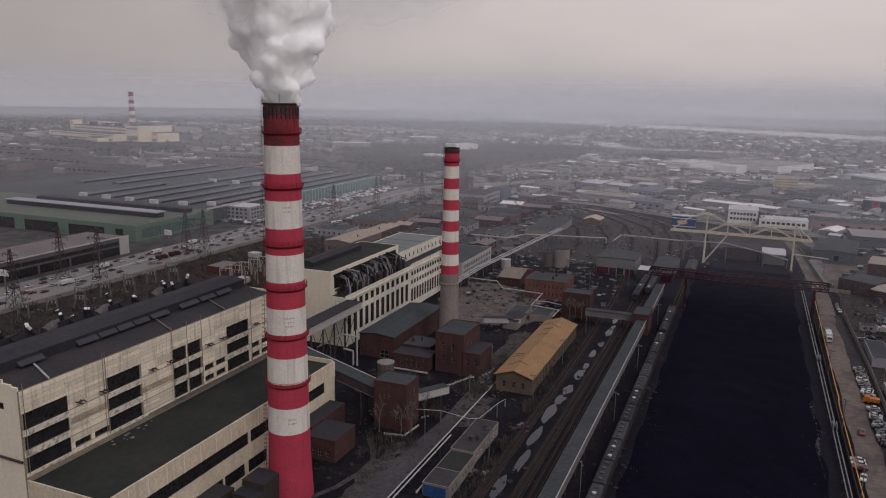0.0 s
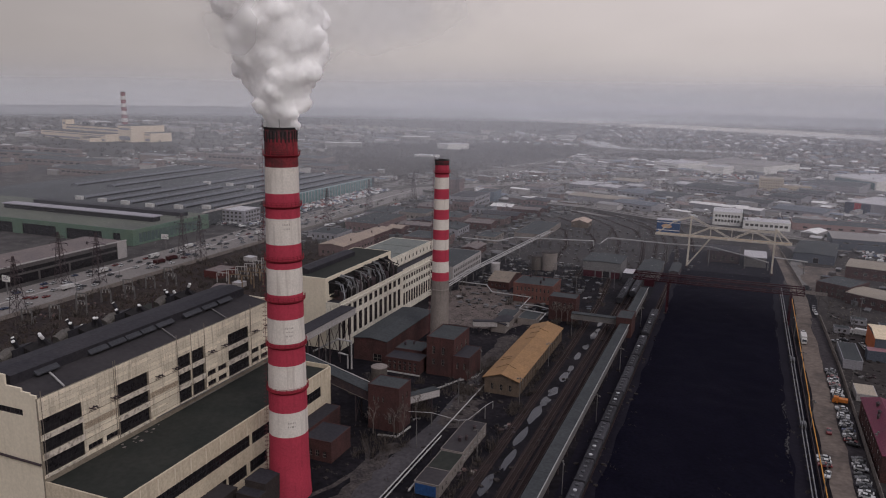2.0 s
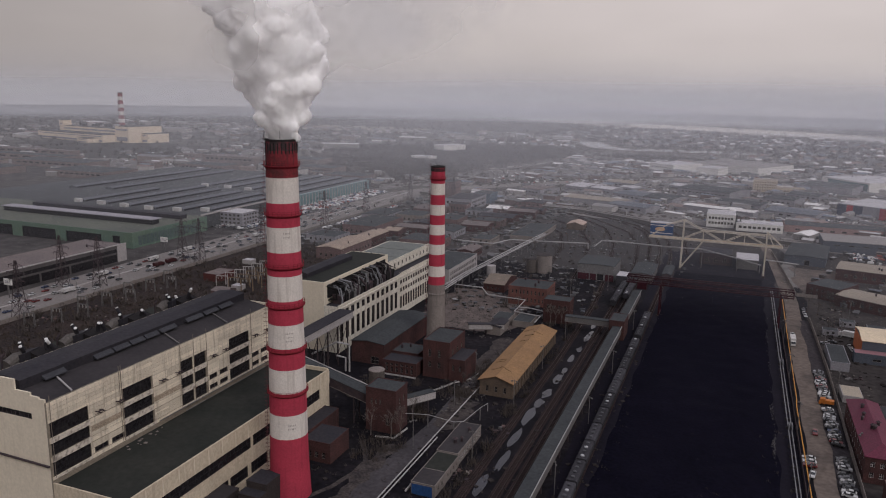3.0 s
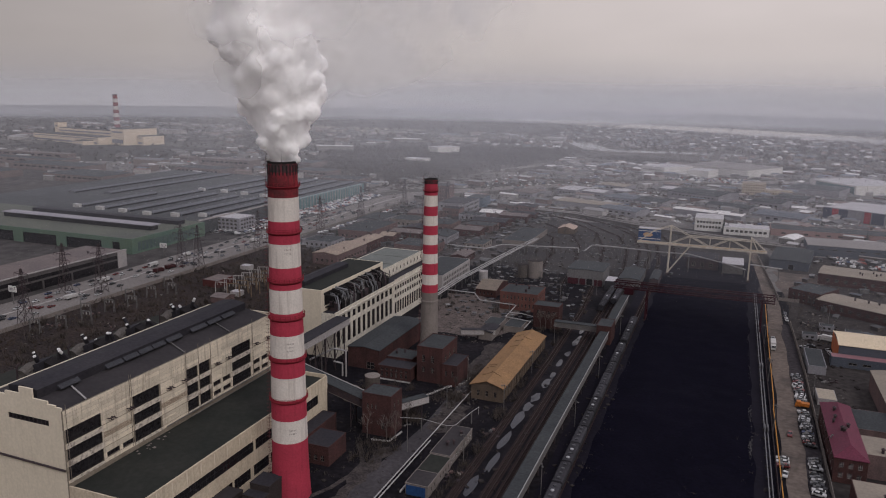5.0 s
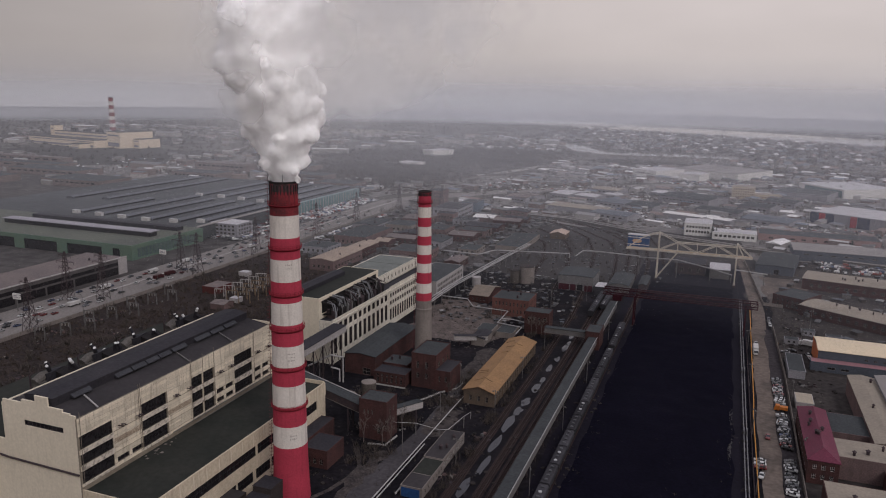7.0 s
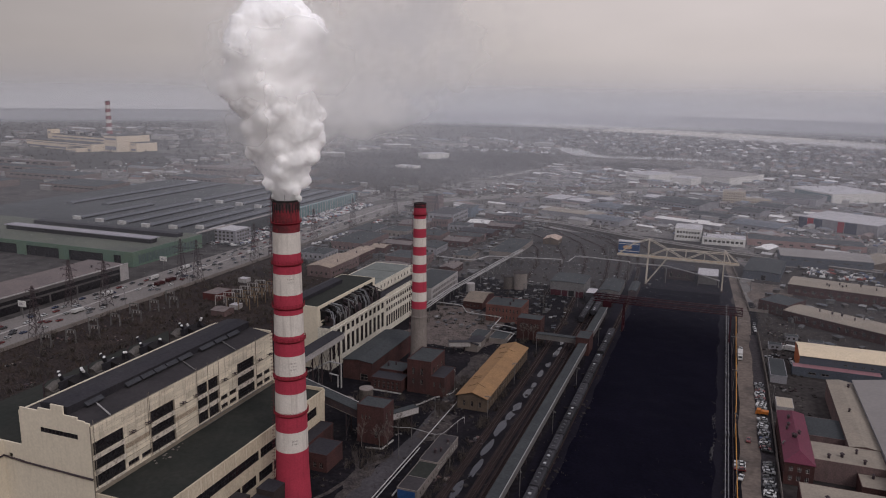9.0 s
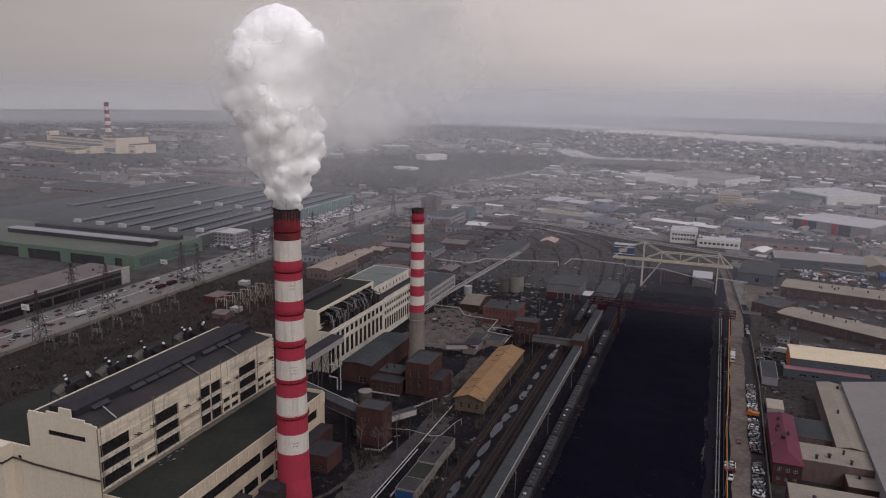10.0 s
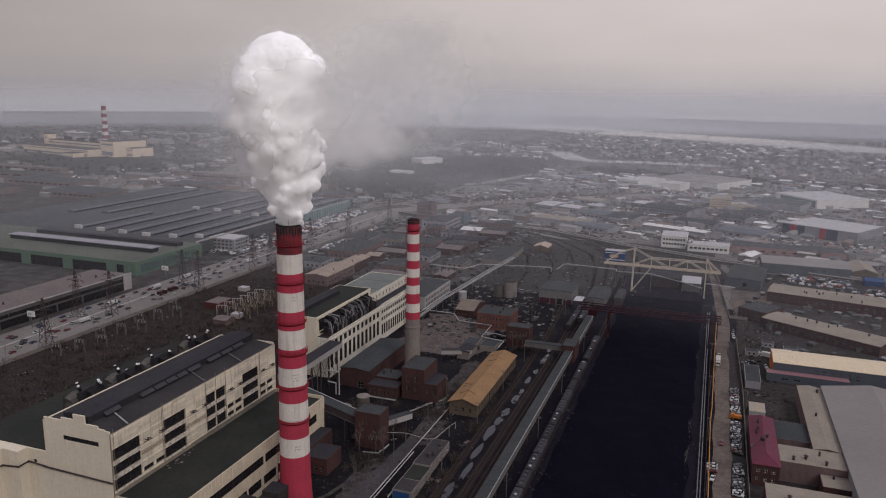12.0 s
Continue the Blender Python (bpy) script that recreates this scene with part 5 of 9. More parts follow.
def duct_cluster(y, seed):
    """Exhaust ducts on the bay roof: a dark casing, a grey hood and leaning ducts with pale open ends."""
    e = thing("exhaust_ducts", "cluster of black exhaust ducts with white open ends", "ducts", -74.5, y, 29.6, 0, "exhaust ducts on the roof")
    r = random.Random(seed)
    white = mat("white_cap", (0.66, 0.65, 0.64), None, 1, 3, 0.6)
    for k, (dx, dy, lx, ly, h) in enumerate(((-3.4, 1.6, -0.5, -0.2, 14.6), (-1.9, 0.6, 0.35, -0.9, 14.0), (0.6, 3.0, -0.8, 0.1, 12.0), (2.4, 4.6, 0.8, -0.5, 14.9), (4.0, 6.2, -0.2, -0.9, 14.0))):
        h += r.uniform(-1.9, 0.1)
        lx, ly = lx + r.uniform(-0.3, 0.3), ly + r.uniform(-0.3, 0.3)
        bm = bmesh.new()
        tube(bm, [(dx, dy, 0), (dx, dy, h * 0.74), (dx + 0.5 * lx, dy + 0.5 * ly, h * 0.87), (dx + 1.6 * lx, dy + 1.6 * ly, h)], 0.62, 10)
        d = part("duct", bm, ROOF_DARK, e)
        bm = bmesh.new()
        c = Vector((dx + 1.6 * lx, dy + 1.6 * ly, h))
        v = Vector((1.1 * lx, 1.1 * ly, h * 0.13)).normalized()
        tube(bm, [c, c + v * (1.5 if k == r.randrange(5) else 0.25)], 0.5, 12)
        part("duct_mouth", bm, white, d, "white duct end")
    bm = bmesh.new()
    slab(bm, [(-5.0, -1.5), (0.5, -1.5), (0.5, 4.0), (-5.0, 4.0)], 0, [9.6, 11.6, 12.2, 10.4])
    part("fan_casing", bm, ROOF_DARK, e)
    bm = bmesh.new()
    slab(bm, [(0.6, 0.5), (5.4, 0.5), (5.4, 7.5), (0.6, 7.5)], 0, [11.4, 10.2, 11.0, 12.4])
    part("fan_casing", bm, SASH, e)
    bm = bmesh.new()
    tube(bm, [(-3.4, -4.5, 8.4), (-3.4, -1.4, 9.6), (-3.0, 0, 9.6)], 1.7, 12)
    bx(bm, -5.6, -1.2, -4.4, -1.6, 0, 8.6)
    part("hood", bm, mat("dusty_hood", (0.12, 0.108, 0.1), (0.07, 0.064, 0.06), 0.4, 2, 0.9), e, "dusty grey fan hood")
    bm = bmesh.new()
    tube(bm, [(-4.4, -5.2, 0), (-4.4, -5.2, 11.0), (-4.0, -4.2, 12.0)], 0.3, 8)
    part("stack_pipe", bm, STEEL_DARK, e)


for i, y in enumerate((-23.5, -4, 15, 39)):
    duct_cluster(y, 40 + i)


# ---- turbine hall ----
def turbine_hall():
    e = thing("turbine_hall", "long cream turbine hall with tall narrow windows", "power station")
    xf, zt = -47.0, 22.0
    holes, todo = [], []
    n = 12
    for k in range(n):
        y = 114.6 + k * 5.35
        holes += [(y, y + 3.2, 5.0, 13.8), (y, y + 3.2, 16.2, 19.6)]
        todo += [(y + 1.6, 5.0, 3.2, 8.8, (1, 5)), (y + 1.6, 16.2, 3.2, 3.4, (1, 1))]
    for k in range(17):
        y = 180.4 + k * 3.4
        for a, b in ((3.5, 10.2), (12.6, 14.8), (17.0, 19.2)):
            holes.append((y, y + 2.3, a, b))
            todo.append((y + 1.15, a, 2.3, b - a, (1, 4 if b - a > 4 else 1)))
    bm = bmesh.new()
    for a, b, c, d in wall_cells(113, 240, 0, zt, holes):
        bx(bm, xf - 0.5, xf, a, b, c, d)
    bx(bm, -54.3, xf - 0.5, 113, 113.5, 0, zt)
    part("wall_east", bm, WHITE_CREAM, e)
    for y, z, w, h, bars in todo:
        window(e, "E", 2 * xf, 0, y, z, w, h, STEEL_DARK, bars, 0.3)
    for k in range(13):
        bm = bmesh.new()
        y = 113.5 + k * 5.35
        bx(bm, xf, xf + 0.14, y - 0.5, y + 0.5, 0, 20.6)
        part("pilaster", bm, WHITE_CREAM, e)
    bm = bmesh.new()
    bx(bm, xf - 0.1, xf + 0.7, 112.8, 240, 20.7, 21.2)
    bx(bm, xf - 0.3, xf + 0.15, 113, 240, 22.0, 22.6)
    part("cornice", bm, WHITE_CREAM, e)
    for k in range(44):
        bm = bmesh.new()
        y = 180 + k * 1.36
        bx(bm, xf - 0.2, xf + 0.25, y, y + 0.6, 22.6, 23.3)
        part("merlon", bm, WHITE_CREAM, e)
    bm = bmesh.new()
    bx(bm, -54.3, xf - 0.3, 113.5, 240, 21.2, 21.9)
    part("lower_roof", bm, ROOF_DARK, e)
    # upper south block
    bm = bmesh.new()
    bx(bm, -76, -54.3, 113, 113.6, 0, 32.75)
    bx(bm, -54.9, -54.3, 113.6, 180, 21.9, 24.6)
    bx(bm, -54.9, -54.3, 113.6, 116, 24.6, 31)
    bx(bm, -54.9, -54.3, 177, 180, 24.6, 31)
    bx(bm, -54.6, -54.2, 113.6, 180, 31, 32.75)
    bx(bm, -76, -75.7, 113.6, 180, 0, 32.7)
    bx(bm, -75.7, -54.9, 179.7, 180, 21, 32.75)
    part("upper_wall", bm, CREAM_WALL, e)
    bm = bmesh.new()
    bx(bm, -75.7, -54.6, 113.6, 179.7, 32.0, 32.6)
    part("upper_roof", bm, ROOF_GREEN, e, "dark mossy roof")
    bm = bmesh.new()
    extrude_y(bm, [(-73, 32.5), (-66, 32.5), (-66, 34.6), (-69.5, 35.4), (-73, 34.6)], 118, 162)
    part("roof_monitor", bm, ROOF_DARK, e)
    bm = bmesh.new()
    bx(bm, -54.35, -54.25, 116, 177, 24.6, 31)
    part("void", bm, VOID, e, "dark open side behind the ducts")
    # tangle of ducts on the lower roof
    r = random.Random(77)
    for k in range(58):
        y = 117.0 + k * 1.03
        bm = bmesh.new()
        up = r.uniform(27.0, 31.4)
        dy = r.uniform(-3.5, 3.5)
        out = r.uniform(-49.6, -47.8)
        if k % 3:
            tube(bm, [(out, y, 21.9), (out, y + dy * 0.2, 23.6 + r.uniform(0, 2)), (out - 2.4, y + dy, up), (-55.0, y + dy * 1.1, up + 0.4)], r.uniform(0.2, 0.55), 8)
        else:
            tube(bm, [(-54.6, y - dy, 23.6), (out - 1.0, y - dy * 0.4, 24.4), (out - 0.6, y + dy * 0.6, up - 1.0), (-54.8, y + dy, up)], r.uniform(0.2, 0.5), 8)
        part("duct", bm, r.choice((SASH, STEEL_DARK, STEEL_DARK, SASH, STEEL_GREY, STEEL_DUCT, STEEL_DUCT)), e)
    for k in range(12):
        y = 118 + k * 4.9
        bm = bmesh.new()
        slab(bm, [(-52.8, y), (-48.4, y), (-48.4, y + 3.4), (-52.8, y + 3.4)], 21.9, [21.9 + r.uniform(2.0, 5.5) for _ in range(4)])
        part("fan_casing", bm, SASH if k % 3 else STEEL_DARK, e)
    # upper north block
    holes = [(y, y + 1.3, 23.6, 25.6) for y in [184.5 + 5.1 * k for k in range(11)]]
    bm = bmesh.new()
    for a, b, c, d in wall_cells(180, 240, 21.9, 27.2, holes):
        bx(bm, -55.4, -54.9, a, b, c, d)
    bx(bm, -82, -55.4, 239.5, 240, 0, 27.2)
    bx(bm, -82, -81.5, 180, 239.5, 0, 27.2)
    part("north_wall", bm, WHITE_CREAM, e)
    for y, *_ in holes:
        window(e, "E", 2 * -54.9, 0, y + 0.65, 23.6, 1.3, 2.0, STEEL_DARK, (0, 1), 0.3)
    for k in range(24):
        bm = bmesh.new()
        bx(bm, -55.5, -54.85, 181 + 2.5 * k, 182.2 + 2.5 * k, 27.2, 27.9)
        part("merlon", bm, WHITE_CREAM, e)
    bm = bmesh.new()
    bx(bm, -81.5, -55.4, 180, 239.5, 26.4, 27.0)
    for y in (199, 219):
        bx(bm, -81.5, -55.4, y, y + 0.5, 27.0, 27.25)
    part("north_roof", bm, ROOF_GREYGREEN, e, "grey-green felt roof")
    bm = bmesh.new()
    lathe(bm, [(1.6, 27), (1.6, 28.4), (0.4, 29)], 12, -76, 186)
    part("roof_vent", bm, STEEL_DARK, e)


WHITE_CREAM = mat("pale_cream_render", (0.60, 0.56, 0.48), (0.48, 0.44, 0.37), 0.1, 1.5, 0.9, streak=0.4, dirt=(0.2, 0.16, 0.13))
turbine_hall()

building("workshop", "low grey-roofed workshop with a row of windows", "workshop", -68, -46, 251, 305, 9.5, CONC_PALE, ROOF_SLATE, wins=[("E", -25, 25, 16, 5.4, 7.6, 0.55, (1, 1)), ("E", -25, 25, 16, 1.6, 4.0, 0.55, (1, 1))])
building("boiler_shed", "brick shed with a wide dark roof", "shed", -37, -21, 107, 158, 9.6, BRICK, ROOF_SLATE, form="gable_y", rise=0.9, wins=[("S", 1, 6, 1, 0.3, 3.6, 0.8, (1, 1))])
building("brick_annex", "low brick annex with small windows", "annex", -18.5, -2.6, 100.2, 109.5, 5.7, BRICK, ROOF_DARK, wins=[("S", -7, 7, 6, 1.0, 3.2, 0.45, (1, 1)), ("S", -7, 7, 6, 3.8, 4.8, 0.5, (1, 0))])
building("brick_annex", "low flat-roofed brick annex between taller blocks", "annex", -18.5, -6, 110, 122, 6.5, BRICK, ROOF_SLATE, vents=2)
building("brick_block", "square dark brick block with a flat roof", "factory building", -0.8, 11.2, 103.2, 122, 16.0, BRICK, ROOF_SLATE, wins=[("S", -5, 3.5, 2, 9.2, 12.4, 0.3, (1, 2)), ("S", -5, 3.5, 2, 4.6, 7.0, 0.3, (1, 1)), ("E", -8, 8, 3, 9.2, 12.2, 0.3, (1, 2))], parapet=0.7)
building("brick_annex", "lower brick annex with a dark roof", "annex", 11.2, 18.2, 102.6, 118, 9.5, BRICK, ROOF_DARK, wins=[("S", -3, 3, 2, 4.5, 7, 0.3, (1, 1))])
building("transfer_tower", "dark brick coal transfer tower with a flat roof", "tower", 0.8, 12.6, 47.6, 57.2, 16.0, BRICK, ROOF_SLATE, wins=[("S", -4.5, 0.6, 3, 10.4, 12.2, 0.38, (1, 1)), ("E", -3.5, 3.5, 2, 10.6, 13.0, 0.28, (1, 1)), ("S", 1, 4, 1, 3, 5.5, 0.4, (1, 1))], parapet=0.6)
building("brick_annex", "brick annex with a dark flat roof near the chimney", "annex", -8, 2.2, 19.8, 32.2, 7.0, BRICK, ROOF_DARK, parapet=0.35, wins=[("S", -4, 4, 3, 1.5, 3.6, 0.5, (1, 1))])
building("brick_annex", "narrow annex with a dark flat roof against the hall", "annex", -13.8, -8.2, 24, 44, 7.8, BRICK, ROOF_DARK, parapet=0.3)
SOOTY = mat("sooty_render", (0.045, 0.036, 0.034), (0.028, 0.024, 0.024), 0.3, 2, 0.95)
building("flue_house", "dark stepped flue house at the chimney foot", "shed", -6.4, 0.4, -12.6, -5.4, 9.0, SOOTY, ROOF_DARK, parapet=0.2, group="sheds at the chimney foot")
building("flue_house", "lower dark step of the flue house", "shed", -6.6, 0.6, -16.4, -12.7, 7.0, SOOTY, ROOF_DARK, parapet=0.2, group="sheds at the chimney foot")
building("lean_to", "low sooty lean-to with a littered flat roof", "annex", -13.9, -8.4, -48, -13.4, 6.6, SOOTY, ROOF_BITUMEN, parapet=0.2, group="sheds at the chimney foot")


def tank(x, y, r, h, label, z=0.0, m=None, shell=None):
    e = thing("tank", label, "tank", x, y, z)
    bm = bmesh.new()
    lathe(bm, [(r, 0), (r, h), (r - 0.15, h)], 28)
    part("shell", bm, shell or m or CONCRETE, e, smooth=False)
    bm = bmesh.new()
    lathe(bm, [(r + 0.1, h + 0.005), (r + 0.1, h + 0.25), (r * 0.3, h + 0.7)], 28)
    part("lid", bm, CONCRETE if m is None else m, e, "pale domed lid")
    return e


tank(-1.4, 60.6, 2.9, 17.6, "round concrete tank with a pale lid beside the tower", shell=mat("dark_render", (0.1, 0.085, 0.075), (0.06, 0.052, 0.048), 0.3, 2, 0.9))
tank(-18, 74, 3.4, 4.5, "low round concrete tank with a pale lid", shell=MATS["dark_render"])
tank(-30.2, 288, 3.0, 6.2, "white round storage tank", m=CONC_PALE)
tank(-8, 308, 3.4, 9, "dirty grey silo with a dark lid", m=SOOTY, shell=MATS["dark_render"])
tank(0, 311, 5.2, 12, "stained grey tank with a black top ring", m=SOOTY, shell=CONCRETE)


def gallery(name, label, a, b, w, h, legs, roof=None, wall=None, rail=False, strut=STEEL_DARK, seg=12.0):
    """An enclosed conveyor bridge from a to b (floor heights), on trestle legs."""
    a, b = Vector(a), Vector(b)
    e = thing(name, label, "conveyor gallery")
    d = b - a
    L = math.hypot(d.x, d.y)
    f = Vector((d.x / L, d.y / L, 0))
    s = Vector((f.y, -f.x, 0)) * w / 2
    n = max(1, round(L / seg))
    for k in range(n):
        p, q = a + d * (k / n), a + d * ((k + 1) / n)
        q0 = q - f * 0.06
        bm = bmesh.new()
        for o in (-1, 1):
            v = [bm.verts.new(x) for x in (p + o * s, q0 + o * s, q0 + o * s + Vector((0, 0, h)), p + o * s + Vector((0, 0, h)), p + o * s * 0.93, q0 + o * s * 0.93, q0 + o * s * 0.93 + Vector((0, 0, h)), p + o * s * 0.93 + Vector((0, 0, h)))]
            for t in ((0, 1, 2, 3), (7, 6, 5, 4), (0, 4, 5, 1), (3, 2, 6, 7), (0, 3, 7, 4), (1, 5, 6, 2)):
                bm.faces.new([v[i] for i in t])
        part("side_wall", bm, wall or STEEL_GREY, e)
        bm = bmesh.new()
        beam(bm, p + Vector((0, 0, -0.12)), q0 + Vector((0, 0, -0.12)), w, 0.22)
        part("floor", bm, CONCRETE, e)
        bm = bmesh.new()
        beam(bm, p + Vector((0, 0, h + 0.12)), q0 + Vector((0, 0, h + 0.12)), w + 0.5, 0.2)
        part("roof_sheet", bm, roof or ROOF_SLATE, e)
    for k in range(legs):
        c = a + d * ((k + 0.5) / legs)
        if c.z > 1:
            bm = bmesh.new()
            for o in (-0.8, 0.8):
                beam(bm, c + o * s - Vector((0, 0, 0.25)), Vector((c.x + o * s.x, c.y + o * s.y, 0)), 0.4)
            beam(bm, c - 0.8 * s - Vector((0, 0, 1)), Vector((c.x + 0.8 * s.x, c.y + 0.8 * s.y, 0.6)), 0.2)
            beam(bm, c + 0.8 * s - Vector((0, 0, 1)), Vector((c.x - 0.8 * s.x, c.y - 0.8 * s.y, 0.6)), 0.2)
            part("trestle", bm, strut, e)
    if rail:
        bm = bmesh.new()
        o = s * 1.12 + Vector((0, 0, h + 0.4))
        tube(bm, [a + o, b + o], 0.16, 6)
        part("edge_pipe", bm, PIPE_WHITE, e, "pale pipe along the eaves")
    return e


gallery("conveyor_gallery", "long grey-roofed conveyor gallery beside the tracks", (67.9, -90, 3.6), (67.9, 186, 3.6), 4.0, 3.2, 22, rail=True, seg=37)
gallery("conveyor_gallery", "grey-roofed conveyor gallery running on north", (67.9, 200, 3.6), (67.9, 262, 3.6), 4.0, 3.2, 5, rail=True, seg=31)
gallery("conveyor_gallery", "grey conveyor bridge across the tracks", (41, 191.5, 5.2), (64.4, 191.5, 5.2), 3.6, 2.6, 2)
gallery("conveyor_gallery", "sloping conveyor gallery from the tower to the hall", (0.8, 52.6, 8.8), (-37.5, 52.6, 19.0), 5.6, 3.2, 3, wall=STEEL_DARK, rail=True)
gallery("conveyor_gallery", "short conveyor bridge leaving the brick tower", (10.8, 57.4, 7.2), (16.6, 72, 5.6), 3.0, 2.6, 2, wall=CONC_PALE)
gallery("pipe_bridge", "dark-roofed bridge on lattice trestles between the halls", (-42.4, 61, 18.4), (-42.4, 112.8, 18.4), 6.6, 3.0, 6, roof=ROOF_DARK, wall=CONC_PALE)
gallery("conveyor_gallery", "low dark covered walkway across the yard", (-2, 164, 3.2), (14, 172, 2.8), 3.0, 2.4, 3, roof=ROOF_DARK, wall=CONC_PALE)
building("transfer_house", "small brick transfer house on the conveyor line", "brick house", 63.8, 71.2, 186, 200, 9.6, BRICK, ROOF_SLATE, wins=[("S", -2.5, 2.5, 1, 4.5, 6.5, 0.3, (1, 1))])

# ochre-roofed store
def ochre_store():
    e = building("store", "long store with an ochre sheet roof and tan walls", "warehouse", 27.6, 41.3, 94.4, 168, 6.4, BRICK_TAN, ROOF_YELLOW, form="gable_y", rise=2.2, over=0.7, wins=[("E", -35, 35, 20, 2.6, 4.4, 0.45, (1, 1)), ("S", -5.5, 5.5, 3, 1.8, 4.2, 0.3, (1, 1))])
    r = random.Random(4)
    for k in range(9):
        bm = bmesh.new()
        y = r.uniform(-33, 33)
        sgn = r.choice((-1, 1))
        x = sgn * r.uniform(1.0, 5.0)
        z = 8.6 - abs(x) * 2.2 / 6.85 + 0.32
        a = r.uniform(-0.6, 0.6)
        beam(bm, (x - 2.2, y - a * 2, z + 0.7 * sgn), (x + 2.2, y + a * 2, z - 0.7 * sgn), 0.16)
        part("roof_batten", bm, mat("dark_batten", (0.14, 0.09, 0.05), None, 1, 3, 0.9), e)
    for k in range(18):
        bm = bmesh.new()
        y = -36.5 + 73 * k / 17
        bx(bm, 6.86, 7.1, y - 0.25, y + 0.25, 0, 6.3)
        part("buttress", bm, BRICK_TAN, e)


ochre_store()
# row of low huts beside the plant road
building("hut", "small hut with a bright blue front wall", "hut", 33.3, 41, 13.8, 23, 4.0, CONCRETE, ROOF_BITUMEN, wins=[("E", -3, 3, 2, 1.2, 2.6, 0.4, (1, 1))], parapet=0.25)
bm = bmesh.new()
bx(bm, 33.6, 40.2, 13.6, 13.78, 0.2, 3.5)
tagged(part("cladding_panel", bm, BLUE), "bright blue sheet front of the hut", "cladding", "", "structure")
building("hut", "low hut with a moss-green flat roof", "hut", 33.2, 40.8, 23.3, 35, 3.8, CONCRETE, ROOF_GREEN, wins=[("E", -5, 5, 4, 1.2, 2.6, 0.4, (1, 1))], parapet=0.2)
building("hut", "long low hut with rooftop vents and white window bays", "hut", 33, 40.4, 35.3, 58.6, 4.2, CONCRETE, ROOF_BITUMEN, wins=[("E", -11, 11, 9, 1.0, 3.0, 0.6, (1, 1))], parapet=0.2, vents=3, frame_mat=FRAME_W)
building("brick_office", "two-storey red brick office with a flat roof", "office", 0, 22.6, 226.5, 246, 10.6, mat("office_brick", (0.15, 0.07, 0.058), (0.1, 0.052, 0.047), 0.2, 3, 0.9, streak=0.3), ROOF_SLATE, wins=[("S", -10, 10, 9, 6.6, 8.8, 0.35, (1, 1)), ("S", -10, 10, 9, 2.2, 4.4, 0.35, (1, 1)), ("E", -8, 8, 6, 6.4, 8.8, 0.4, (1, 1)), ("E", -8, 8, 6, 2.2, 4.4, 0.4, (1, 1))], vents=3)
building("brick_block", "tall dark brick block beside the tracks", "factory building", 27, 41, 200.2, 210, 12.4, BRICK, ROOF_SLATE, wins=[("S", -6, 6, 4, 8.0, 9.8, 0.35, (1, 1)), ("E", -4, 4, 2, 5, 7, 0.3, (1, 1))])
building("low_shed", "low dark shed roof in the yard", "shed", 3.8, 12.6, 184, 197, 3.8, CONCRETE, ROOF_SLATE, parapet=0.2)
building("low_shed", "low dark shed with a slanting roof", "shed", 6, 13.5, 168, 182, 4.2, CONCRETE, ROOF_DARK, form="gable_y", rise=0.8)
building("low_shed", "low grey shed in the yard", "shed", 14.5, 24, 186, 200, 3.2, CONCRETE, ROOF_SLATE, parapet=0.2)
building("tan_house", "small house with a tan hipped roof", "house", -22, -9, 248, 275, 4.6, BRICK, mat("faded_tan_sheet", (0.19, 0.155, 0.125), (0.13, 0.108, 0.09), 0.3, 2, 0.85), form="gable_x", rise=3.0, wins=[("S", -5, 5, 4, 1.4, 3, 0.4, (1, 1))])
gs = building("grey_shed", "tall grey shed with red doors", "shed", 24.2, 48, 303, 330, 10.2, mat("grey_sheeting", (0.15, 0.143, 0.143), (0.11, 0.105, 0.106), 0.1, 1.5, 0.8, streak=0.3), ROOF_SLATE, form="gable_y", rise=0.5, wins=[("S", 0, 6, 1, 0.2, 4.6, 0.7, (0, 0))])
for x0, x1 in ((-11.6, -4.2), (-3.6, 0.4), (6.2, 11.6)):
    bm = bmesh.new()
    bx(bm, x0, x1, -13.7, -13.52, 0.2, 4.4)
    part("door", bm, mat("red_door", (0.055, 0.01, 0.017), (0.035, 0.008, 0.012), 0.4, 2, 0.7), gs, "dull red sliding door")
building("dark_shed", "black shed with a pale eaves band", "shed", 50.5, 57.2, 294, 308, 6.6, ROOF_DARK, ROOF_PALE, parapet=0.4)
building("head_house", "grey-roofed conveyor head house", "shed", 57.5, 71, 310, 345, 5.4, STEEL_GREY, ROOF_SLATE, form="gable_y", rise=1.0)
building("tunnel_house", "dark sheeted house at the end of the coal yard", "shed", 96, 118, 386, 412, 8.0, STEEL_DARK, ROOF_DARK, wins=[("S", -9, 9, 3, 2, 5, 0.4, (1, 1))])
building("tunnel_house", "pale-roofed shed at the end of the coal yard", "shed", 121, 135, 380, 404, 7.0, STEEL_GREY, ROOF_PALE, form="gable_x", rise=1.0)
building("head_house", "narrow dark-roofed conveyor house", "shed", 76.5, 82, 318, 346, 5.0, STEEL_DARK, ROOF_SLATE, form="gable_y", rise=0.8)


HATCH = palette("hatch_metal", [(0.04, 0.04, 0.045), (0.05, 0.05, 0.055), (0.34, 0.34, 0.35), (0.03, 0.03, 0.034), (0.035, 0.035, 0.04)], 0.5, 0.2)


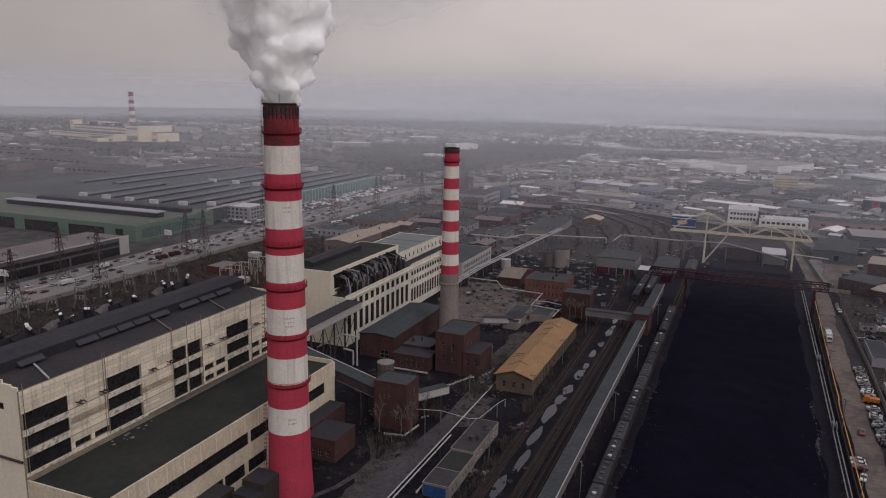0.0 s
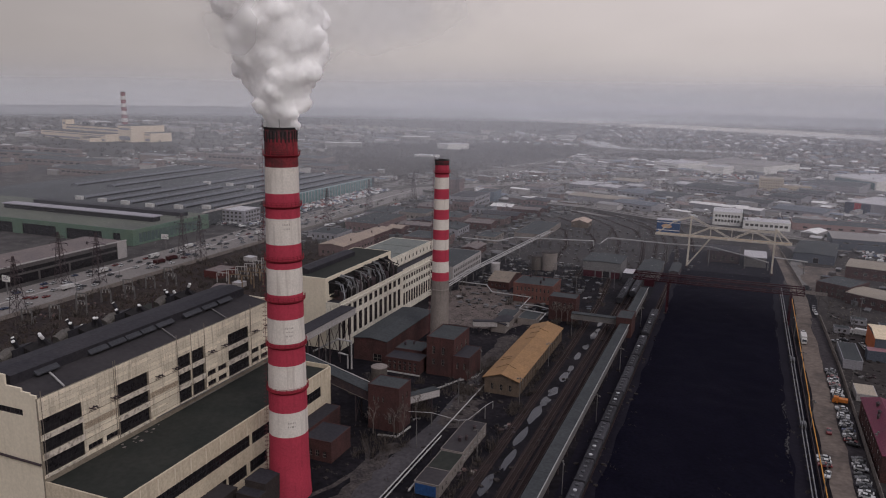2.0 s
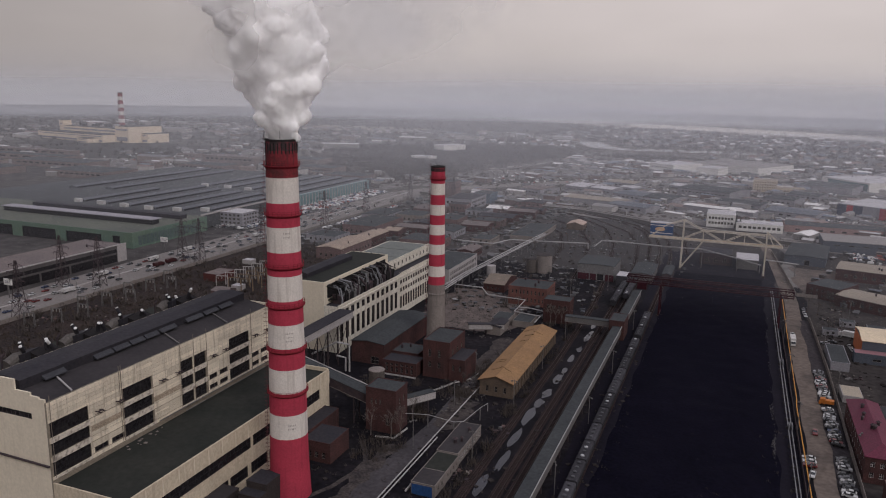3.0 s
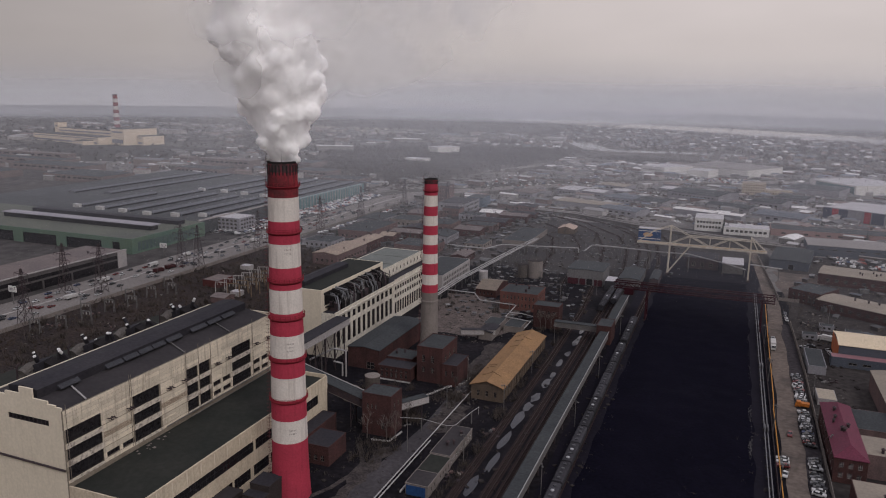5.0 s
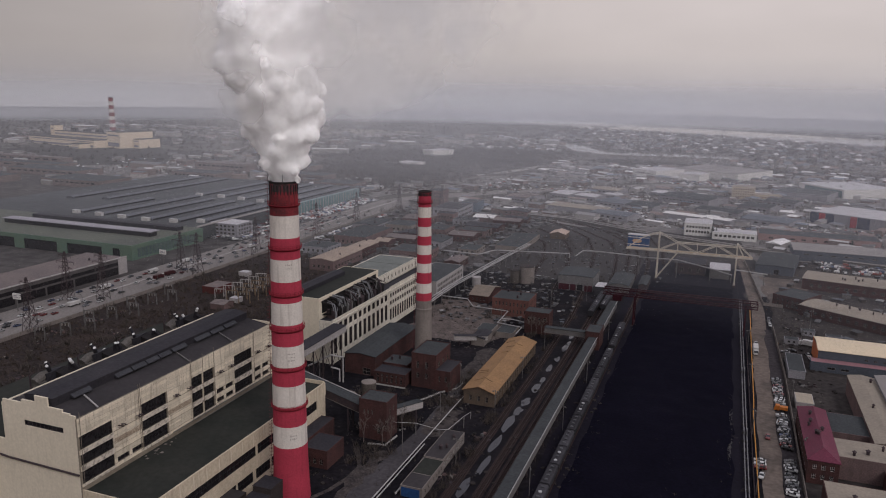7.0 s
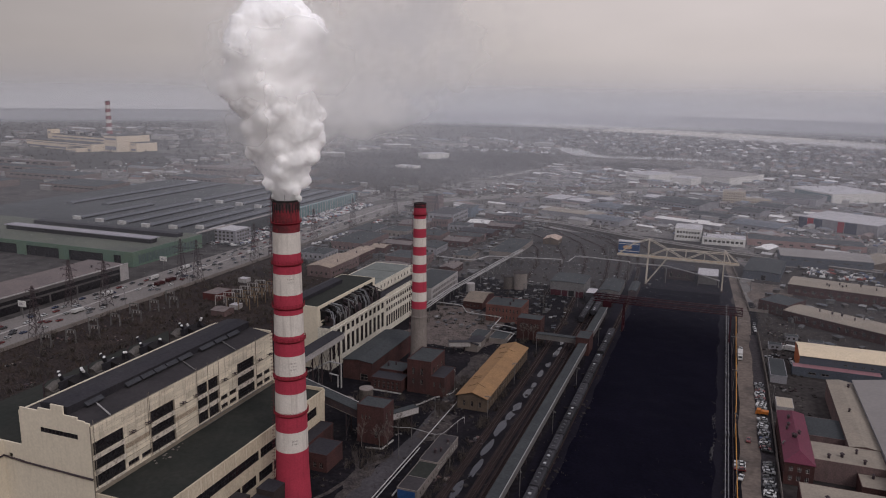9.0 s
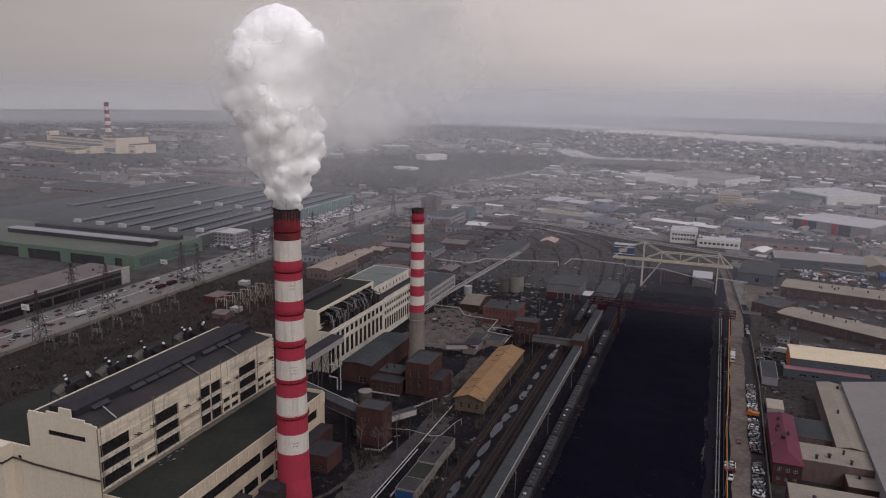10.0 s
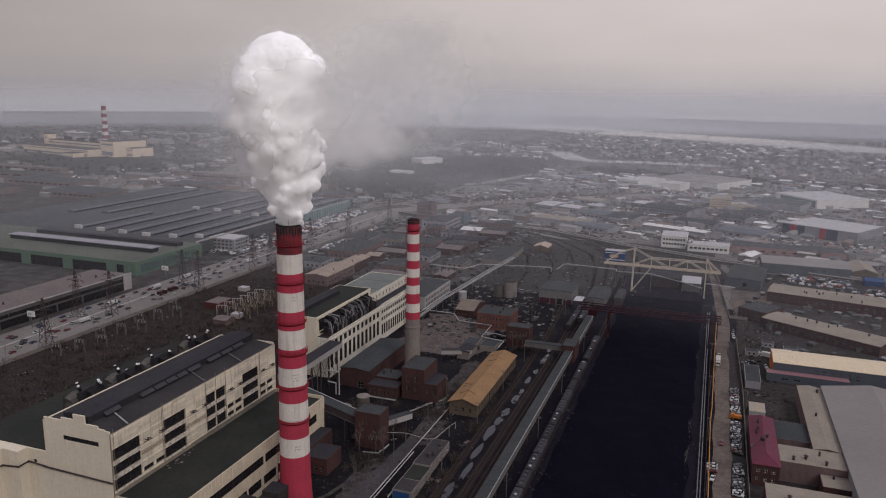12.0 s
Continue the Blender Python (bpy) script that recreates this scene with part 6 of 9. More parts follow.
# ---- wagons on the line beside the coal ----
def wagon():
    e = thing("hopper_wagon", "dark grey covered hopper wagon with round hatches", "wagon", 77.8, 0, 0, 0, "wagons beside the coal yard")
    bm = bmesh.new()
    extrude_y(bm, [(-1.0, 1.15), (1.0, 1.15), (1.75, 2.1), (1.75, 4.0), (1.3, 4.35), (-1.3, 4.35), (-1.75, 4.0), (-1.75, 2.1)], -6.9, 6.9)
    part("hull", bm, mat("wagon_paint", (0.042, 0.04, 0.046), (0.024, 0.023, 0.026), 0.3, 1.5, 0.8, rand=0.5), e)
    for k in range(4):
        bm = bmesh.new()
        lathe(bm, [(0.62, 4.3), (0.62, 4.62), (0.3, 4.75)], 14, 0, -4.8 + 3.2 * k)
        part("hatch", bm, HATCH, e, "grey roof hatch")
    for o in (-1.5, 1.5):
        bm = bmesh.new()
        beam(bm, (o, -6.9, 4.05), (o, 6.9, 4.05), 0.12)
        part("grab_rail", bm, STEEL_GREY, e)
    for y in (-4.9, 4.9):
        bm = bmesh.new()
        bx(bm, -1.1, 1.1, y - 1.3, y + 1.3, 0.85, 1.15)
        b = part("bogie", bm, STEEL_DARK, e)
        for dy in (-0.9, 0.9):
            for o in (-0.76, 0.76):
                bm = bmesh.new()
                tube(bm, [(o - 0.07, y + dy, 0.99), (o + 0.07, y + dy, 0.99)], 0.46, 14)
                part("wheel", bm, STEEL_DARK, b)
    return e


w0 = wagon()
w0.matrix_basis = pose(77.8, 40, 0)
for y in (-34.4, -20, -5.2, 10.2, 25, 54.8, 69.6, 84.4, 99.2, 114, 128.8, 143.6, 158.4, 173.2, 192, 206.8, 221.6):
    copy_thing(w0, pose(77.8, y, 0))


# ---- cranes over the coal ----
def truss_crane():
    e = thing("gantry_crane", "cream lattice gantry crane spanning the coal yard", "crane", 0, 362)
    for x, zt, lean in ((85.0, 34.8, -0.6), (138.2, 30.6, 0.0)):
        bm = bmesh.new()
        for dy in (-2.6, 2.6):
            beam(bm, (x + lean, dy, 0), (x, dy, zt), 0.85)
        for z in (4, 12, 21, zt - 0.6):
            beam(bm, (x, -2.6, z), (x, 2.6, z), 0.5)
        for z in (4, 12, 21):
            beam(bm, (x, -2.6, z), (x, 2.6, z + 7), 0.28)
        part("mast", bm, STEEL_CREAM, e)
        bm = bmesh.new()
        bx(bm, x + lean - 1, x + lean + 1, -4.5, 4.5, 0.05, 1.3)
        part("travel_bogie", bm, STEEL_DARK, e)
    for dy in (-2.6, 2.6):
        bm = bmesh.new()
        beam(bm, (84.4, dy, 1.0), (98.2, dy, 21), 0.55)
        part("raking_strut", bm, STEEL_CREAM, e)
        bm = bmesh.new()
        beam(bm, (62.2, dy, 21.7), (148.5, dy, 21.2), 0.75, 1.0)
        part("bottom_chord", bm, STEEL_CREAM, e)
        bm = bmesh.new()
        beam(bm, (98, dy, 28.4), (138, dy, 28.4), 0.55)
        part("top_chord", bm, STEEL_CREAM, e)
        for p, q in (((85, 34.8), (98, 28.4)), ((85, 34.8), (74, 30.8)), ((74, 30.8), (63, 22)), ((138.2, 30.6), (148.3, 21.6)), ((138.2, 30.6), (143, 21.4)), ((85, 22), (98, 28.4)), ((98, 28.4), (111.5, 21.6)), ((111.5, 21.6), (124.5, 28.4)), ((124.5, 28.4), (138, 21.5)), ((98, 28.4), (98, 21.6)), ((111.5, 28.4), (111.5, 21.6)), ((124.5, 28.4), (124.5, 21.6))):
            bm = bmesh.new()
            beam(bm, (p[0], dy, p[1]), (q[0], dy, q[1]), 0.42)
            part("diagonal", bm, STEEL_CREAM, e)
    bm = bmesh.new()
    for k in range(30):
        x = 62.5 + 86 * k / 29
        beam(bm, (x, -2.6, 21.5), (x, 2.6, 21.5), 0.3)
    bx(bm, 62, 148, -0.9, 0.9, 21.75, 21.9)
    part("walkway", bm, mat("ochre_grating", (0.4, 0.3, 0.18), (0.3, 0.22, 0.14), 0.4, 2, 0.8), e)
    bm = bmesh.new()
    bx(bm, 62.2, 77.4, 2.8, 9.5, 22.3, 30.6)
    h = part("machinery_house", bm, BLUE, e, "bright blue machinery house")
    bm = bmesh.new()
    bx(bm, 61.9, 77.7, 2.5, 9.8, 30.6, 31.0)
    part("house_roof", bm, ROOF_PALE, h)
    for z in (23.6, 29.0):
        bm = bmesh.new()
        bx(bm, 62.2, 77.4, 2.74, 2.797, z, z + 0.45)
        part("stripe", bm, WHITE_WALL, h, "white painted stripe")
    bm = bmesh.new()
    pts = [(68.9 + 3.4 * math.cos(2 * math.pi * k / 28), 26.6 + 1.5 * math.sin(2 * math.pi * k / 28)) for k in range(28)]
    a = [bm.verts.new((x, 2.79, z)) for x, z in pts]
    b = [bm.verts.new((x, 2.72, z)) for x, z in pts]
    bm.faces.new(b)
    bm.faces.new(a[::-1])
    for k in range(28):
        bm.faces.new((a[k], a[(k + 1) % 28], b[(k + 1) % 28], b[k]))
    part("emblem", bm, mat("tan_emblem", (0.5, 0.33, 0.2), None, 1, 2, 0.6), h, "plain tan oval emblem")


truss_crane()


def red_crane():
    e = thing("bridge_crane", "dark red grab crane bridge across the coal yard", "crane", 0, 242)
    for x in (82.5, 143.0):
        for dy in (-4.5, 4.5):
            bm = bmesh.new()
            beam(bm, (x, dy, 0.6), (x, dy * 0.55, 17), 0.8)
            part("leg", bm, STEEL_RED, e)
        bm = bmesh.new()
        beam(bm, (x, -4.5, 0.8), (x, 4.5, 0.8), 0.9)
        beam(bm, (x, -4.2, 4), (x, 2.9, 14), 0.35)
        beam(bm, (x, 4.2, 4), (x, -2.9, 14), 0.35)
        beam(bm, (x, -3.6, 8), (x, 3.6, 8), 0.35)
        part("leg_brace", bm, STEEL_RED, e)
    for dy in (-2.4, 2.4):
        for z in (17.0, 20.4):
            bm = bmesh.new()
            beam(bm, (64, dy, z), (149, dy, z), 0.55)
            part("chord", bm, STEEL_RED, e)
        bm = bmesh.new()
        n = 22
        for k in range(n):
            xa, xb = 64 + 85 * k / n, 64 + 85 * (k + 1) / n
            beam(bm, (xa, dy, 17 if k % 2 else 20.4), (xb, dy, 20.4 if k % 2 else 17), 0.3)
            beam(bm, (xb, dy, 17), (xb, dy, 20.4), 0.25)
        part("lattice", bm, STEEL_RED, e)
    bm = bmesh.new()
    for k in range(24):
        x = 64 + 85 * k / 23
        beam(bm, (x, -2.4, 17), (x, 2.4, 17), 0.3)
    part("cross_tie", bm, STEEL_RED, e)
    bm = bmesh.new()
    bx(bm, 70, 75, -2.8, 2.8, 13.6, 16.8)
    c = part("trolley_cab", bm, STEEL_RED, e)
    bm = bmesh.new()
    for k in range(10):
        beam(bm, (149, -2.4 + 0.48 * k, 17.2), (149, -2.4 + 0.48 * k, 18.3), 0.08)
    part("end_rail", bm, STEEL_RED, e)


red_crane()


# ---- pipes ----
GRIMY = mat("grimy_block", (0.05, 0.045, 0.044), (0.028, 0.025, 0.025), 0.5, 2, 0.95)


def pipeline(label, runs, r, supports, m=None, category="pipe", name="pipeline"):
    e = thing(name, label, category)
    for pts in runs:
        bm = bmesh.new()
        tube(bm, pts, r, 8)
        part("pipe", bm, m or PIPE_WHITE, e)
    for x, y, z, w in supports:
        bm = bmesh.new()
        if w > 1.5 and z > 2:
            for o in (-w / 2 + 0.2, w / 2 - 0.2):
                beam(bm, (x + o, y, 0), (x + o, y, z - 0.3), 0.34)
            beam(bm, (x - w / 2, y, z - 0.15), (x + w / 2, y, z - 0.15), 0.4, 0.3)
            beam(bm, (x - w / 2 + 0.2, y, 0.4), (x + w / 2 - 0.2, y, z - 0.4), 0.16)
        else:
            bx(bm, x - w / 2, x + w / 2, y - 0.2, y + 0.2, 0, z)
        part("support", bm, GRIMY if z < 2 else STEEL_GREY, e)
    return e


pipeline("pair of pale lagged pipes on low concrete blocks", [[(26.0, -80, 1.0), (26.0, 52, 1.0), (26.0, 56, 1.0), (26.0, 112, 1.0)], [(27.3, -80, 1.0), (27.3, 50, 1.0)]], 0.22, [(26.6, -72 + 7.5 * k, 0.7, 2.2) for k in range(24)])
pipeline("pale overhead pipe on posts across the plant road", [[(12.8, 55, 5.2), (20.5, 57.7, 5.0), (31.2, 55.7, 5.0), (34.2, 57.3, 5.0), (35.9, 70.9, 5.0), (37.1, 76, 5.0), (37.1, 76, 2.0)]], 0.1, [(20.5, 57.7, 4.8, 0.3), (31.2, 55.7, 4.8, 0.3), (35.9, 70.9, 4.8, 0.3)])
pipeline("pale bent duct beside the brick shed", [[(-50, 95, 5.3), (-37.8, 95, 12.4), (-31.6, 95, 12.2), (-31.6, 95, 0)], [(-37.8, 95, 6.4), (-33.4, 95, 6.0), (-33.4, 95, 0)]], 0.4, [(-44, 95, 8, 0.4)])
pipeline("pale zigzag heating pipe on low posts in the yard", [[(-44, 241, 4), (-20, 239.5, 4), (-12.3, 226.1, 4), (10.8, 223.9, 4), (11.4, 199.6, 4), (26.5, 196.6, 4), (26.5, 184, 4)], [(11.2, 208, 4), (18, 209, 4), (26, 206, 4)]], 0.28, [(-32, 240.3, 3.8, 0.3), (-16, 232, 3.8, 0.3), (0, 225, 3.8, 0.3), (11.2, 212, 3.8, 0.3), (19, 198, 3.8, 0.3)])
pipeline("long pipe rack with pale pipes beside the workshop", [[(-38 + o, 205, 6), (-38 + o, 262, 6), (-31 + o, 360, 6), (-26 + o, 420, 6)] for o in (-2.2, 0, 1.6)] , 0.3, [(-38.5, 210 + 13 * k, 5.7, 4.6) for k in range(5)] + [(-36.5 + 0.95 * k, 275 + 13.5 * k, 5.7, 4.6) for k in range(11)])
pipeline("long pale pipeline across the yard on steel posts", [[(-86, 365, 5.5), (-53, 363.4, 5.5), (-46, 384, 5.5), (13.4, 396.6, 5.5)], [(13.4, 396.6, 5.5), (13.4, 397, 1.5)], [(17, 406, 2.2), (21, 415, 5.2), (33, 414, 5.2)], [(24, 413.4, 6), (67, 409, 6), (70.4, 372, 13.0), (98, 372, 13.4), (121.5, 372, 9.2), (136.5, 372, 5.8)], [(139, 372, 9.8), (160, 372, 8.6)]], 0.4, [(-80, 364.9, 5.2, 0.4), (-62, 364, 5.2, 0.4), (-44, 384.5, 5.2, 0.4), (-26, 388, 5.2, 0.4), (-6, 392.5, 5.2, 0.4), (21, 415, 5, 0.4), (45, 411.3, 5.6, 0.4), (66, 409, 5.6, 0.4), (70.4, 372, 12.7, 0.6), (98, 372, 13.1, 0.6), (121.5, 372, 9, 0.6), (136, 372, 5.5, 0.6), (158, 372, 8.3, 0.5)])
loop = lambda x, y: [(x, y, 1.4), (x, y + 0.5, 1.4), (x, y + 0.9, 3.4), (x, y + 3.6, 3.4), (x, y + 4.0, 1.4)]
pipeline("twin pale heating pipes along the coal yard", [[(141.6, -80, 1.4), *loop(141.6, 104), (141.6, 170, 1.4), *loop(141.6, 176), (141.6, 320, 1.4)], [(142.7, -80, 1.4), *loop(142.7, 104), (142.7, 170, 1.4), *loop(142.7, 176), (142.7, 320, 1.4)]], 0.2, [(142.1, -75 + 8 * k, 1.05, 2.2) for k in range(49)], m=STEEL_DUCT)
pipeline("ochre-painted gas pipe on short posts beside the road", [[(145.7, -80, 1.1), (145.7, 130, 1.1), (145.9, 136, 2.2), (145.9, 139, 2.2), (146.2, 145, 1.1), (147.0, 240, 1.1), (147.6, 300, 1.1)]], 0.2, [(145.8, -76 + 6 * k, 0.9, 0.25) for k in range(35)], m=ORANGE)


# ---- fences ----
def fence(name, label, line, h, m, piece, post=0.3):
    e = thing(name, label, "fence")
    mesh = None
    for a, b in zip(line, line[1:]):
        L = math.hypot(b[0] - a[0], b[1] - a[1])
        n = max(1, round(L / piece))
        ang = math.degrees(math.atan2(b[1] - a[1], b[0] - a[0]))
        for k in range(n):
            u = (k + 0.5) / n
            pl = (a[0] + (b[0] - a[0]) * u, a[1] + (b[1] - a[1]) * u, 0)
            if mesh is None:
                bm = bmesh.new()
                bx(bm, -piece / 2 + 0.15, piece / 2 - 0.15, -0.08, 0.08, 0.1, h)
                bx(bm, piece / 2 - 0.15, piece / 2 + 0.15, -0.16, 0.16, 0, h + 0.15)
                mesh = part("panel", bm, m, e)
                mesh.matrix_basis = pose(*pl, 0, 0, ang)
            else:
                again(mesh, e, pl, ang, "panel")
    return e


fence("concrete_wall", "pale weathered concrete panel wall beside the road", [(160.2, -60), (160.6, 60), (161, 180), (159.4, 262)], 2.4, CONCRETE, 4.0)
fence("concrete_wall", "pale concrete panel wall along the lane", [(183, 314), (156, 316), (151.5, 380), (146, 450)], 2.2, CONCRETE, 4.0)
fence("concrete_wall", "long grey concrete wall beside the highway", [(-221.5, -120), (-221.5, 330)], 2.4, CONCRETE, 5.0)
fence("board_fence", "dark board fence along the coal yard", [(144.4, -60), (144.4, 236)], 1.8, STEEL_DARK, 4.0)


# ---- vehicles ----
def car():
    e = thing("car", "parked car with dark windows", "car", 0, 0, 0, 0, "cars")
    bm = bmesh.new()
    prof = [(-2.15, 0.35), (2.15, 0.35), (2.2, 0.62), (2.05, 0.88), (0.95, 0.98), (-1.75, 1.0), (-2.15, 0.92)]
    a = [bm.verts.new((-0.86, p, q)) for p, q in prof]
    b = [bm.verts.new((0.86, p, q)) for p, q in prof]
    bm.faces.new(a[::-1])
    bm.faces.new(b)
    for i in range(7):
        bm.faces.new((a[i], a[(i + 1) % 7], b[(i + 1) % 7], b[i]))
    bx(bm, -0.62, 0.62, -1.15, 0.05, 1.42, 1.47)
    part("body", bm, CAR_PAINT, e)
    bm = bmesh.new()
    lo = [(-0.8, -1.75), (0.8, -1.75), (0.8, 0.95), (-0.8, 0.95)]
    hi = [(-0.62, -1.2), (0.62, -1.2), (0.62, 0.1), (-0.62, 0.1)]
    L = [bm.verts.new((x, y, 0.985)) for x, y in lo]
    H = [bm.verts.new((x, y, 1.425)) for x, y in hi]
    bm.faces.new(H)
    for i in range(4):
        bm.faces.new((L[i], L[(i + 1) % 4], H[(i + 1) % 4], H[i]))
    part("glazing", bm, CAR_GLASS, e, "dark tinted glazing")
    wheel = None
    for x in (-0.8, 0.8):
        for y in (-1.3, 1.35):
            if wheel is None:
                bm = bmesh.new()
                tube(bm, [(-0.1, 0, 0), (0.1, 0, 0)], 0.32, 10)
                wheel = part("wheel", bm, RUBBER, e)
                wheel.location = (x, y, 0.32)
            else:
                again(wheel, e, (x, y, 0.32))
    return e


def van(length, h, label, category, cab, boxm, name="truck"):
    e = thing(name, label, category)
    bm = bmesh.new()
    bx(bm, -1.22, 1.22, -length / 2, length / 2 - 2.3, 0.95, h)
    part("cargo_box", bm, boxm, e)
    bm = bmesh.new()
    y0 = length / 2 - 2.2
    prof = [(y0, 0.5), (y0 + 2.2, 0.5), (y0 + 2.2, 1.5), (y0 + 1.7, 2.6), (y0, 2.7)]
    a = [bm.verts.new((-1.15, p, q)) for p, q in prof]
    b = [bm.verts.new((1.15, p, q)) for p, q in prof]
    bm.faces.new(a[::-1])
    bm.faces.new(b)
    for i in range(5):
        bm.faces.new((a[i], a[(i + 1) % 5], b[(i + 1) % 5], b[i]))
    c = part("cab", bm, cab, e)
    bm = bmesh.new()
    v = [bm.verts.new(p) for p in ((-1.0, y0 + 2.19, 1.55), (1.0, y0 + 2.19, 1.55), (1.0, y0 + 1.76, 2.5), (-1.0, y0 + 1.76, 2.5))]
    w = [bm.verts.new(p.co + Vector((0, 0.04, 0.02))) for p in v]
    bm.faces.new(w)
    for i in range(4):
        bm.faces.new((v[i], v[(i + 1) % 4], w[(i + 1) % 4], w[i]))
    part("windscreen", bm, CAR_GLASS, c)
    for x in (-1.0, 1.0):
        for y in (-length / 2 + 1.2, -length / 2 + 2.5, length / 2 - 1.2):
            bm = bmesh.new()
            tube(bm, [(x - 0.15, y, 0.5), (x + 0.15, y, 0.5)], 0.5, 12)
            part("wheel", bm, RUBBER, e)
    bm = bmesh.new()
    bx(bm, -0.5, 0.5, -length / 2, y0 + 1, 0.6, 0.94)
    part("chassis", bm, STEEL_DARK, e)
    return e


WHITE_VAN = mat("white_truck_paint", (0.46, 0.445, 0.43), (0.36, 0.345, 0.335), 0.4, 2, 0.5)
t1 = van(10.5, 3.5, "white box truck on the dusty road", "truck", WHITE_VAN, WHITE_VAN)
t1.matrix_basis = pose(148.8, 216, 0.1, 0, 0, 180)
t2 = van(5.4, 2.2, "orange works truck among the parked cars", "truck", mat("orange_truck_paint", (0.4, 0.13, 0.025), (0.33, 0.11, 0.025), 0.5, 2, 0.5), MATS["orange_truck_paint"])
t2.matrix_basis = pose(156.9, 139.2, 0.1, 0, 0, 84)
c0 = car()
c0.matrix_basis = pose(150.6, 108.6, 0.1, 0, 0, 176)
rc = random.Random(99)


def put_car(x, y, z, rz, label=None, group=None):
    o = copy_thing(c0, pose(x, y, z, 0, 0, rz))
    if label:
        tagged(o, label, "", group or "cars")
    return o


for x, y, q in ((149.5, 231, 2), (158.2, 270, 182), (157.8, 276, 4), (158.0, 283, 178), (146.9, 80.5, 92), (146.9, 83.2, 90), (146.9, 86.0, 88), (147.2, 74.0, 170), (175, 216, 10), (174.5, 221, 190), (163.5, 222, 80), (167, 226, 60)):
    put_car(x, y, 0.1, q)
y = 64.0
while y < 178:
    if not (134.5 < y < 143.5 or 92.2 < y < 96.5 or rc.random() < 0.05):
        put_car(157.0 + rc.uniform(-0.5, 0.4), y, 0.1, 84 + rc.uniform(-8, 8) + (180 if rc.random() < 0.5 else 0), "parked car in the row beside the wall", "cars parked beside the wall")
    y += 2.3
for lx, d in ((-262.2, 180), (-258.4, 180), (-254.6, 180), (-250.8, 180), (-245.3, 0), (-241.5, 0), (-237.6, 0), (-233.8, 0)):
    y = 60 + rc.uniform(0, 20)
    while y < 520:
        if rc.random() < 0.62:
            put_car(lx + rc.uniform(-0.4, 0.4), y, 0.1, d + rc.uniform(-2, 2), "car on the highway lanes", "cars on the highway")
        y += rc.uniform(9, 26)
for y in [348 + 2.6 * k for k in range(46)]:
    for x, q in ((-303, 90), (-297.6, 90), (-292.2, 270), (-284.5, 90), (-279.1, 270), (-273, 90)):
        if rc.random() < 0.52:
            put_car(x + rc.uniform(-0.3, 0.3), y, 0.12, q + rc.uniform(-4, 4), "parked car in the crowded lot", "cars in the lot")
bus = van(8.5, 2.9, "white bus on the highway", "bus", WHITE_VAN, WHITE_VAN, "bus")
bus.matrix_basis = pose(-257, 226, 0.1, 0, 0, 180)
for x, y, q in ((-254.5, 178, 180), (-258, 262, 180), (-241.5, 140, 0), (-245, 330, 0)):
    copy_thing(bus, pose(x, y, 0.1, 0, 0, q))
rt = van(9, 3.2, "dark red truck on the highway", "truck", mat("red_truck_paint", (0.05, 0.015, 0.016), None, 1, 2, 0.5), MATS["red_truck_paint"])
rt.matrix_basis = pose(-241.3, 214, 0.1)
copy_thing(rt, pose(-241.6, 226, 0.1))

# ---- depot east of the road ----
building("warehouse", "long warehouse with a cream roof and blue-grey walls", "warehouse", 177, 300, 205, 228.5, 9.0, BLUE_GREY, ROOF_CREAM, form="gable_x", rise=1.6, wins=[("S", -42, -18, 6, 3.8, 4.8, 0.5, (1, 0)), ("S", -42, -18, 6, 6.0, 6.8, 0.4, (1, 0)), ("S", 0, 50, 10, 5.2, 6.2, 0.4, (1, 0))])
bm = bmesh.new()
slab(bm, [(176.7, 205.2), (176.95, 205.2), (176.95, 228.3), (176.7, 228.3)], 0.05, [8.8, 8.8, 8.8, 8.8])
tagged(part("cladding_panel", bm, ORANGE_WALL), "orange-red end cladding of the warehouse", "cladding", "", "structure")
building("warehouse_annex", "blue-grey lean-to with a pink eaves band", "annex", 173.5, 214, 198.6, 204.6, 4.8, BLUE_GREY, mat("pink_sheet", (0.26, 0.13, 0.14), (0.2, 0.11, 0.12), 0.2, 2, 0.7), parapet=0.25, wins=[("S", -14, -2, 2, 1.6, 2.8, 0.6, (1, 0))])
building("red_house", "brick house with a maroon hipped roof", "house", 161.6, 171.6, 76.2, 124.5, 8.8, BRICK, ROOF_MAROON, form="hip", rise=3.0, frame_mat=FRAME_W, vents=6, wins=[("S", -4.2, 4.2, 3, 5.6, 7.4, 0.45, (1, 1)), ("S", -4.2, 4.2, 3, 2.0, 3.8, 0.45, (1, 1)), ("W", -22, 22, 10, 5.6, 7.4, 0.35, (1, 1)), ("W", -22, 22, 10, 2.0, 3.8, 0.35, (1, 1))])
building("hut", "small hut with a pale sheet roof", "hut", 163.2, 170.3, 145, 157, 3.0, CONC_PALE, mat("dull_cream_sheet", (0.34, 0.29, 0.225), (0.27, 0.235, 0.19), 0.2, 2, 0.8), parapet=0.1)
building("hut", "grey flat-roofed shed beside the wall", "hut", 162.4, 170, 183.5, 210, 4.0, GREY_WALL, ROOF_SLATE, parapet=0.3)
building("workshop", "workshop with a broad beige roof", "workshop", 186, 196.3, 99.4, 173, 8.6, BRICK_PALE, ROOF_BEIGE, form="gable_y", rise=0.8, vents=2)
building("workshop", "low workshop with a beige roof and rooftop vents", "workshop", 172, 196.3, 83.2, 99, 8.6, BRICK_PALE, ROOF_BEIGE, parapet=0.2, vents=4)
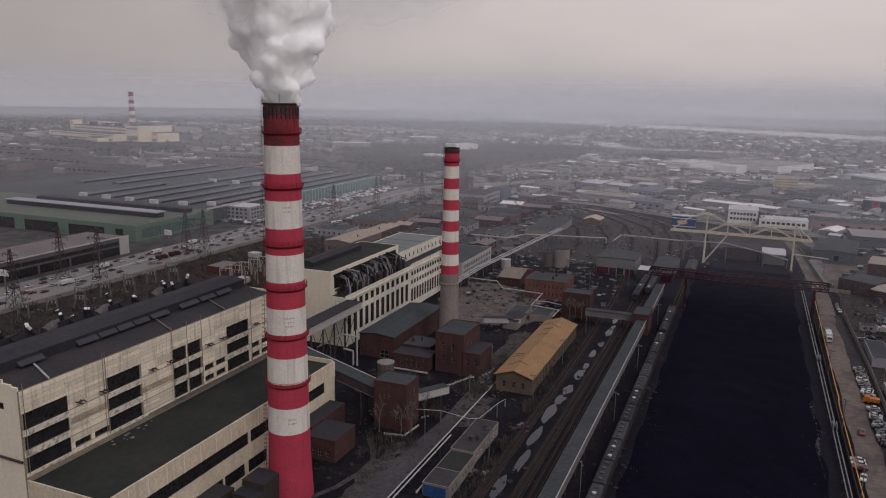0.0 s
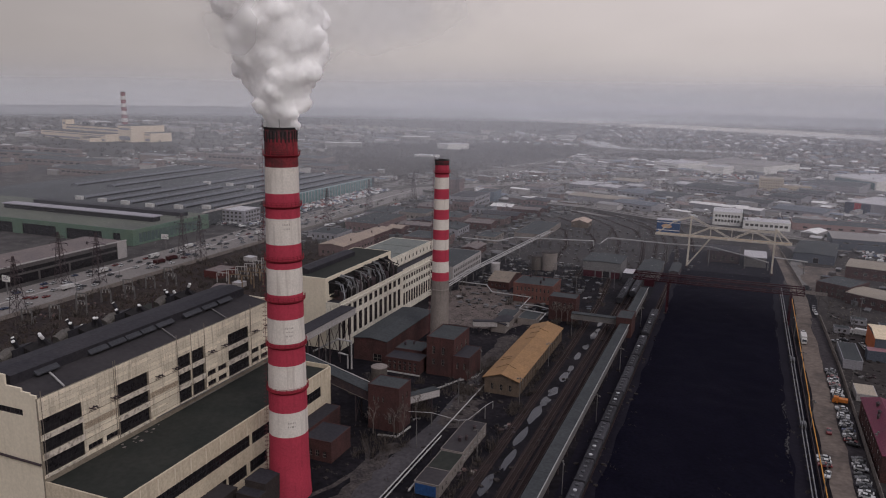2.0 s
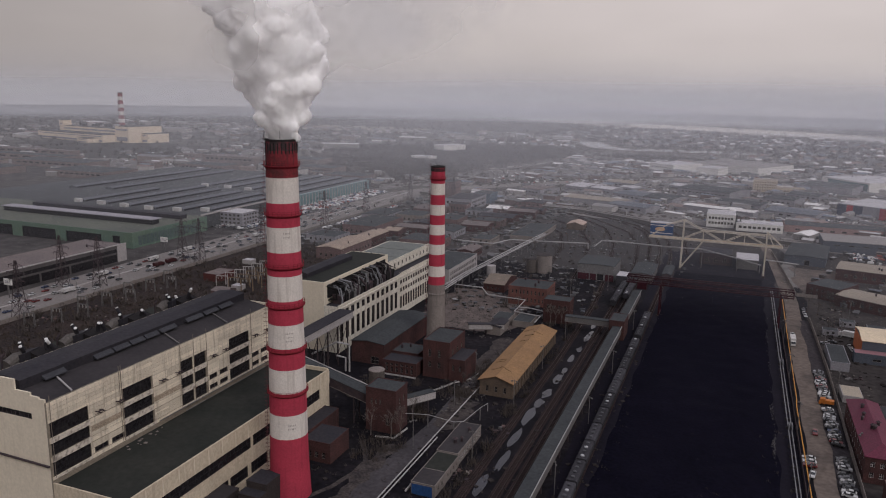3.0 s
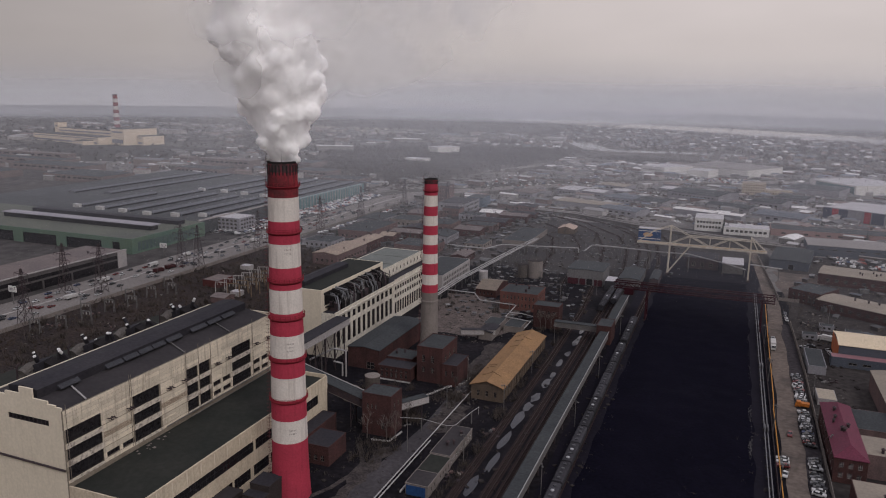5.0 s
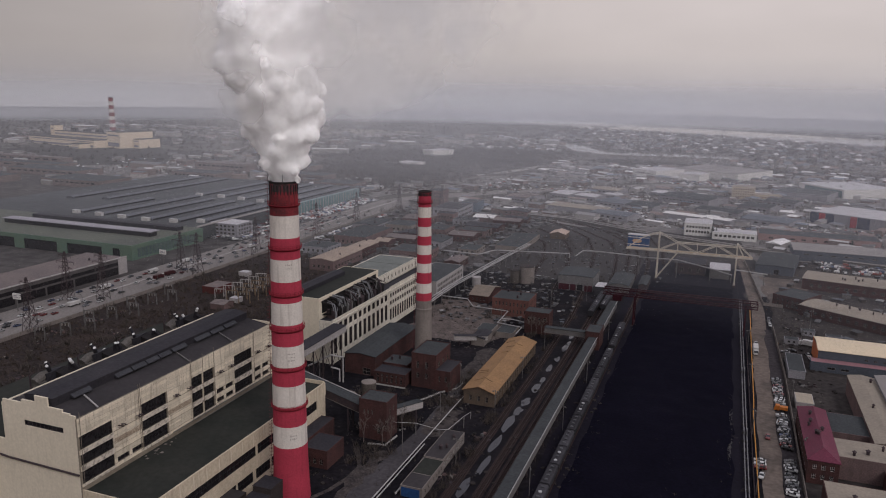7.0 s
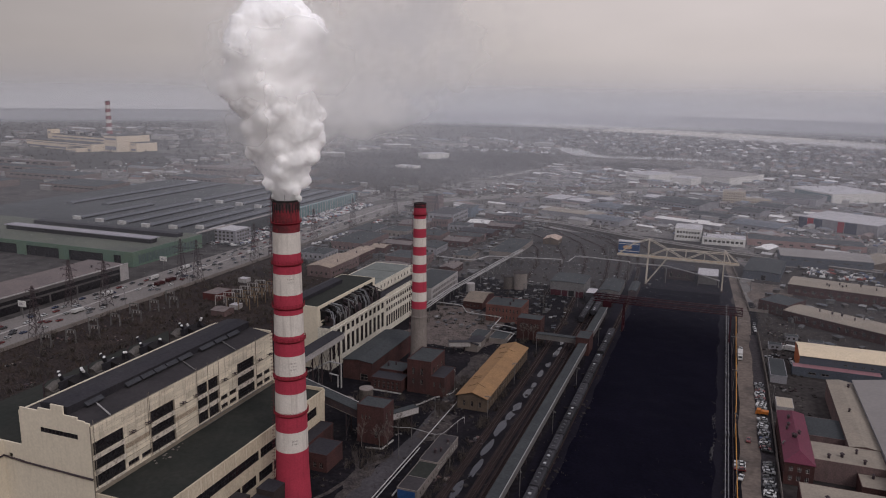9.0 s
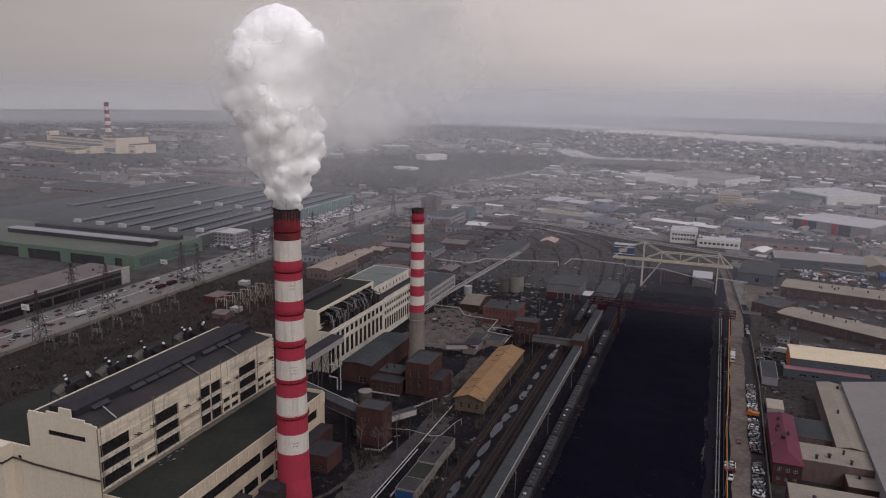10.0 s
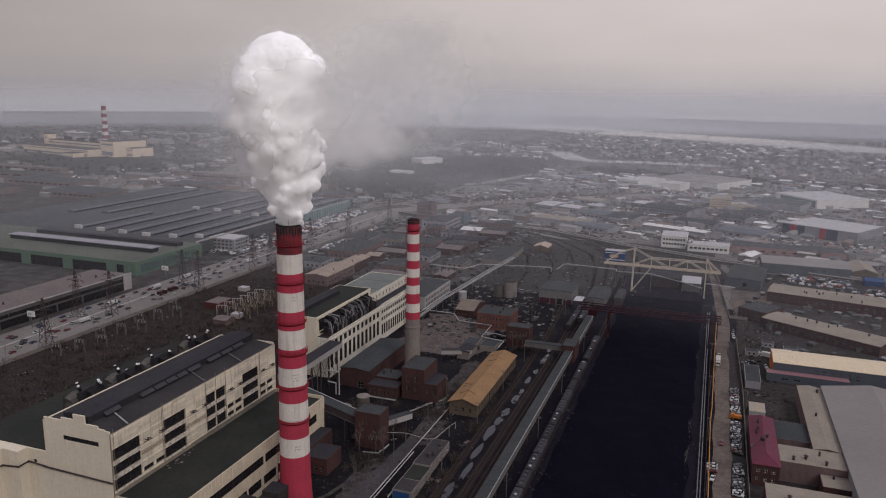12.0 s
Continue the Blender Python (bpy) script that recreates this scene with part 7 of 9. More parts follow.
building("workshop", "long hall with a grey metal roof", "workshop", 196.6, 240, 58, 172, 10.4, GREY_WALL, ROOF_GREY, form="gable_y", rise=3.4, vents=4)
building("workshop", "shed with a blue-grey roof and orange-brown gutter", "workshop", 172.2, 188, 109.5, 129, 6.6, BRICK_PALE, ROOF_SLATE, parapet=0.2)
building("workshop", "low shed with a pale flat roof", "workshop", 186.6, 197.5, 72.5, 82.9, 5.8, BRICK, ROOF_BEIGE, parapet=0.2, vents=1)
building("workshop", "flat workshop with a pale felt roof", "workshop", 165.5, 196.4, 28, 66, 6.8, BRICK, ROOF_BEIGE, parapet=0.2, vents=2)
building("factory", "long brick factory with a beige roof and black vents", "factory", 176, 250, 282, 304, 6.6, BRICK, ROOF_BEIGE, form="gable_x", rise=0.9, rz=-31, vents=7, wins=[("S", -34, 34, 14, 2.2, 4.4, 0.4, (1, 1))])
building("brick_annex", "red brick block with small windows at the factory end", "annex", 166, 186, 312, 336, 8.0, BRICK, ROOF_SLATE, rz=-31, wins=[("S", -8, 8, 5, 4.6, 6.2, 0.35, (1, 1)), ("S", -8, 8, 5, 1.6, 3.2, 0.35, (1, 1))])
building("factory", "long low factory with a tan felt roof", "factory", 185, 268, 366, 394, 7.6, BRICK, ROOF_BEIGE, form="gable_x", rise=0.8, rz=-12, vents=8, wins=[("S", -38, 38, 14, 2.4, 4.6, 0.4, (1, 1))])
building("blue_shed", "blue-grey sheet-metal shed with a white door", "shed", 157, 184, 412, 466, 6.4, BLUE_GREY, ROOF_SLATE, form="gable_y", rise=0.7, rz=-8, wins=[("S", -2, 5, 1, 0.2, 4, 0.5, (0, 0))])
building("long_shed", "long dark shed with a pale roof edge", "shed", 184, 254, 476, 512, 8.6, BLUE_GREY, ROOF_GREY, form="gable_x", rise=0.7, wins=[("S", -30, 30, 6, 5.2, 6.2, 0.4, (1, 0))])
building("blue_hut", "small hut with a blue roof", "hut", 262, 276, 458, 470, 4, BLUE, BLUE, form="gable_x", rise=2)
building("arched_store", "tan-roofed store with a rounded back", "shed", 256, 276, 486, 526, 5, BRICK_TAN, ROOF_BEIGE, form="gable_y", rise=3.2)
building("white_office", "white two-storey office with dark window bands", "office", 93, 118, 555, 585, 12, WHITE_WALL, ROOF_PALE, wins=[("S", -11, 11, 8, 7.4, 9.6, 0.7, (1, 1)), ("S", -11, 11, 8, 3.0, 5.2, 0.7, (1, 1)), ("E", -13, 13, 8, 7.4, 9.6, 0.6, (1, 1))])
building("white_office", "low white wing with a dark window band", "office", 119, 158, 545, 566, 7, WHITE_WALL, ROOF_PALE, wins=[("S", -18, 18, 9, 2.6, 4.8, 0.7, (1, 1))])
building("pink_store", "long faded pink store", "warehouse", 160, 262, 560, 590, 6, mat("faded_pink_wall", (0.27, 0.17, 0.16), (0.22, 0.15, 0.14), 0.1, 2, 0.9), ROOF_SLATE, wins=[("S", -45, 30, 8, 2, 3.6, 0.4, (1, 1))])
building("retail_hall", "grey retail hall with red and navy panels", "retail hall", 228, 308, 669, 739, 12, GREY_WALL, ROOF_PALE, rz=-30, parapet=0.6)
for k, (u, w, m, lab) in enumerate(((-36, 9, "navy_panel", "navy wall panel"), (-28, 6.5, "red_panel", "red wall panel"), (-20, 9, "navy_panel", "navy wall panel"), (4, 6.5, "red_panel", "red wall panel"), (14, 12, "navy_panel", "navy wall panel"))):
    bm = bmesh.new()
    bx(bm, u - w / 2, u + w / 2, -35.3, -35.02, 0.3, 11.6)
    o = part("cladding_panel", bm, mat(m, (0.05, 0.055, 0.09) if m[0] == "n" else (0.34, 0.03, 0.045), None, 0.2, 2, 0.6))
    o.matrix_basis = pose(268, 704, 0, 0, 0, -30)
    tagged(o, lab + " on the retail hall front", "cladding", "", "structure")
building("white_store", "white store beside the retail hall", "retail hall", 324, 365, 640, 677, 10, WHITE_WALL, ROOF_PALE, rz=-30)
building("retail_hall", "white retail hall with a teal glass front", "retail hall", 242, 330, 933.5, 1018.5, 12.5, WHITE_WALL, ROOF_PALE, rz=35, vents=5)
bm = bmesh.new()
bx(bm, -44.4, -44.05, -40, 30, 0.5, 11)
o = part("glass_front", bm, TEAL)
o.matrix_basis = pose(286, 976, 0, 0, 0, 35)
tagged(o, "teal glass front of the retail hall", "glazing", "", "structure")
building("yellow_block", "yellow four-storey block with small windows", "apartment block", 136, 164, 861, 884, 15, YELLOW_WALL, ROOF_BEIGE, wins=[("S", -13, 13, 9, 2 + 3.2 * k, 3.6 + 3.2 * k, 0.45, (1, 1)) for k in range(4)])
building("yellow_block", "low yellow wing of the block", "annex", 164.3, 196, 858, 874, 7, YELLOW_WALL, ROOF_BEIGE, wins=[("S", -15, 15, 9, 2.4, 4.2, 0.45, (1, 1))])
building("grey_depot", "long grey depot with a flat roof", "warehouse", 196, 262, 880, 940, 9, GREY_WALL, ROOF_SLATE, rz=-20)
building("dark_warehouse", "big dark grey warehouse", "warehouse", 58, 124, 752, 805, 10, GREY_WALL, ROOF_SLATE, form="gable_x", rise=2, rz=-25, wins=[("S", -28, 28, 12, 6, 7.4, 0.5, (1, 0))])
building("mall", "broad white shopping hall", "retail hall", -2, 48, 1045, 1110, 13, WHITE_WALL, ROOF_PALE, rz=-38, wins=[("S", -20, 20, 10, 7, 9, 0.5, (1, 1))])
building("mall", "white shopping hall with a flat roof", "retail hall", 62, 96, 1040, 1080, 11, WHITE_WALL, ROOF_PALE, rz=-20)
building("mall", "white shopping hall with a low grey roof", "retail hall", 60, 180, 1090, 1200, 12, WHITE_WALL, ROOF_GREY, form="hip", rise=4, rz=-30)
building("far_store", "plain white store beyond the woods", "warehouse", -462, -428, 1262, 1320, 11, WHITE_WALL, ROOF_PALE, rz=-30)
building("far_store", "long low white store beyond the woods", "warehouse", -432, -392, 1060, 1085, 5, WHITE_WALL, ROOF_PALE, rz=-10)
building("white_long_store", "long store with a white roof edge", "warehouse", 66, 140, 632, 648, 6.5, GREY_WALL, mat("white_sheet", (0.6, 0.58, 0.56), (0.5, 0.48, 0.47), 0.1, 1, 0.6), form="gable_x", rise=0.8, rz=-22)
building("tan_cottage", "small tan-roofed shed in the rail yard", "hut", -22, -7.5, 481, 500, 4.6, BRICK_TAN, mat("pink_tan_sheet", (0.42, 0.32, 0.26), (0.34, 0.26, 0.21), 0.2, 2, 0.8), form="gable_y", rise=2.2)
building("tall_brick_block", "tall red brick block at the works", "factory building", -194, -177, 605, 628, 20, BRICK_PALE, ROOF_SLATE, wins=[("S", -7, 7, 5, 4 + 4 * k, 6 + 4 * k, 0.4, (1, 1)) for k in range(4)])
building("works_block", "grey works building with window bands", "factory building", -160, -131, 534, 582, 12, GREY_WALL, ROOF_DARK, wins=[("E", -22, 22, 10, 8, 10, 0.7, (1, 1)), ("E", -22, 22, 10, 3, 5.5, 0.7, (1, 1)), ("S", -13, 13, 6, 7, 9.5, 0.5, (1, 1))])
building("works_block", "brick wing of the works", "factory building", -150, -131.5, 520, 533.6, 9, BRICK_PALE, ROOF_DARK, wins=[("S", -8, 8, 5, 4, 6.5, 0.4, (1, 1))])
building("blue_block", "blue-grey block at the works", "factory building", -147, -128, 586, 612, 12, mat("deep_bluegrey", (0.1, 0.125, 0.155), (0.08, 0.1, 0.125), 0.1, 2, 0.7), ROOF_SLATE)
building("white_roof_shed", "shed with a bright white roof", "shed", -117, -95, 540, 562, 4.4, BRICK_PALE, mat("white_sheet", (0.6, 0.58, 0.56)), form="gable_x", rise=1.6)
building("yard_shed", "wide low shed with a grey-green roof", "shed", -53, -30, 408, 474, 4.6, CONCRETE, ROOF_SLATE, parapet=0.3)
building("yard_shed", "long low store with a brown-grey roof", "warehouse", -60, 10, 640, 668, 6, GREY_WALL, ROOF_BEIGE, rz=-15, form="gable_x", rise=1)
for x0, x1, y0, y1, h, rf in ((-76, -48, 742, 784, 7, ROOF_PALE), (-46, -16, 735, 762, 7, ROOF_PALE), (-16, 8, 770, 790, 6, ROOF_PALE), (-10, 26, 700, 740, 6, BLUE_GREY), (20, 60, 690, 730, 6, ROOF_SLATE), (100, 150, 690, 720, 6, ROOF_SLATE), (150, 200, 640, 680, 6, BLUE_GREY), (-120, -90, 690, 730, 7, ROOF_BROWN), (-5, 40, 610, 640, 6, BLUE_GREY), (150, 185, 740, 775, 7, ROOF_SLATE), (40, 70, 820, 850, 6, ROOF_PALE), (-40, 0, 820, 850, 6, ROOF_BEIGE), (178, 215, 800, 835, 6, ROOF_SLATE), (330, 400, 600, 640, 7, ROOF_BEIGE), (300, 350, 540, 580, 7, ROOF_SLATE), (285, 340, 420, 450, 7, ROOF_BEIGE), (280, 330, 330, 370, 7, ROOF_PALE)):
    building("trade_shed", "low trade shed with a sheet roof", "warehouse", x0, x1, y0, y1, h, GREY_WALL, rf, form="gable_x", rise=1.4, rz=-22, group="trade sheds", wins=[("S", -(x1 - x0) * 0.4, (x1 - x0) * 0.4, 5, 2.5, 4.2, 0.5, (1, 0))])
ROOF_TAN = mat("tan_felt", (0.3, 0.235, 0.185), (0.215, 0.172, 0.142), 0.12, 1.0, 0.9, streak=0.15, grit=0.2)
for k, (x0, x1, y0, y1, h, rf, wl_, form) in enumerate(((-160, -140, 282, 330, 8, ROOF_TAN, BRICK_PALE, "gable_y"), (-157, -142, 331, 365, 7.4, ROOF_TAN, BRICK, "gable_y"), (-149, -136, 370, 386, 7, ROOF_TAN, BRICK, "gable_x"), (-190, -159, 374, 430, 8, ROOF_SLATE, BRICK_PALE, "flat"), (-198, -172, 330, 354, 6, ROOF_SLATE, GREY_WALL, "flat"), (-150, -122, 395, 412, 6, ROOF_BROWN, BRICK, "gable_x"), (-148, -126, 416, 436, 6, ROOF_DARK, BRICK, "gable_y"), (-140, -112, 442, 470, 7, ROOF_SLATE, BRICK_PALE, "flat"), (-118, -96, 392, 420, 6, ROOF_SLATE, GREY_WALL, "gable_y"), (-104, -80, 430, 450, 6, ROOF_BROWN, BRICK, "gable_x"), (-102, -76, 454, 474, 6.5, ROOF_SLATE, BRICK_PALE, "flat"), (-106, -72, 480, 504, 6, ROOF_DARK, BRICK, "gable_x"), (-175, -148, 448, 476, 7, ROOF_SLATE, CONCRETE, "flat"), (-172, -144, 482, 510, 8, ROOF_BROWN, BRICK_PALE, "gable_x"), (-206, -182, 440, 478, 6, ROOF_SLATE, GREY_WALL, "gable_y"), (-120, -88, 300, 326, 6, ROOF_BROWN, BRICK, "gable_y"), (-122, -90, 342, 370, 7, ROOF_SLATE, BRICK_PALE, "flat"), (-90, -62, 522, 540, 6, ROOF_BROWN, BRICK, "gable_x"), (-84, -60, 544, 562, 5, ROOF_DARK, BRICK, "gable_x"), (-128, -106, 508, 528, 6, ROOF_SLATE, GREY_WALL, "flat"), (-100, -72, 590, 612, 5, ROOF_DARK, BRICK_PALE, "gable_y"), (-76, -60, 378, 402, 5, ROOF_SLATE, CONCRETE, "flat"), (-70, -58, 330, 352, 5, ROOF_BROWN, BRICK, "gable_y"))):
    building("works_shed", "low tan-roofed brick shed" if rf is ROOF_TAN else "low works shed with a worn felt roof", "workshop", x0, x1, y0, y1, h, wl_, rf, form=form, rise=1.4, group="works sheds", vents=1 + k % 3, parapet=0.4, wins=[("E", -(y1 - y0) * 0.45, (y1 - y0) * 0.45, max(3, int((y1 - y0) / 5)), 2.2, 4.2, 0.45, (1, 1)), ("S", -(x1 - x0) * 0.42, (x1 - x0) * 0.42, max(2, int((x1 - x0) / 5)), 2.2, 4.2, 0.4, (1, 1))])
building("red_shed", "small brick-red shed on the wasteland", "shed", -190, -178, 196, 212, 4.6, mat("brick_red_paint", (0.09, 0.032, 0.03), None, 0.3, 2, 0.9), ROOF_BROWN, parapet=0.2)
building("red_shed", "little red-brown shed on the wasteland", "shed", -162, -152, 168, 178, 3.4, BRICK_PALE, ROOF_BROWN, form="gable_x", rise=1.2)
building("site_hut", "pale site hut on the wasteland", "hut", -196, -189, 244, 250, 3, CONC_PALE, ROOF_PALE, parapet=0.1)
building("site_hut", "pale site hut beside the yard", "hut", -160, -154, 184, 190, 3, CONC_PALE, ROOF_PALE, parapet=0.1)

# ---- works west of the highway ----
building("long_works", "long grey works building with dark ribbon windows", "factory", -312, -275, 60, 220, 11.2, mat("sooty_concrete", (0.11, 0.1, 0.097), (0.06, 0.055, 0.055), 0.06, 1.2, 0.9, streak=0.4), ROOF_BROWN, parapet=0.5, frame_mat=SASH, wins=[("E", -79, 77, 6, 6.8, 9.2, 0.985, (9, 0)), ("E", -79, 77, 7, 0.3, 5.6, 0.94, (5, 1)), ("S", -16, 16, 4, 6, 9, 0.6, (2, 1))], vents=6)


bm = bmesh.new()
bx(bm, -275.6, -274.6, 59.8, 220.3, 11.55, 12.2)
tagged(part("trim_coping", bm, CONC_PALE), "pale concrete coping along the works roof", "coping", "", "structure")
bm = bmesh.new()
bx(bm, -278, -274.85, 212, 220.2, 0, 11.5)
tagged(part("trim_pier", bm, CONC_PALE), "pale rendered end pier of the works", "pier", "", "structure")


def green_factory():
    e = thing("green_factory", "vast factory with a faded green portal front and ribbed dark roof", "factory")
    x1, x0, y0, y1, h = -298.0, -560.0, 250.0, 335.0, 12.0
    bm = bmesh.new()
    holes = []
    x = -550.0
    while x < x1 - 12:
        holes.append((x, min(x + 36, x1 - 12), 0, 8.6))
        x += 46.5
    for a, b, c, d in wall_cells(x0, x1, 0, h, holes):
        bx(bm, a, b, y0, y0 + 0.6, c, d)
    for a, b, c, d in wall_cells(y0 + 0.6, y1, 0, h, [(256, 326, 1.5, 8.8)]):
        bx(bm, x1 - 0.6, x1, a, b, c, d)
    part("portal_wall", bm, GREEN_PAINT, e, "faded green portal wall")
    for a, b, c, d in holes:
        bm = bmesh.new()
        bx(bm, a, b, y0 + 1.2, y0 + 1.4, 0, d)
        part("gate", bm, GLASS_DARK, e, "dark gate opening")
    bm = bmesh.new()
    bx(bm, x1 - 0.5, x1 - 0.3, 256, 326, 1.5, 8.8)
    p = part("glazing", bm, mat("green_glazing", (0.06, 0.085, 0.082), (0.085, 0.11, 0.1), 0.1, 0.6, 0.5), e, "dull green side glazing")
    for k in range(18):
        bm = bmesh.new()
        bx(bm, x1 - 0.3, x1 - 0.1, 256 + 70 * k / 17 - 0.15, 256 + 70 * k / 17 + 0.15, 1.5, 8.8)
        part("mullion", bm, GREEN_PAINT, e)
    bm = bmesh.new()
    bx(bm, x0, x1 - 0.6, y0 + 0.6, y1, h - 0.6, h - 0.1)
    part("front_roof", bm, mat("moss_grey_roof", (0.11, 0.115, 0.092), (0.075, 0.078, 0.072), 0.03, 0.5, 0.9), e)
    bm = bmesh.new()
    bx(bm, -472, -310, 284, 292, h - 0.1, 15.6)
    m1 = part("roof_monitor", bm, GLASS_DARK, e)
    bm = bmesh.new()
    bx(bm, -473, -309, 283, 294.5, 15.6, 16.2)
    part("monitor_roof", bm, mat("pale_lilac_sheet", (0.29, 0.275, 0.3), (0.22, 0.21, 0.23), 0.08, 1, 0.6), m1)
    bm = bmesh.new()
    bx(bm, -473, -308, 314, 322, h - 0.1, 15)
    part("roof_monitor", bm, ROOF_DARK, e)
    bm = bmesh.new()
    bx(bm, -600, -305, y1, 655, 0, 11.6)
    part("main_hall", bm, mat("dark_felt_roof", (0.072, 0.074, 0.076), (0.05, 0.052, 0.055), 0.03, 0.4, 0.9), e, "broad dark felt roof")
    k = 0
    for x, ya, yb in ((-457, 352, 452), (-427, 350, 490), (-398, 348, 478), (-368, 346, 474), (-340, 350, 470), (-430, 500, 640), (-400, 500, 640), (-370, 495, 640), (-342, 490, 640), (-318, 360, 640), (-500, 430, 640), (-540, 420, 640)):
        bm = bmesh.new()
        extrude_y(bm, [(x - 5, 11.6), (x + 5, 11.6), (x + 5, 13.4), (x, 14.6), (x - 5, 13.4)], ya, yb)
        o = part("roof_ridge", bm, ROOF_RIDGE, e)
        bm = bmesh.new()
        bx(bm, x + 5.02, x + 5.2, ya + 1, yb - 1, 11.9, 13.2)
        part("ridge_glazing", bm, GLASS_DARK, o)
        if k < 10:
            bm = bmesh.new()
            bx(bm, x - 4.2, x + 3.4, ya - 3.5, ya - 0.05, 11.6, 14.9)
            part("ridge_house", bm, mat("white_ridge_house", (0.46, 0.45, 0.44), (0.3, 0.29, 0.28), 0.2, 1, 0.8), o, "white roof housing")
        k += 1
    bm = bmesh.new()
    bx(bm, -305, -300.5, 470, 640, 0, 11.8)
    part("glass_front", bm, TEAL, e, "pale teal glazed front")
    for k in range(28):
        bm = bmesh.new()
        bx(bm, -300.5, -300.1, 472 + 6 * k, 472.5 + 6 * k, 0, 11.8)
        part("mullion", bm, CONC_PALE, e)
    bm = bmesh.new()
    bx(bm, -305, -304.3, 335.5, 470, 11.6, 13)
    part("eaves_band", bm, CONC_PALE, e)


ROOF_RIDGE = mat("ridge_sheet", (0.105, 0.107, 0.118), (0.08, 0.082, 0.092), 0.05, 0.6, 0.7)
green_factory()
building("lot_office", "grey three-storey office beside the car lot", "office", -312, -282, 362, 386, 11.5, GREY_WALL, ROOF_PALE, wins=[("S", -13, 13, 6, 2 + 3.3 * k, 3.8 + 3.3 * k, 0.6, (1, 1)) for k in range(3)] + [("E", -10, 10, 5, 2 + 3.3 * k, 3.8 + 3.3 * k, 0.6, (1, 1)) for k in range(3)])


def pylon():
    e = thing("pylon", "dark lattice power pylon beside the highway", "pylon", 0, 0, 0, 0, "pylons along the highway")
    bm = bmesh.new()
    H, W = 31.0, 2.6

    def leg(z):
        return W * (1 - z / H) + 0.35

    zs = [0, 5, 9.5, 13.5, 17, 20, 22.5, 25, 27.5, H]
    for a, b in zip(zs, zs[1:]):
        p, q = leg(a), leg(b)
        for sx, sy in ((1, 1), (-1, 1), (-1, -1), (1, -1)):
            beam(bm, (sx * p, sy * p, a), (sx * q, sy * q, b), 0.26)
        for (ax, ay), (bx_, by) in (((1, 1), (-1, 1)), ((-1, 1), (-1, -1)), ((-1, -1), (1, -1)), ((1, -1), (1, 1))):
            beam(bm, (ax * p, ay * p, a), (bx_ * q, by * q, b), 0.14)
            beam(bm, (bx_ * p, by * p, a), (ax * q, ay * q, b), 0.14)
    part("lattice_mast", bm, STEEL_DARK, e)
    for z, w in ((20, 5.5), (24, 7.0), (28, 5.0)):
        for s in (-1, 1):
            bm = bmesh.new()
            beam(bm, (0, 0.4, z), (s * w, 0, z + 0.4), 0.2)
            beam(bm, (0, -0.4, z), (s * w, 0, z + 0.4), 0.2)
            beam(bm, (0, 0, z + 1.8), (s * w, 0, z + 0.4), 0.16)
            beam(bm, (s * w, 0, z + 0.4), (s * w, 0, z - 1.2), 0.16)
            part("crossarm", bm, STEEL_DARK, e)
    return e


p0 = pylon()
PY = [(-257, 150), (-236, 158), (-238, 234), (-225, 236), (-222, 92), (-226, 310), (-214, 318), (-222, 400), (-222, 480), (-160, 560), (-258, 82), (-210, 560)]
p0.matrix_basis = pose(*PY[0], 0)
for x, y in PY[1:]:
    copy_thing(p0, pose(x, y, 0))


def street_lamp():
    e = thing("street_lamp", "grey street lamp beside the highway", "street lamp", 0, 0, 0, 0, "street lamps along the highway")
    bm = bmesh.new()
    tube(bm, [(0, 0, 0), (0, 0, 9), (-0.8, 0, 10), (-2.4, 0, 10.3)], 0.12, 6)
    part("post", bm, STEEL_GREY, e)
    bm = bmesh.new()
    bx(bm, -3.2, -2.3, -0.18, 0.18, 10.2, 10.4)
    part("lamp_head", bm, STEEL_GREY, e)
    return e


l0 = street_lamp()
l0.matrix_basis = pose(-228, 70, 0)
for k in range(1, 20):
    copy_thing(l0, pose(-228, 70 + 32 * k, 0))
for k in range(14):
    copy_thing(l0, pose(-267, 250 + 32 * k, 0, 0, 0, 180))


def billboard(x, y):
    e = thing("billboard", "roadside billboard with a blank pale face on a post", "billboard", x, y)
    bm = bmesh.new()
    tube(bm, [(0, 0, 0), (0, 0, 7.5)], 0.3, 8)
    part("post", bm, STEEL_GREY, e)
    bm = bmesh.new()
    bx(bm, -3, 3, -0.3, 0.3, 7.5, 11)
    p = part("panel", bm, WHITE_WALL, e)
    bm = bmesh.new()
    bx(bm, -2, 0.5, -0.36, -0.302, 9.4, 9.9)
    bx(bm, -2, 1.6, -0.36, -0.302, 8.6, 9.0)
    part("faded_print", bm, GREY_WALL, p)


billboard(-262, 118)
billboard(-270, 252)
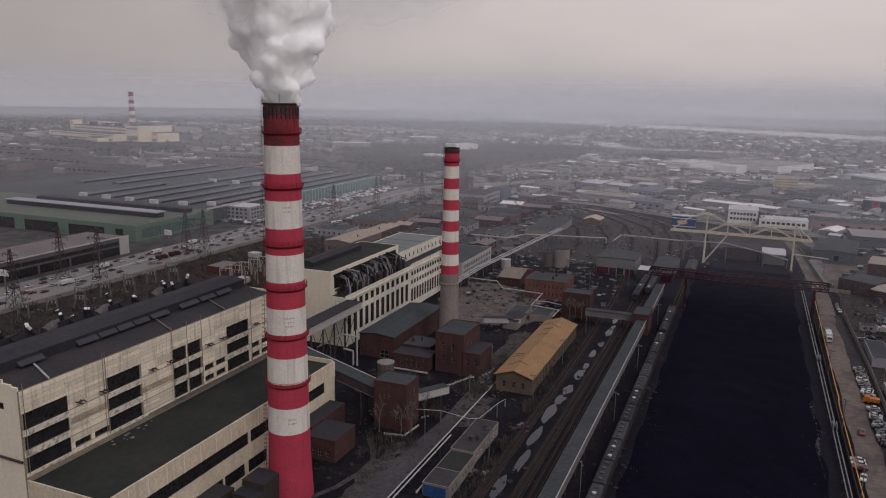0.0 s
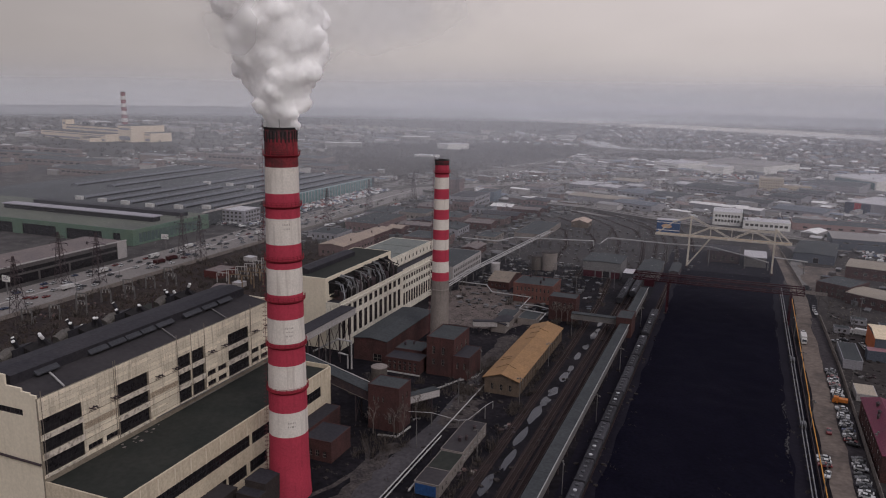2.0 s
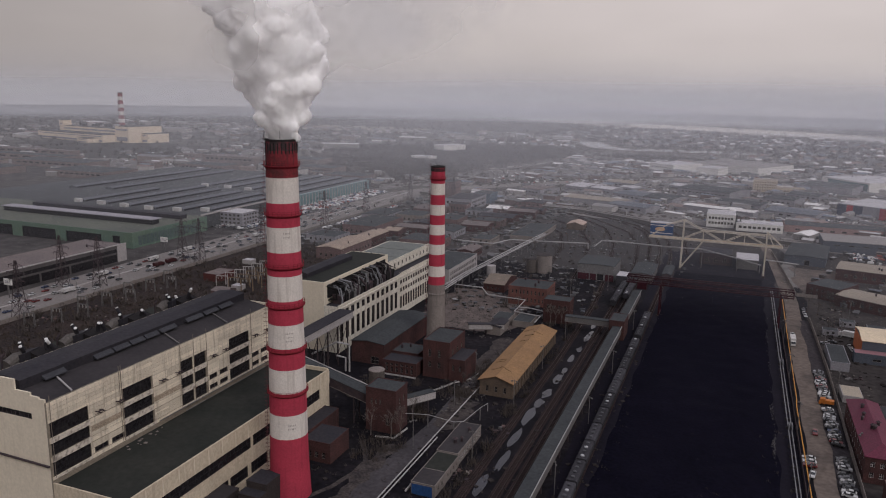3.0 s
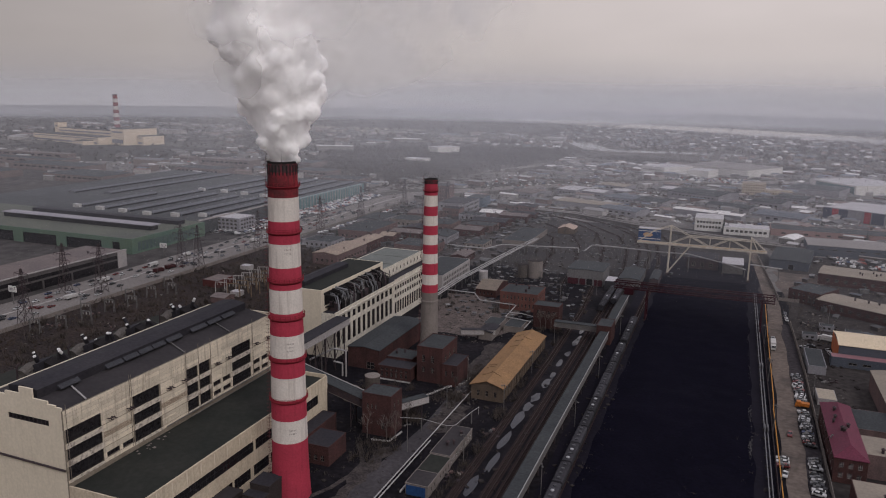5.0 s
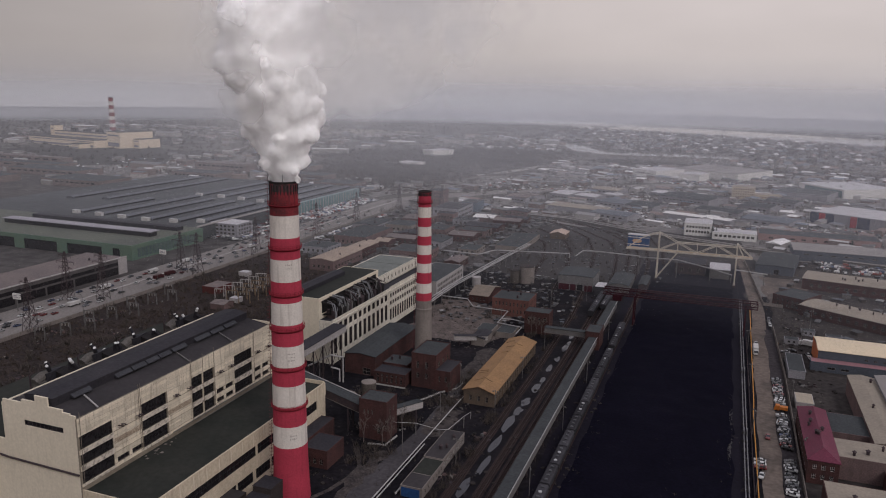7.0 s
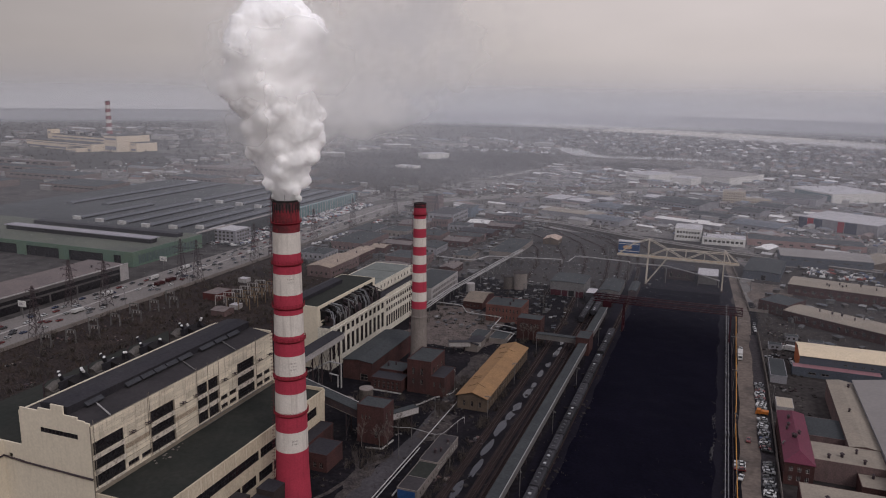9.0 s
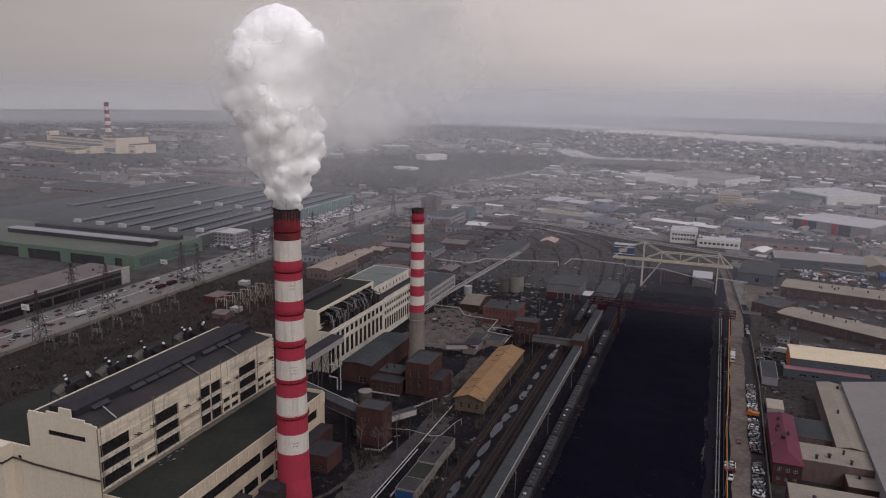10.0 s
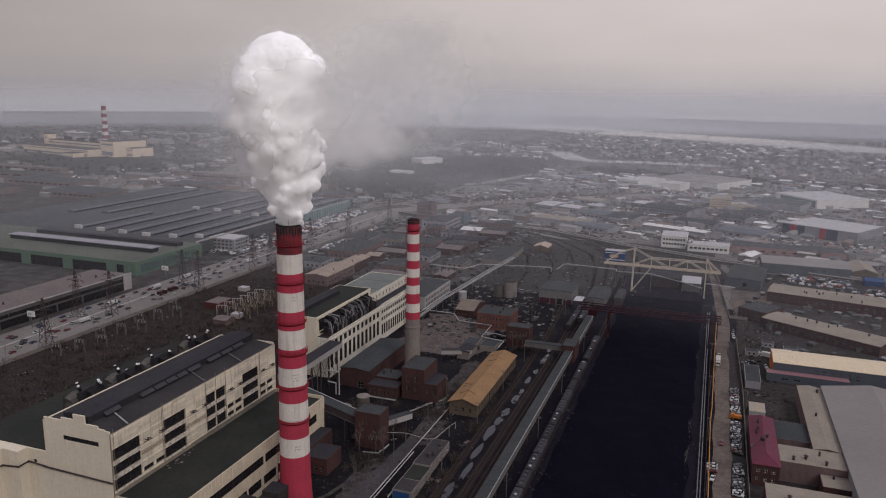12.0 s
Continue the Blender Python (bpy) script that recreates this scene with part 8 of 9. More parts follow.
# fallen stairs and old works at the far left
for x0, x1, y0, y1, h in ((-1150, -930, 775, 795, 10), (-1160, -860, 700, 730, 9), (-900, -760, 640, 690, 9), (-780, -745, 860, 882, 7), (-720, -690, 704, 724, 8), (-690, -590, 815, 845, 12), (-640, -560, 700, 740, 10), (-740, -640, 560, 620, 9), (-480, -420, 760, 800, 9), (-400, -340, 700, 740, 8), (-860, -800, 540, 580, 9), (-560, -500, 850, 900, 10)):
    building("old_works", "distant long works building with pale walls", "factory", x0, x1, y0, y1, h, mat("far_works_wall", (0.16, 0.125, 0.115), (0.12, 0.095, 0.09), 0.05, 0.5, 0.9), ROOF_BROWN if x1 % 20 else ROOF_SLATE, group="distant works", wins=[("S", -(x1 - x0) * 0.45, (x1 - x0) * 0.45, 10, h * 0.5, h * 0.75, 0.6, (1, 0))])


def far_plant():
    e = thing("far_power_station", "distant cream power station with stepped roofs", "power station", -1042, 1029, 0, -12)
    for nm, x0, x1, y0, y1, h in (("turbine_block", -348, -98, 0, 40, 16), ("boiler_block", -315, -98, 40.1, 95, 27.5), ("stair_tower", -330, -315.1, 41, 62, 39), ("end_block", -97.9, -52, 30, 112, 34), ("side_block", -51.9, -28, 60, 112, 19), ("low_block", -150, -112, -26, -0.1, 9)):
        bm = bmesh.new()
        bx(bm, x0, x1, y0, y1, 0, h)
        b = part(nm, bm, mat("far_cream_wall", (0.62, 0.51, 0.38), (0.54, 0.45, 0.345), 0.02, 0.2, 0.9, grit=0.05), e)
        bm = bmesh.new()
        bx(bm, x0 + 1, x1 - 1, y0 + 1, y1 - 1, h, h + 1.2)
        part("roof", bm, ROOF_FAR, b)
        for z, d in ((0.12, 0.24), (0.76, 0.1)):
            bm = bmesh.new()
            bx(bm, x0 + 4, x1 - 4, y0 - 0.4, y0 - 0.02, h * z, h * (z + d))
            part("ribbon_window", bm, GREY_WALL, b)
    for k in range(12):
        bm = bmesh.new()
        bx(bm, -296 + 16 * k, -288 + 16 * k, 60, 74, 28.7, 33 + 2 * (k % 2))
        part("roof_plant", bm, ROOF_FAR if k % 3 else CONC_PALE, e)


ROOF_FAR = mat("far_roof_felt", (0.07, 0.066, 0.066), (0.05, 0.047, 0.047), 0.02, 0.2, 0.9, grit=0.08)
far_plant()
chimney(-1322, 1294, "distant grey-red and white banded chimney", [(102 - 9 * k, 93 - 9 * k, mat("faded_far_red", (0.2, 0.05, 0.055), (0.16, 0.045, 0.05), 0.05, 0.5, 0.9) if k % 2 == 0 else mat("faded_far_white", (0.56, 0.52, 0.49), (0.48, 0.45, 0.42), 0.05, 0.5, 0.9), "red_band" if k % 2 == 0 else "white_band", "") for k in range(11)] + [(3, 0, CONCRETE, "foot", "")], lambda z: 8.0 - 2.8 * z / 105, [], (103, 101.5), 200)

# ---- far town, villages and woods, past counting ----
def scatter(name, label, category, boxes, gable, seed, wall=None, roof=None):
    """Joined small houses: (x, y, sx, sy, h, angle)."""
    v, f, mi = [], [], []
    for x, y, sx, sy, h, ang in boxes:
        c, s = math.cos(ang), math.sin(ang)
        k = len(v)
        pts = [(-sx, -sy, 0), (sx, -sy, 0), (sx, sy, 0), (-sx, sy, 0), (-sx, -sy, h), (sx, -sy, h), (sx, sy, h), (-sx, sy, h)]
        v += [(x + p[0] * c - p[1] * s, y + p[0] * s + p[1] * c, p[2]) for p in pts]
        f += [tuple(k + i for i in q) for q in ((0, 1, 5, 4), (1, 2, 6, 5), (2, 3, 7, 6), (3, 0, 4, 7))]
        mi += [0] * 4
        k = len(v)
        o, rr = 0.4, h + gable * min(sx, sy)
        pts = [(-sx - o, -sy - o, h - 0.1), (sx + o, -sy - o, h - 0.1), (sx + o, sy + o, h - 0.1), (-sx - o, sy + o, h - 0.1), (-sx - o, 0, rr), (sx + o, 0, rr)]
        v += [(x + p[0] * c - p[1] * s, y + p[0] * s + p[1] * c, p[2]) for p in pts]
        f += [tuple(k + i for i in q) for q in ((0, 1, 5, 4), (2, 3, 4, 5), (1, 2, 5), (3, 0, 4), (3, 2, 1, 0))]
        mi += [1] * 5
    me = bpy.data.meshes.new(name)
    me.from_pydata(v, [], f)
    me.materials.append(wall or FAR_WALL)
    me.materials.append(roof or FAR_ROOF)
    me.polygons.foreach_set("material_index", mi)
    me.update()
    return tagged(new(name, me), label, category, "", "stuff")


rs = random.Random(2024)


def blocked(x, y):
    return abs(x + 247) < 32 or (-620 < x < -275 and 40 < y < 670) or (-205 < x < 175 and y < 600) or wet(x, y, HIGHWAY_LINE, 28)


boxes = []
while len(boxes) < 950:
    x, y = rs.uniform(-240, 620), rs.uniform(470, 1250)
    if not blocked(x, y) and not (x < -170 and y > 800) and abs(x - 0.36 * (y + 160) + 10) < 0.62 * (y + 160):
        boxes.append((x, y, rs.uniform(3, 13), rs.uniform(3, 7), rs.uniform(2.5, 6), rs.choice((-0.4, -0.38, 1.2, -0.25)) + rs.uniform(-0.06, 0.06)))
scatter("trade_town", "crowd of small sheds and stores beyond the railway", "town", boxes, 0.25, 1, MID_WALL, MID_ROOF)
boxes = []
while len(boxes) < 520:
    x, y = rs.uniform(-1900, -240), rs.uniform(560, 1900)
    if not blocked(x, y) and not (-640 < x < -170 and 800 < y < 1450) and not (-1320 < x < -900 and 900 < y < 1200):
        big = rs.random() < 0.12
        boxes.append((x, y, rs.uniform(12, 40) if big else rs.uniform(4, 12), rs.uniform(6, 14) if big else rs.uniform(4, 8), rs.uniform(5, 12) if big else rs.uniform(3, 7), rs.uniform(-0.3, 0.3)))
scatter("far_town", "crowd of low works and houses in the distance", "town", boxes, 0.2, 2)
boxes = []
while len(boxes) < 1500:
    x, y = rs.uniform(-400, 1500), rs.uniform(1300, 2600)
    near_river, creek = wet(x, y, RIVER_LINE, 185), wet(x, y, CREEK_LINE, 75)
    if not near_river and not creek and (y > 1480 or x > 60):
        boxes.append((x, y, rs.uniform(4, 8), rs.uniform(3.5, 6), rs.uniform(3, 5), rs.uniform(0, 3.1)))
scatter("village", "village of small pale-roofed houses beyond the creek", "village", boxes, 0.6, 3, FAR_WALL, VILLAGE_ROOF)


def scrub(name, label, spots, seed, material, lo, hi, blades=9, wide=0.035, category="scrub"):
    g = random.Random(seed)
    v, f = [], []
    for x, y in spots:
        h = g.uniform(lo, hi)
        for _ in range(blades):
            a, t = g.uniform(0, 6.28), g.uniform(0.2, 0.8)
            px, py = x + g.gauss(0, h * 0.25), y + g.gauss(0, h * 0.25)
            w = h * wide + 0.03
            k = len(v)
            v += [(px - w * math.sin(a), py + w * math.cos(a), 0), (px + w * math.sin(a), py - w * math.cos(a), 0), (px + t * h * math.cos(a), py + t * h * math.sin(a), h * g.uniform(0.6, 1.0))]
            f.append((k, k + 1, k + 2))
    me = bpy.data.meshes.new(name)
    me.from_pydata(v, [], f)
    me.materials.append(material)
    me.update()
    return tagged(new(name, me), label, category, "", "stuff")


def woods(name, label, spots, seed, material, lo=4.0, hi=9.0, flat=0.1):
    """Bare clumps with ragged outlines."""
    g = np.random.default_rng(seed)
    bm = bmesh.new()
    bmesh.ops.create_icosphere(bm, subdivisions=2, radius=1.0)
    base = np.array([q.co[:] for q in bm.verts])
    tri = np.array([[q.index for q in fc.verts] for fc in bm.faces])
    bm.free()
    V, F = [], []
    for i, (x, y) in enumerate(spots):
        h = g.uniform(lo, hi)
        w = h * g.uniform(0.9, 1.8)
        q = base * (1 + g.uniform(-0.2, 0.2, (len(base), 1)))
        q = q * np.array([w * g.uniform(0.8, 1.2), w * g.uniform(0.8, 1.2), h * flat]) + np.array([x, y, h * flat * 0.4])
        V.append(q)
        F.append(tri + i * len(base))
    V, F = np.concatenate(V), np.concatenate(F)
    me = bpy.data.meshes.new(name)
    me.from_pydata(V.tolist(), [], F.tolist())
    me.materials.append(material)
    me.polygons.foreach_set("use_smooth", [True] * len(me.polygons))
    me.update()
    return tagged(new(name, me), label, "wood", "", "stuff")


gw = random.Random(7)


def along(line, w, n):
    out = []
    for _ in range(n):
        k = gw.randrange(len(line) - 1)
        u = gw.random()
        a, b = line[k], line[k + 1]
        out.append((a[0] + (b[0] - a[0]) * u + gw.gauss(0, w), a[1] + (b[1] - a[1]) * u + gw.gauss(0, w)))
    return out


spots = along([(-400, 830), (-420, 1000), (-360, 1200), (-300, 1400)], 75, 3800) + along([(-640, 1180), (-450, 1330), (-300, 1420)], 45, 1500) + along([(-90, 1330), (60, 1250), (300, 1230), (600, 1250)], 24, 1400)
spots = [p for p in spots if not wet(*p, CREEK_LINE, 40) and not (-475 < p[0] < -380 and (1045 < p[1] < 1100 or 1240 < p[1] < 1335))]
woods("undergrowth", "dull undergrowth beneath the bare woods", spots[::2], 3, WOOD_DARK, 2, 5, 0.3)
scrub("bare_woods", "dark grey-brown bare winter woods by the water", spots, 23, WOOD_DARK, 4, 9, 22, 0.035, "wood")
spots = [(gw.uniform(-450, 1500), gw.uniform(1480, 2650)) for _ in range(7000)]
spots = [p for p in spots if not wet(*p, RIVER_LINE, 180) and not wet(*p, CREEK_LINE, 38)]
scrub("village_trees", "bare trees between the village houses", spots, 24, WOOD_DARK, 5, 10, 12, 0.11, "wood")
spots = [(gw.uniform(-2600, -300), gw.uniform(700, 3000)) for _ in range(6500)]
spots = [p for p in spots if not blocked(*p)]
scrub("far_town_trees", "bare trees scattered through the far town", spots, 25, WOOD_DARK, 4, 9, 12, 0.1, "wood")
spots = along([(-2500, 3500), (-1100, 3500), (300, 3150), (1500, 2750), (2800, 2500)], 130, 600)
spots = [p for p in spots if not wet(*p, RIVER_LINE, 175)]
scrub("far_bank_woods", "thin grey woods on the far bank of the river", spots, 26, WOOD_DARK, 7, 13, 9, 0.3, "wood")
spots = along([(-95, 560), (-60, 610), (40, 600), (150, 620), (300, 640)], 12, 220) + along([(-200, 760), (-120, 860), (0, 930)], 16, 160) + along([(-330, 680), (-290, 760), (-270, 850)], 22, 220)
woods("railway_scrub", "dark bare scrub along the railway bank", spots, 8, TWIG, 1.2, 2.6, 0.35)


# ---- bare trees and scrub near by ----
def bare_tree(name, label, h, seed, bark, spread=0.55):
    r = random.Random(seed)
    e = thing(name, label, "tree", 0, 0, 0, 0, "bare trees")
    trunk, crown = bmesh.new(), bmesh.new()

    def limb(bm, p, d, L, rad, depth):
        q = p + d * L
        n = 5 if depth == 0 else 3
        s = d.cross(Vector((0.3, 0.9, 0.1))).normalized()
        u = s.cross(d)
        A = [bm.verts.new(p + rad * (math.cos(2 * math.pi * k / n) * s + math.sin(2 * math.pi * k / n) * u)) for k in range(n)]
        B = [bm.verts.new(q + rad * 0.55 * (math.cos(2 * math.pi * k / n) * s + math.sin(2 * math.pi * k / n) * u)) for k in range(n)]
        for k in range(n):
            bm.faces.new((A[k], A[(k + 1) % n], B[(k + 1) % n], B[k]))
        if depth >= 4:
            return
        for k in range((5, 4, 4, 3)[depth]):
            t = r.uniform(0.35, 1.0)
            nd = (d + spread * Vector((r.gauss(0, 1), r.gauss(0, 1), r.uniform(-0.1, 0.7)))).normalized()
            limb(crown, p + d * L * t, nd, L * r.uniform(0.45, 0.68), max(rad * 0.42, 0.022), depth + 1)

    limb(trunk, Vector((0, 0, 0)), Vector((0.03, 0.02, 1)).normalized(), h * 0.55, h * 0.010 + 0.04, 0)
    part("trunk", trunk, bark, e)
    part("crown", crown, bark if bark is BIRCH else TWIG, e)
    return e


trees = [bare_tree("bare_birch", "bare pale birch beside the brick tower", 13, 3, BIRCH, 0.4), bare_tree("bare_tree", "bare dark tree on the waste ground", 9, 5, BARK), bare_tree("bare_tree", "bare dark tree on the waste ground", 7, 9, BARK, 0.7)]
BIRCHES = [(4.5, 44.0), (11.8, 45.2), (15, 46), (31.5, 198.5), (34.5, 197.8), (37.5, 198.6), (13.5, 60)]
trees[0].matrix_basis = pose(*BIRCHES[0], 0.1)
for x, y in BIRCHES[1:]:
    copy_thing(trees[0], pose(x, y, 0.1, 0, 0, rs.uniform(0, 360)))
spots = [(rs.uniform(-218, -112), rs.uniform(-30, 300)) for _ in range(60)] + [(rs.uniform(-150, -70), rs.uniform(300, 560)) for _ in range(30)] + [(rs.uniform(-40, 40), rs.uniform(250, 480)) for _ in range(22)] + [(rs.uniform(160, 180), rs.uniform(240, 310)) for _ in range(10)] + [(121, 553), (118, 549), (240, 556), (16, 90), (20, 96), (22.5, 100)]
trees[1].matrix_basis = pose(*spots[0], 0)
trees[2].matrix_basis = pose(*spots[1], 0)
for k, (x, y) in enumerate(spots[2:]):
    copy_thing(trees[1 + k % 2], pose(x, y, 0.0, 0, 0, rs.uniform(0, 360)))


scrub("dry_scrub", "dry brown scrub and weeds on the wasteland", [(rs.uniform(-220, -112), rs.uniform(-60, 320)) for _ in range(4200)], 3, mat("dry_weeds", (0.045, 0.034, 0.027), (0.075, 0.056, 0.043), 0.04, 0.6, 0.95), 0.6, 2.6)
scrub("dry_scrub", "dry weeds along the plant yard", [(rs.uniform(-5, 145), rs.gauss(30, 60)) for _ in range(900)], 4, TWIG, 0.4, 1.4)


scrub("bare_bushes", "dark bare bushes in clumps on the wasteland", [(rs.uniform(-220, -112), rs.uniform(-40, 330)) for _ in range(420)], 9, TWIG, 2.0, 5.0, 26)
scrub("bare_bushes", "dark bare bushes among the works sheds", [(rs.uniform(-215, -60), rs.uniform(330, 600)) for _ in range(240)], 10, TWIG, 2.0, 5.0, 22)
scrub("bare_bushes", "dark bare bushes by the rail yard", [(rs.uniform(-40, 50), rs.uniform(205, 480)) for _ in range(120)], 11, TWIG, 1.5, 4.0, 20)


def conifer(x, y, h, seed):
    """A dark spruce: a tapered trunk and drooping boughs in uneven whorls."""
    g = random.Random(seed)
    e = thing("spruce", "dark green spruce among the sheds", "tree", x, y, 0, 0, "spruces")
    bm = bmesh.new()
    lathe(bm, [(h * 0.016 + 0.05, 0), (h * 0.01, h * 0.5), (0.02, h)], 7)
    part("trunk", bm, BARK, e)
    bm = bmesh.new()
    for k in range(260):
        u = g.random() ** 0.8
        z = h * (0.08 + 0.9 * u)
        reach = h * 0.24 * (1 - u) * g.uniform(0.6, 1.1) + 0.15
        a, w = g.uniform(0, 6.28), 0.12 + 0.16 * (1 - u) * h / 10
        c, q = math.cos(a), math.sin(a)
        v = [bm.verts.new(p) for p in ((0, 0, z + 0.1), (reach * 0.6 * c - w * q, reach * 0.6 * q + w * c, z - reach * 0.2), (reach * c, reach * q, z - reach * 0.45), (reach * 0.6 * c + w * q, reach * 0.6 * q - w * c, z - reach * 0.2))]
        bm.faces.new(v)
    part("crown", bm, mat("spruce_needles", (0.022, 0.03, 0.024), (0.035, 0.042, 0.032), 0.4, 2, 0.95), e)


for k, (x, y, h) in enumerate(((-186, 366, 12), (119, 550, 15), (122.5, 553, 12), (238, 556, 11), (-128, 388, 9))):
    conifer(x, y, h, 60 + k)
plant_brush = [(rs.gauss(x, w), rs.gauss(y, q)) for x, y, w, q, n in ((22, 92, 3, 4, 26), (13, 68, 3, 4, 22), (20, 120, 3, 8, 24), (25, 106, 1.2, 8, 16), (-1, -18, 3, 2, 18), (10, 38, 5, 5, 26), (44, 90, 1.2, 40, 40), (44.5, 20, 1, 20, 16), (34, 196, 6, 2, 18), (-6, 84, 8, 5, 24)) for _ in range(n)]
scrub("plant_brush", "brown leafless brush about the plant yard", plant_brush, 31, mat("pale_twigs", (0.075, 0.06, 0.05), (0.045, 0.037, 0.033), 0.3, 1.5, 0.95), 1.5, 4.2, 26, 0.012)
spots = [(rs.uniform(-240, 620), rs.uniform(480, 1250)) for _ in range(2600)]
spots = [p for p in spots if not (-205 < p[0] < 150 and p[1] < 600) and not wet(*p, HIGHWAY_LINE, 26)]
scrub("town_trees", "bare trees among the trade sheds", spots, 32, WOOD_DARK, 3, 7, 9, 0.05, "wood")


def debris(name, label, zones, seed, material, lo, hi):
    g = random.Random(seed)
    bm = bmesh.new()
    for x0, x1, y0, y1, n in zones:
        for _ in range(n):
            x, y, s = g.uniform(x0, x1), g.uniform(y0, y1), g.uniform(lo, hi) * g.uniform(0.4, 1)
            a = g.uniform(0, 3.14)
            c, q = math.cos(a) * s, math.sin(a) * s
            t = g.uniform(0.3, 1.1)
            slab(bm, [(x - c + q * t, y - q - c * t), (x + c + q * t, y + q - c * t), (x + c - q * t, y + q + c * t), (x - c - q * t, y - q + c * t)], 0.0, [0.15 + s * g.uniform(0.1, 0.7) for _ in range(4)])
    return tagged(part(name, bm, material), label, "debris", "", "stuff")


debris("pale_debris", "pale broken concrete and scrap on the ground", [(-38, 14, 168, 246, 900), (-215, -115, 20, 260, 230), (16, 30, 60, 112, 90), (-20, 32, 160, 200, 160), (162, 176, 128, 182, 70), (162, 176, 232, 300, 120), (190, 260, 320, 360, 90), (-30, 30, 250, 330, 200)], 6, mat("pale_scrap", (0.13, 0.115, 0.105), (0.05, 0.044, 0.042), 0.4, 2, 0.95), 0.15, 0.6)
debris("dark_debris", "dark scrap and heaps of soil about the plant", [(-36, 45, -10, 100, 130), (44, 66, -20, 200, 60), (-30, 60, 200, 330, 200), (-210, -115, 0, 280, 160), (165, 185, 130, 300, 120), (72, 84, 20, 240, 70)], 7, mat("dark_scrap", (0.022, 0.019, 0.019), (0.04, 0.033, 0.031), 0.4, 2, 0.95), 0.25, 1.2)


# ---- switchyard and odds on the wasteland ----
def portal(x, y, w, rz, m):
    e = thing("switchyard_portal", "lattice switchyard portal with pale insulators", "portal", x, y, 0, rz, "switchyard portals")
    for o in (-w / 2, w / 2):
        bm = bmesh.new()
        beam(bm, (o, -0.6, 0), (o, -0.1, 7.5), 0.3)
        beam(bm, (o, 0.6, 0), (o, 0.1, 7.5), 0.3)
        for z in (1.5, 3, 4.5, 6):
            beam(bm, (o, -0.55 + z * 0.06, z), (o, 0.55 - z * 0.06, z), 0.16)
        part("post", bm, m, e)
    bm = bmesh.new()
    beam(bm, (-w / 2, 0, 7.5), (w / 2, 0, 7.5), 0.4)
    part("crossbeam", bm, m, e)
    for k in range(3):
        bm = bmesh.new()
        lathe(bm, [(0.22, 5.6), (0.3, 6.2), (0.22, 6.8), (0.12, 7.35)], 8, -w / 3 + k * w / 3, 0)
        part("insulator", bm, mat("pale_insulator", (0.28, 0.265, 0.25), None, 1, 2, 0.4), e)


OCHRE_POST = mat("ochre_post", (0.2, 0.14, 0.09), (0.13, 0.1, 0.075), 0.4, 2, 0.9)
for i in range(6):
    for j in range(3):
        portal(-168 + 9 * j, 186 + 9 * i, 7, 20, OCHRE_POST if j else CONC_PALE)
for i in range(10):
    portal(-206 + 6 * (i % 3), 84 + 11 * i, 6, 8, STEEL_GREY)


def junk_pile(x, y, n, s, seed):
    g = random.Random(seed)
    e = thing("scrap_heap", "heap of pale and dark scrap on the waste ground", "scrap", x, y, 0, 0, "scrap heaps")
    for k in range(n):
        bm = bmesh.new()
        a, b = g.gauss(0, s), g.gauss(0, s)
        q = g.uniform(0.2, 0.7)
        slab(bm, [(a - q, b - q * 0.7), (a + q, b - q), (a + q * 0.8, b + q), (a - q * 1.1, b + q * 0.6)], 0, [q * g.uniform(0.5, 1.6) for _ in range(4)])
        part("scrap_piece", bm, g.choice((CONCRETE, STEEL_DARK, STEEL_GREY, STEEL_DARK, BRICK_PALE, SASH, STEEL_DARK)), e)


for i, (x, y) in enumerate([(-208, 85), (-209, 98), (-206, 121), (-203, 140), (-203, 165), (-201, 56), (-170, 42), (-150, 20), (-160, 66), (-140, 90), (-180, 110), (-150, 130), (-130, 150), (-175, 150), (-190, 30), (-165, 0), (-140, 48), (-130, 200), (-200, 230), (-150, 240), (18, 92), (23, 97), (20.5, 103), (44, 66), (43, 30), (168, 132), (172, 140), (170, 176), (166, 236), (172, 250), (168, 268), (176, 290)]):
    junk_pile(x, y, 14, 2.2, i)

# roadside stalls and parked lorries near the depot gate
for x, y, q in ((176, 238, 70), (184, 246, 95)):
    copy_thing(t1, pose(x, y, 0.1, 0, 0, q))
for x0, x1, y0, y1, lab in ((164, 171, 238, 243, "small pale kiosk by the depot gate"), (186, 194, 252, 257, "white site cabin by the depot gate"), (174, 181, 258, 263, "small grey kiosk by the depot gate")):
    building("kiosk", lab, "kiosk", x0, x1, y0, y1, 3.0, GREY_WALL, ROOF_SLATE, parapet=0.1, wins=[("S", -2.5, 2.5, 2, 1, 2.2, 0.5, (1, 0))])


# thin masts about the yard
def yard_mast():
    e = thing("yard_mast", "thin dark lighting mast in the yard", "lamp post", 0, 0, 0, 0, "masts about the yard")
    bm = bmesh.new()
    tube(bm, [(0, 0, 0), (0, 0, 6), (0, 0, 11)], 0.13, 6)
    part("post", bm, STEEL_GREY, e)
    bm = bmesh.new()
    beam(bm, (-1.1, 0, 10.6), (1.1, 0, 10.6), 0.14)
    bx(bm, -1.3, -0.7, -0.25, 0.25, 10.2, 10.55)
    bx(bm, 0.7, 1.3, -0.25, 0.25, 10.2, 10.55)
    part("lamp_bar", bm, STEEL_GREY, e)
    return e


